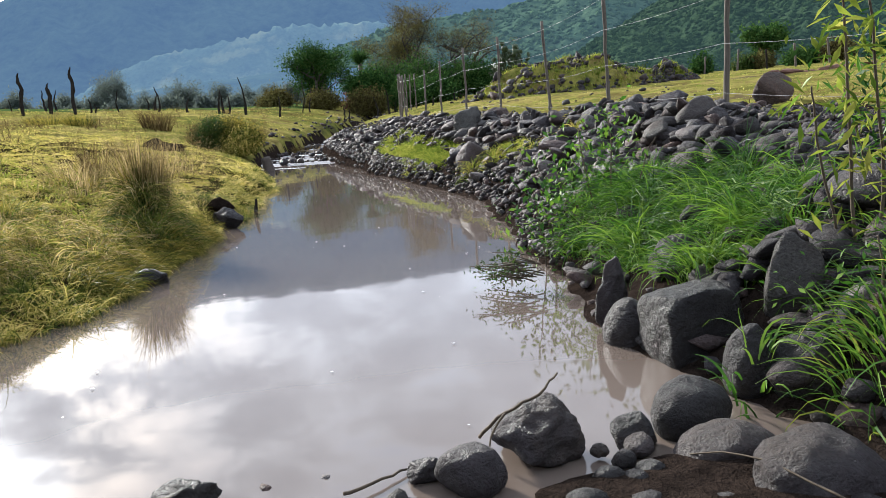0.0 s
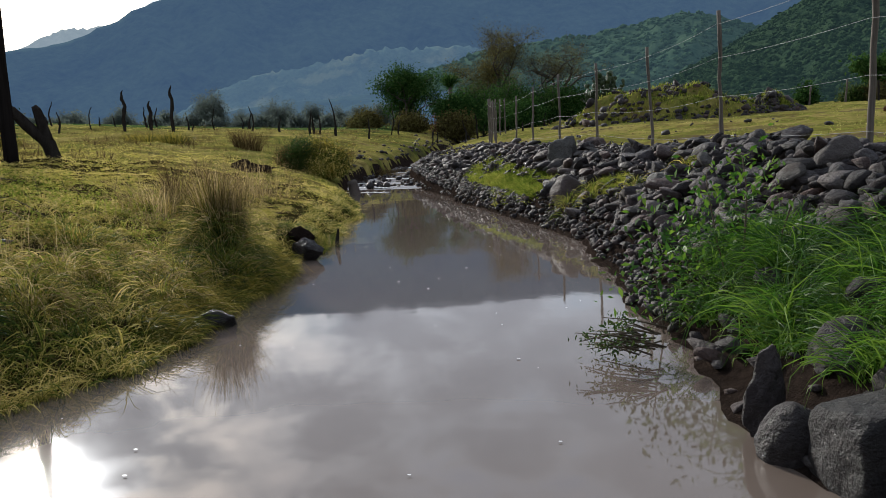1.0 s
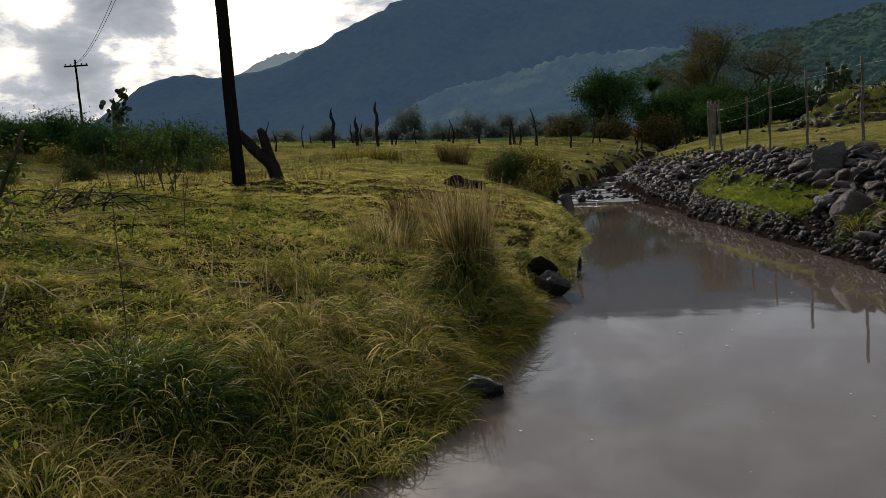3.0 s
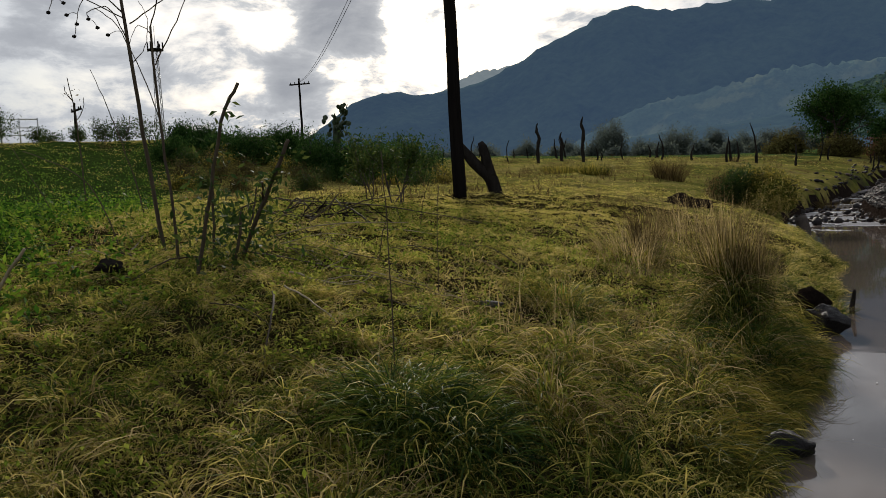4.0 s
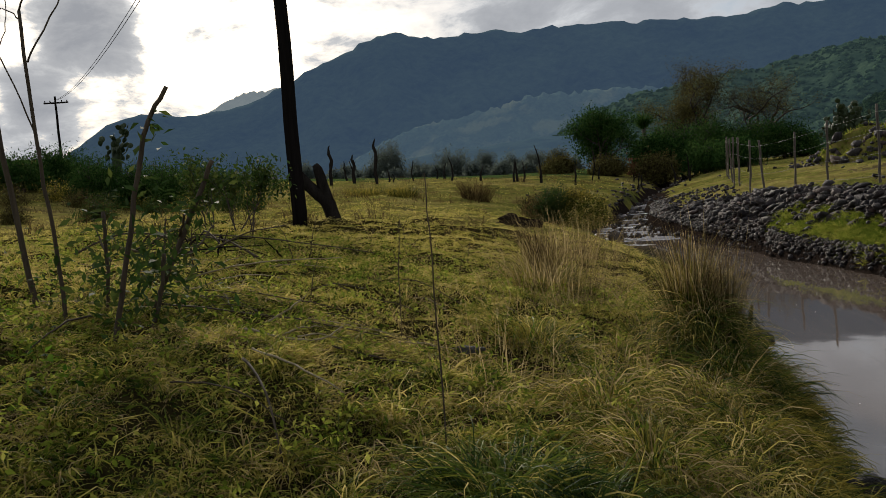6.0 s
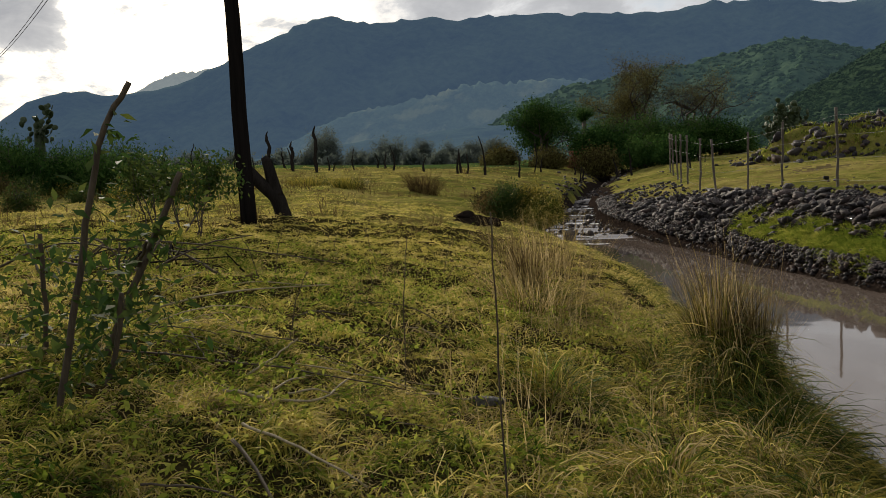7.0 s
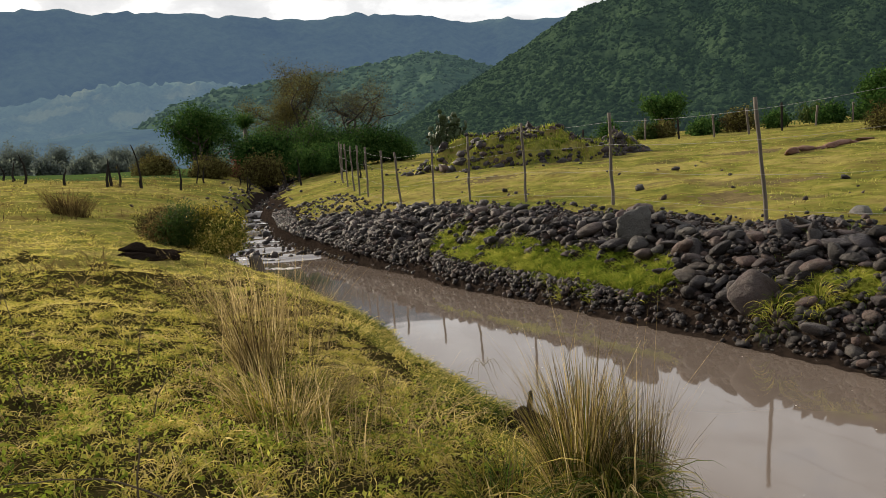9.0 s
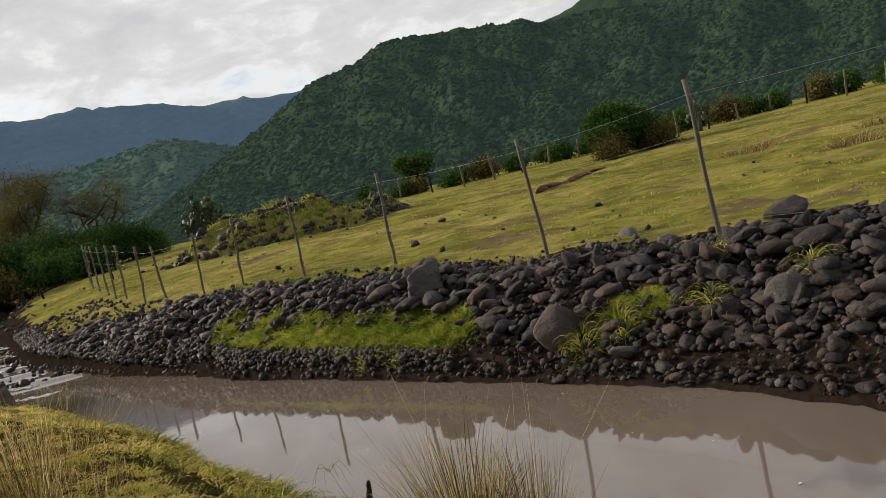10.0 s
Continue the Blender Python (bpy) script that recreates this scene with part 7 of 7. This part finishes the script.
# far fence of rough posts behind the pasture
r = random.Random(91)
for k in range(22):
    x, y = polar(-7 - 44 * k / 21, 50 + 4 * math.sin(k))
    h = r.uniform(1.0, 1.5)
    ob = thing("rough_post", post_mesh(h, 400 + k, 0.06), POST_WOOD if k % 3 else CHAR, "rough wooden post along the far side of the pasture", "fence post", "posts behind the pasture")
    ob.matrix_world = pose(x, y, float(land(x, y)), r.uniform(-6, 6), r.uniform(-6, 6), 0)

# pale field gate far off on the rise
gz = float(land(-43.0, 15.6))
gate = empty("field_gate", (-43.0, 15.6, gz), "small pale metal field gate far off on the rise", "gate")
for dx, dy in ((0.02, -0.75), (0.2, 0.0), (0.38, 0.75)):
    thing("upright", rods("upright", [([(dx, dy, -0.1), (dx, dy, 1.15)], [0.035, 0.035])], 6), GATE_PAINT, parent=gate)
for up_ in (0.35, 0.7, 1.1):
    thing("rail", rods("rail", [([(0.02, -0.75, up_), (0.38, 0.75, up_)], [0.028, 0.028])], 6), GATE_PAINT, parent=gate)

# ---- on and by the water ----
rng = np.random.RandomState(55)


def foam(at, along, count, seed, label):
    """Broken white water over a low step."""
    rng = np.random.RandomState(seed)
    a, b = Vector(at), Vector(along)
    side = Vector((-(b - a).y, (b - a).x, 0)).normalized()
    t, s = rng.rand(count), rng.normal(0, 1, count)
    lump = 0.03 + 0.06 * rng.rand(count)
    pts = np.array([tuple(a.lerp(b, float(i)) + side * float(j) * 0.08) for i, j in zip(t, s)])
    lines = np.stack([lump * 2.2, lump, lump * 0.25], -1)
    vs, fs, k = [], [], 0
    for p, sc in zip(pts, lines):
        v, f = SMALL[k % 6]
        vs.append(v * sc + p)
        fs.append(f + k * len(v))
        k += 1
    thing("foam", fast_mesh("foam", np.concatenate(vs), np.concatenate(fs), True), FOAM, label, "foam", kind="stuff")


W = "white water breaking over a low step"
foam((-10.6, 22.9, 0.0), (-8.8, 22.2, 0.0), 170, 1, W)
foam((-11.2, 24.9, 0.03), (-9.5, 24.1, 0.02), 300, 2, W)
foam((-12.2, 28.9, 0.10), (-10.2, 28.4, 0.10), 320, 3, W)
foam((-12.4, 26.9, 0.06), (-10.8, 26.5, 0.06), 160, 4, W)
foam((-12.6, 32.2, 0.19), (-11.6, 31.7, 0.19), 160, 5, W)
foam((-13.3, 35.3, 0.29), (-12.4, 34.9, 0.29), 150, 6, W)
n = 70
y = 4.8 + 13 * rng.rand(n) ** 1.1
x = left_edge(y) + 0.3 + (right_edge(y) - left_edge(y) - 0.6) * rng.rand(n)
s = 0.002 + 0.006 * rng.rand(n) ** 2
ang = np.linspace(0, 6.283, 7)[:-1]
v = np.stack([x[:, None] + s[:, None] * 1.6 * np.cos(ang), y[:, None] + s[:, None] * np.sin(ang), 0.006 + 0 * x[:, None] + 0 * ang], -1).reshape(-1, 3)
thing("foam_flecks", fast_mesh("foam_flecks", v, np.arange(n * 6).reshape(n, 6)), FOAM, "small flecks of foam drifting on the pool", "foam", kind="stuff")


def bottle(at, turn, mat, label, crush=0.0, length=0.24):
    z = float(land(*at))
    root = empty("plastic_bottle", (at[0], at[1], z), label, "bottle")
    root.rotation_euler = (radians(6), radians(-8), radians(turn))
    root.location.z -= 0.02 * crush
    prof = [(0.0, 0.012), (0.01, 0.030), (0.05, 0.033), (0.09, 0.030), (0.13, 0.033), (0.165, 0.031), (0.20, 0.018), (0.225, 0.012), (0.24, 0.012)]
    pts = [(p * length / 0.24, crush * 0.02 * math.sin(p * 40), 0.045) for p, _ in prof]
    thing("body", rods("body", [(pts, [q * (1.3 - 0.6 * crush) for _, q in prof])], 14), mat, parent=root)
    e = length
    thing("cap", rods("cap", [([(e - 0.012, 0, 0.045), (e + 0.008, 0, 0.045)], [0.0145, 0.0145])], 12), mat, parent=root)


bottle((-3.93, 5.36), 20, GREEN_PLASTIC, "crumpled green plastic bottle lying on the grassy bank", 0.5, 0.2)
twig = empty("twig", (-0.62, 4.72, 0.12), "forked wet twig lying across the boulder", "twig")
thing("stem", rods("stem", [(curved([(-0.2, 0.0, -0.05), (-0.1, -0.08, 0.06), (0.0, -0.12, 0.13), (0.05, -0.06, 0.17)], 4, 0.004), taper(13, 0.006, 0.003))], 5), STALK, parent=twig)
thing("fork", rods("fork", [(curved([(-0.1, -0.08, 0.06), (-0.14, -0.12, 0.0), (-0.13, -0.15, -0.08)], 4, 0.004), taper(9, 0.004, 0.002))], 5), STALK, parent=twig)
fallen([(-1.14, 4.42, 0.04), (-1.05, 4.56, 0.07), (-0.97, 4.68, 0.08)], 0.006, "bare wet stick lying at the near edge of the pool", STALK)
fallen([(0.1, 4.3, 0.1), (-0.1, 4.55, 0.16), (-0.3, 4.75, 0.1)], 0.0035, "bare wet stick lying over the stones", STALK)
fallen([(0.62, 4.75, 0.5), (0.56, 4.72, 0.3), (0.55, 4.7, 0.02)], 0.006, "pale dry stem hanging down to the water", STRAW)
stub = thing("snag", rods("snag", [(curved([(0, 0, -0.1), (0.01, 0, 0.06), (0.03, 0, 0.16)], 3, 0.006), taper(7, 0.03, 0.012))], 7), CHAR, "short black snag standing in the water", "snag")
stub.location = (-4.85, 11.48, 0.05)
grass_tuft((-4.98, 11.44), 0.13, 220, (0.12, 0.25), 63, TUSSOCK, "small dark tussock on the bank edge", lean=(0.0, 0.6))

# mud and pebbles at the near edge of the pool
bm = bmesh.new()
bmesh.ops.create_icosphere(bm, subdivisions=5, radius=1.0)
for v in bm.verts:
    lump = noise.noise(Vector((v.co.x * 2.5, v.co.y * 2.0, 1.0))) * 0.35 + noise.noise(Vector((v.co.x * 9, v.co.y * 6, 4.0))) * 0.12
    v.co = Vector((v.co.x * (0.72 + 0.2 * lump), v.co.y * (0.36 + 0.15 * lump), v.co.z * 0.07 * (1 + 1.2 * lump)))
me = bpy.data.meshes.new("mud_bar")
bm.to_mesh(me)
bm.free()
mud_bar = thing("mud_bar", me, RUBBLE, "low bar of dark wet mud at the pool's edge", "mud", kind="structure")
mud_bar.location = (0.12, 4.42, 0.0)
rng = random.Random(77)
for k in range(34):
    x, y, r_ = rng.uniform(-0.5, 0.7), rng.uniform(4.36, 4.76), rng.uniform(0.022, 0.06)
    boulder((x, y), (r_ * 2.2, r_ * 1.8, r_ * 1.4), 400 + k, "small wet pebble in the mud at the pool", WET_ROCK, turn=rng.uniform(0, 180), lift=0.015, rough=0.12, detail=2, name="pebble", flat=0.6)

# ---- the nearest stones of the bank, one by one ----
rng = random.Random(99)
for k, (p, s) in enumerate(BANK_NEAR):
    ob = thing("stone", STONES[k % len(STONES)], None, parent=EMBANK)
    ob.matrix_world = pose(*p, rng.gauss(0, 18), rng.gauss(0, 18), rng.uniform(0, 360)) @ Matrix.Diagonal((*[float(v) for v in s], 1))
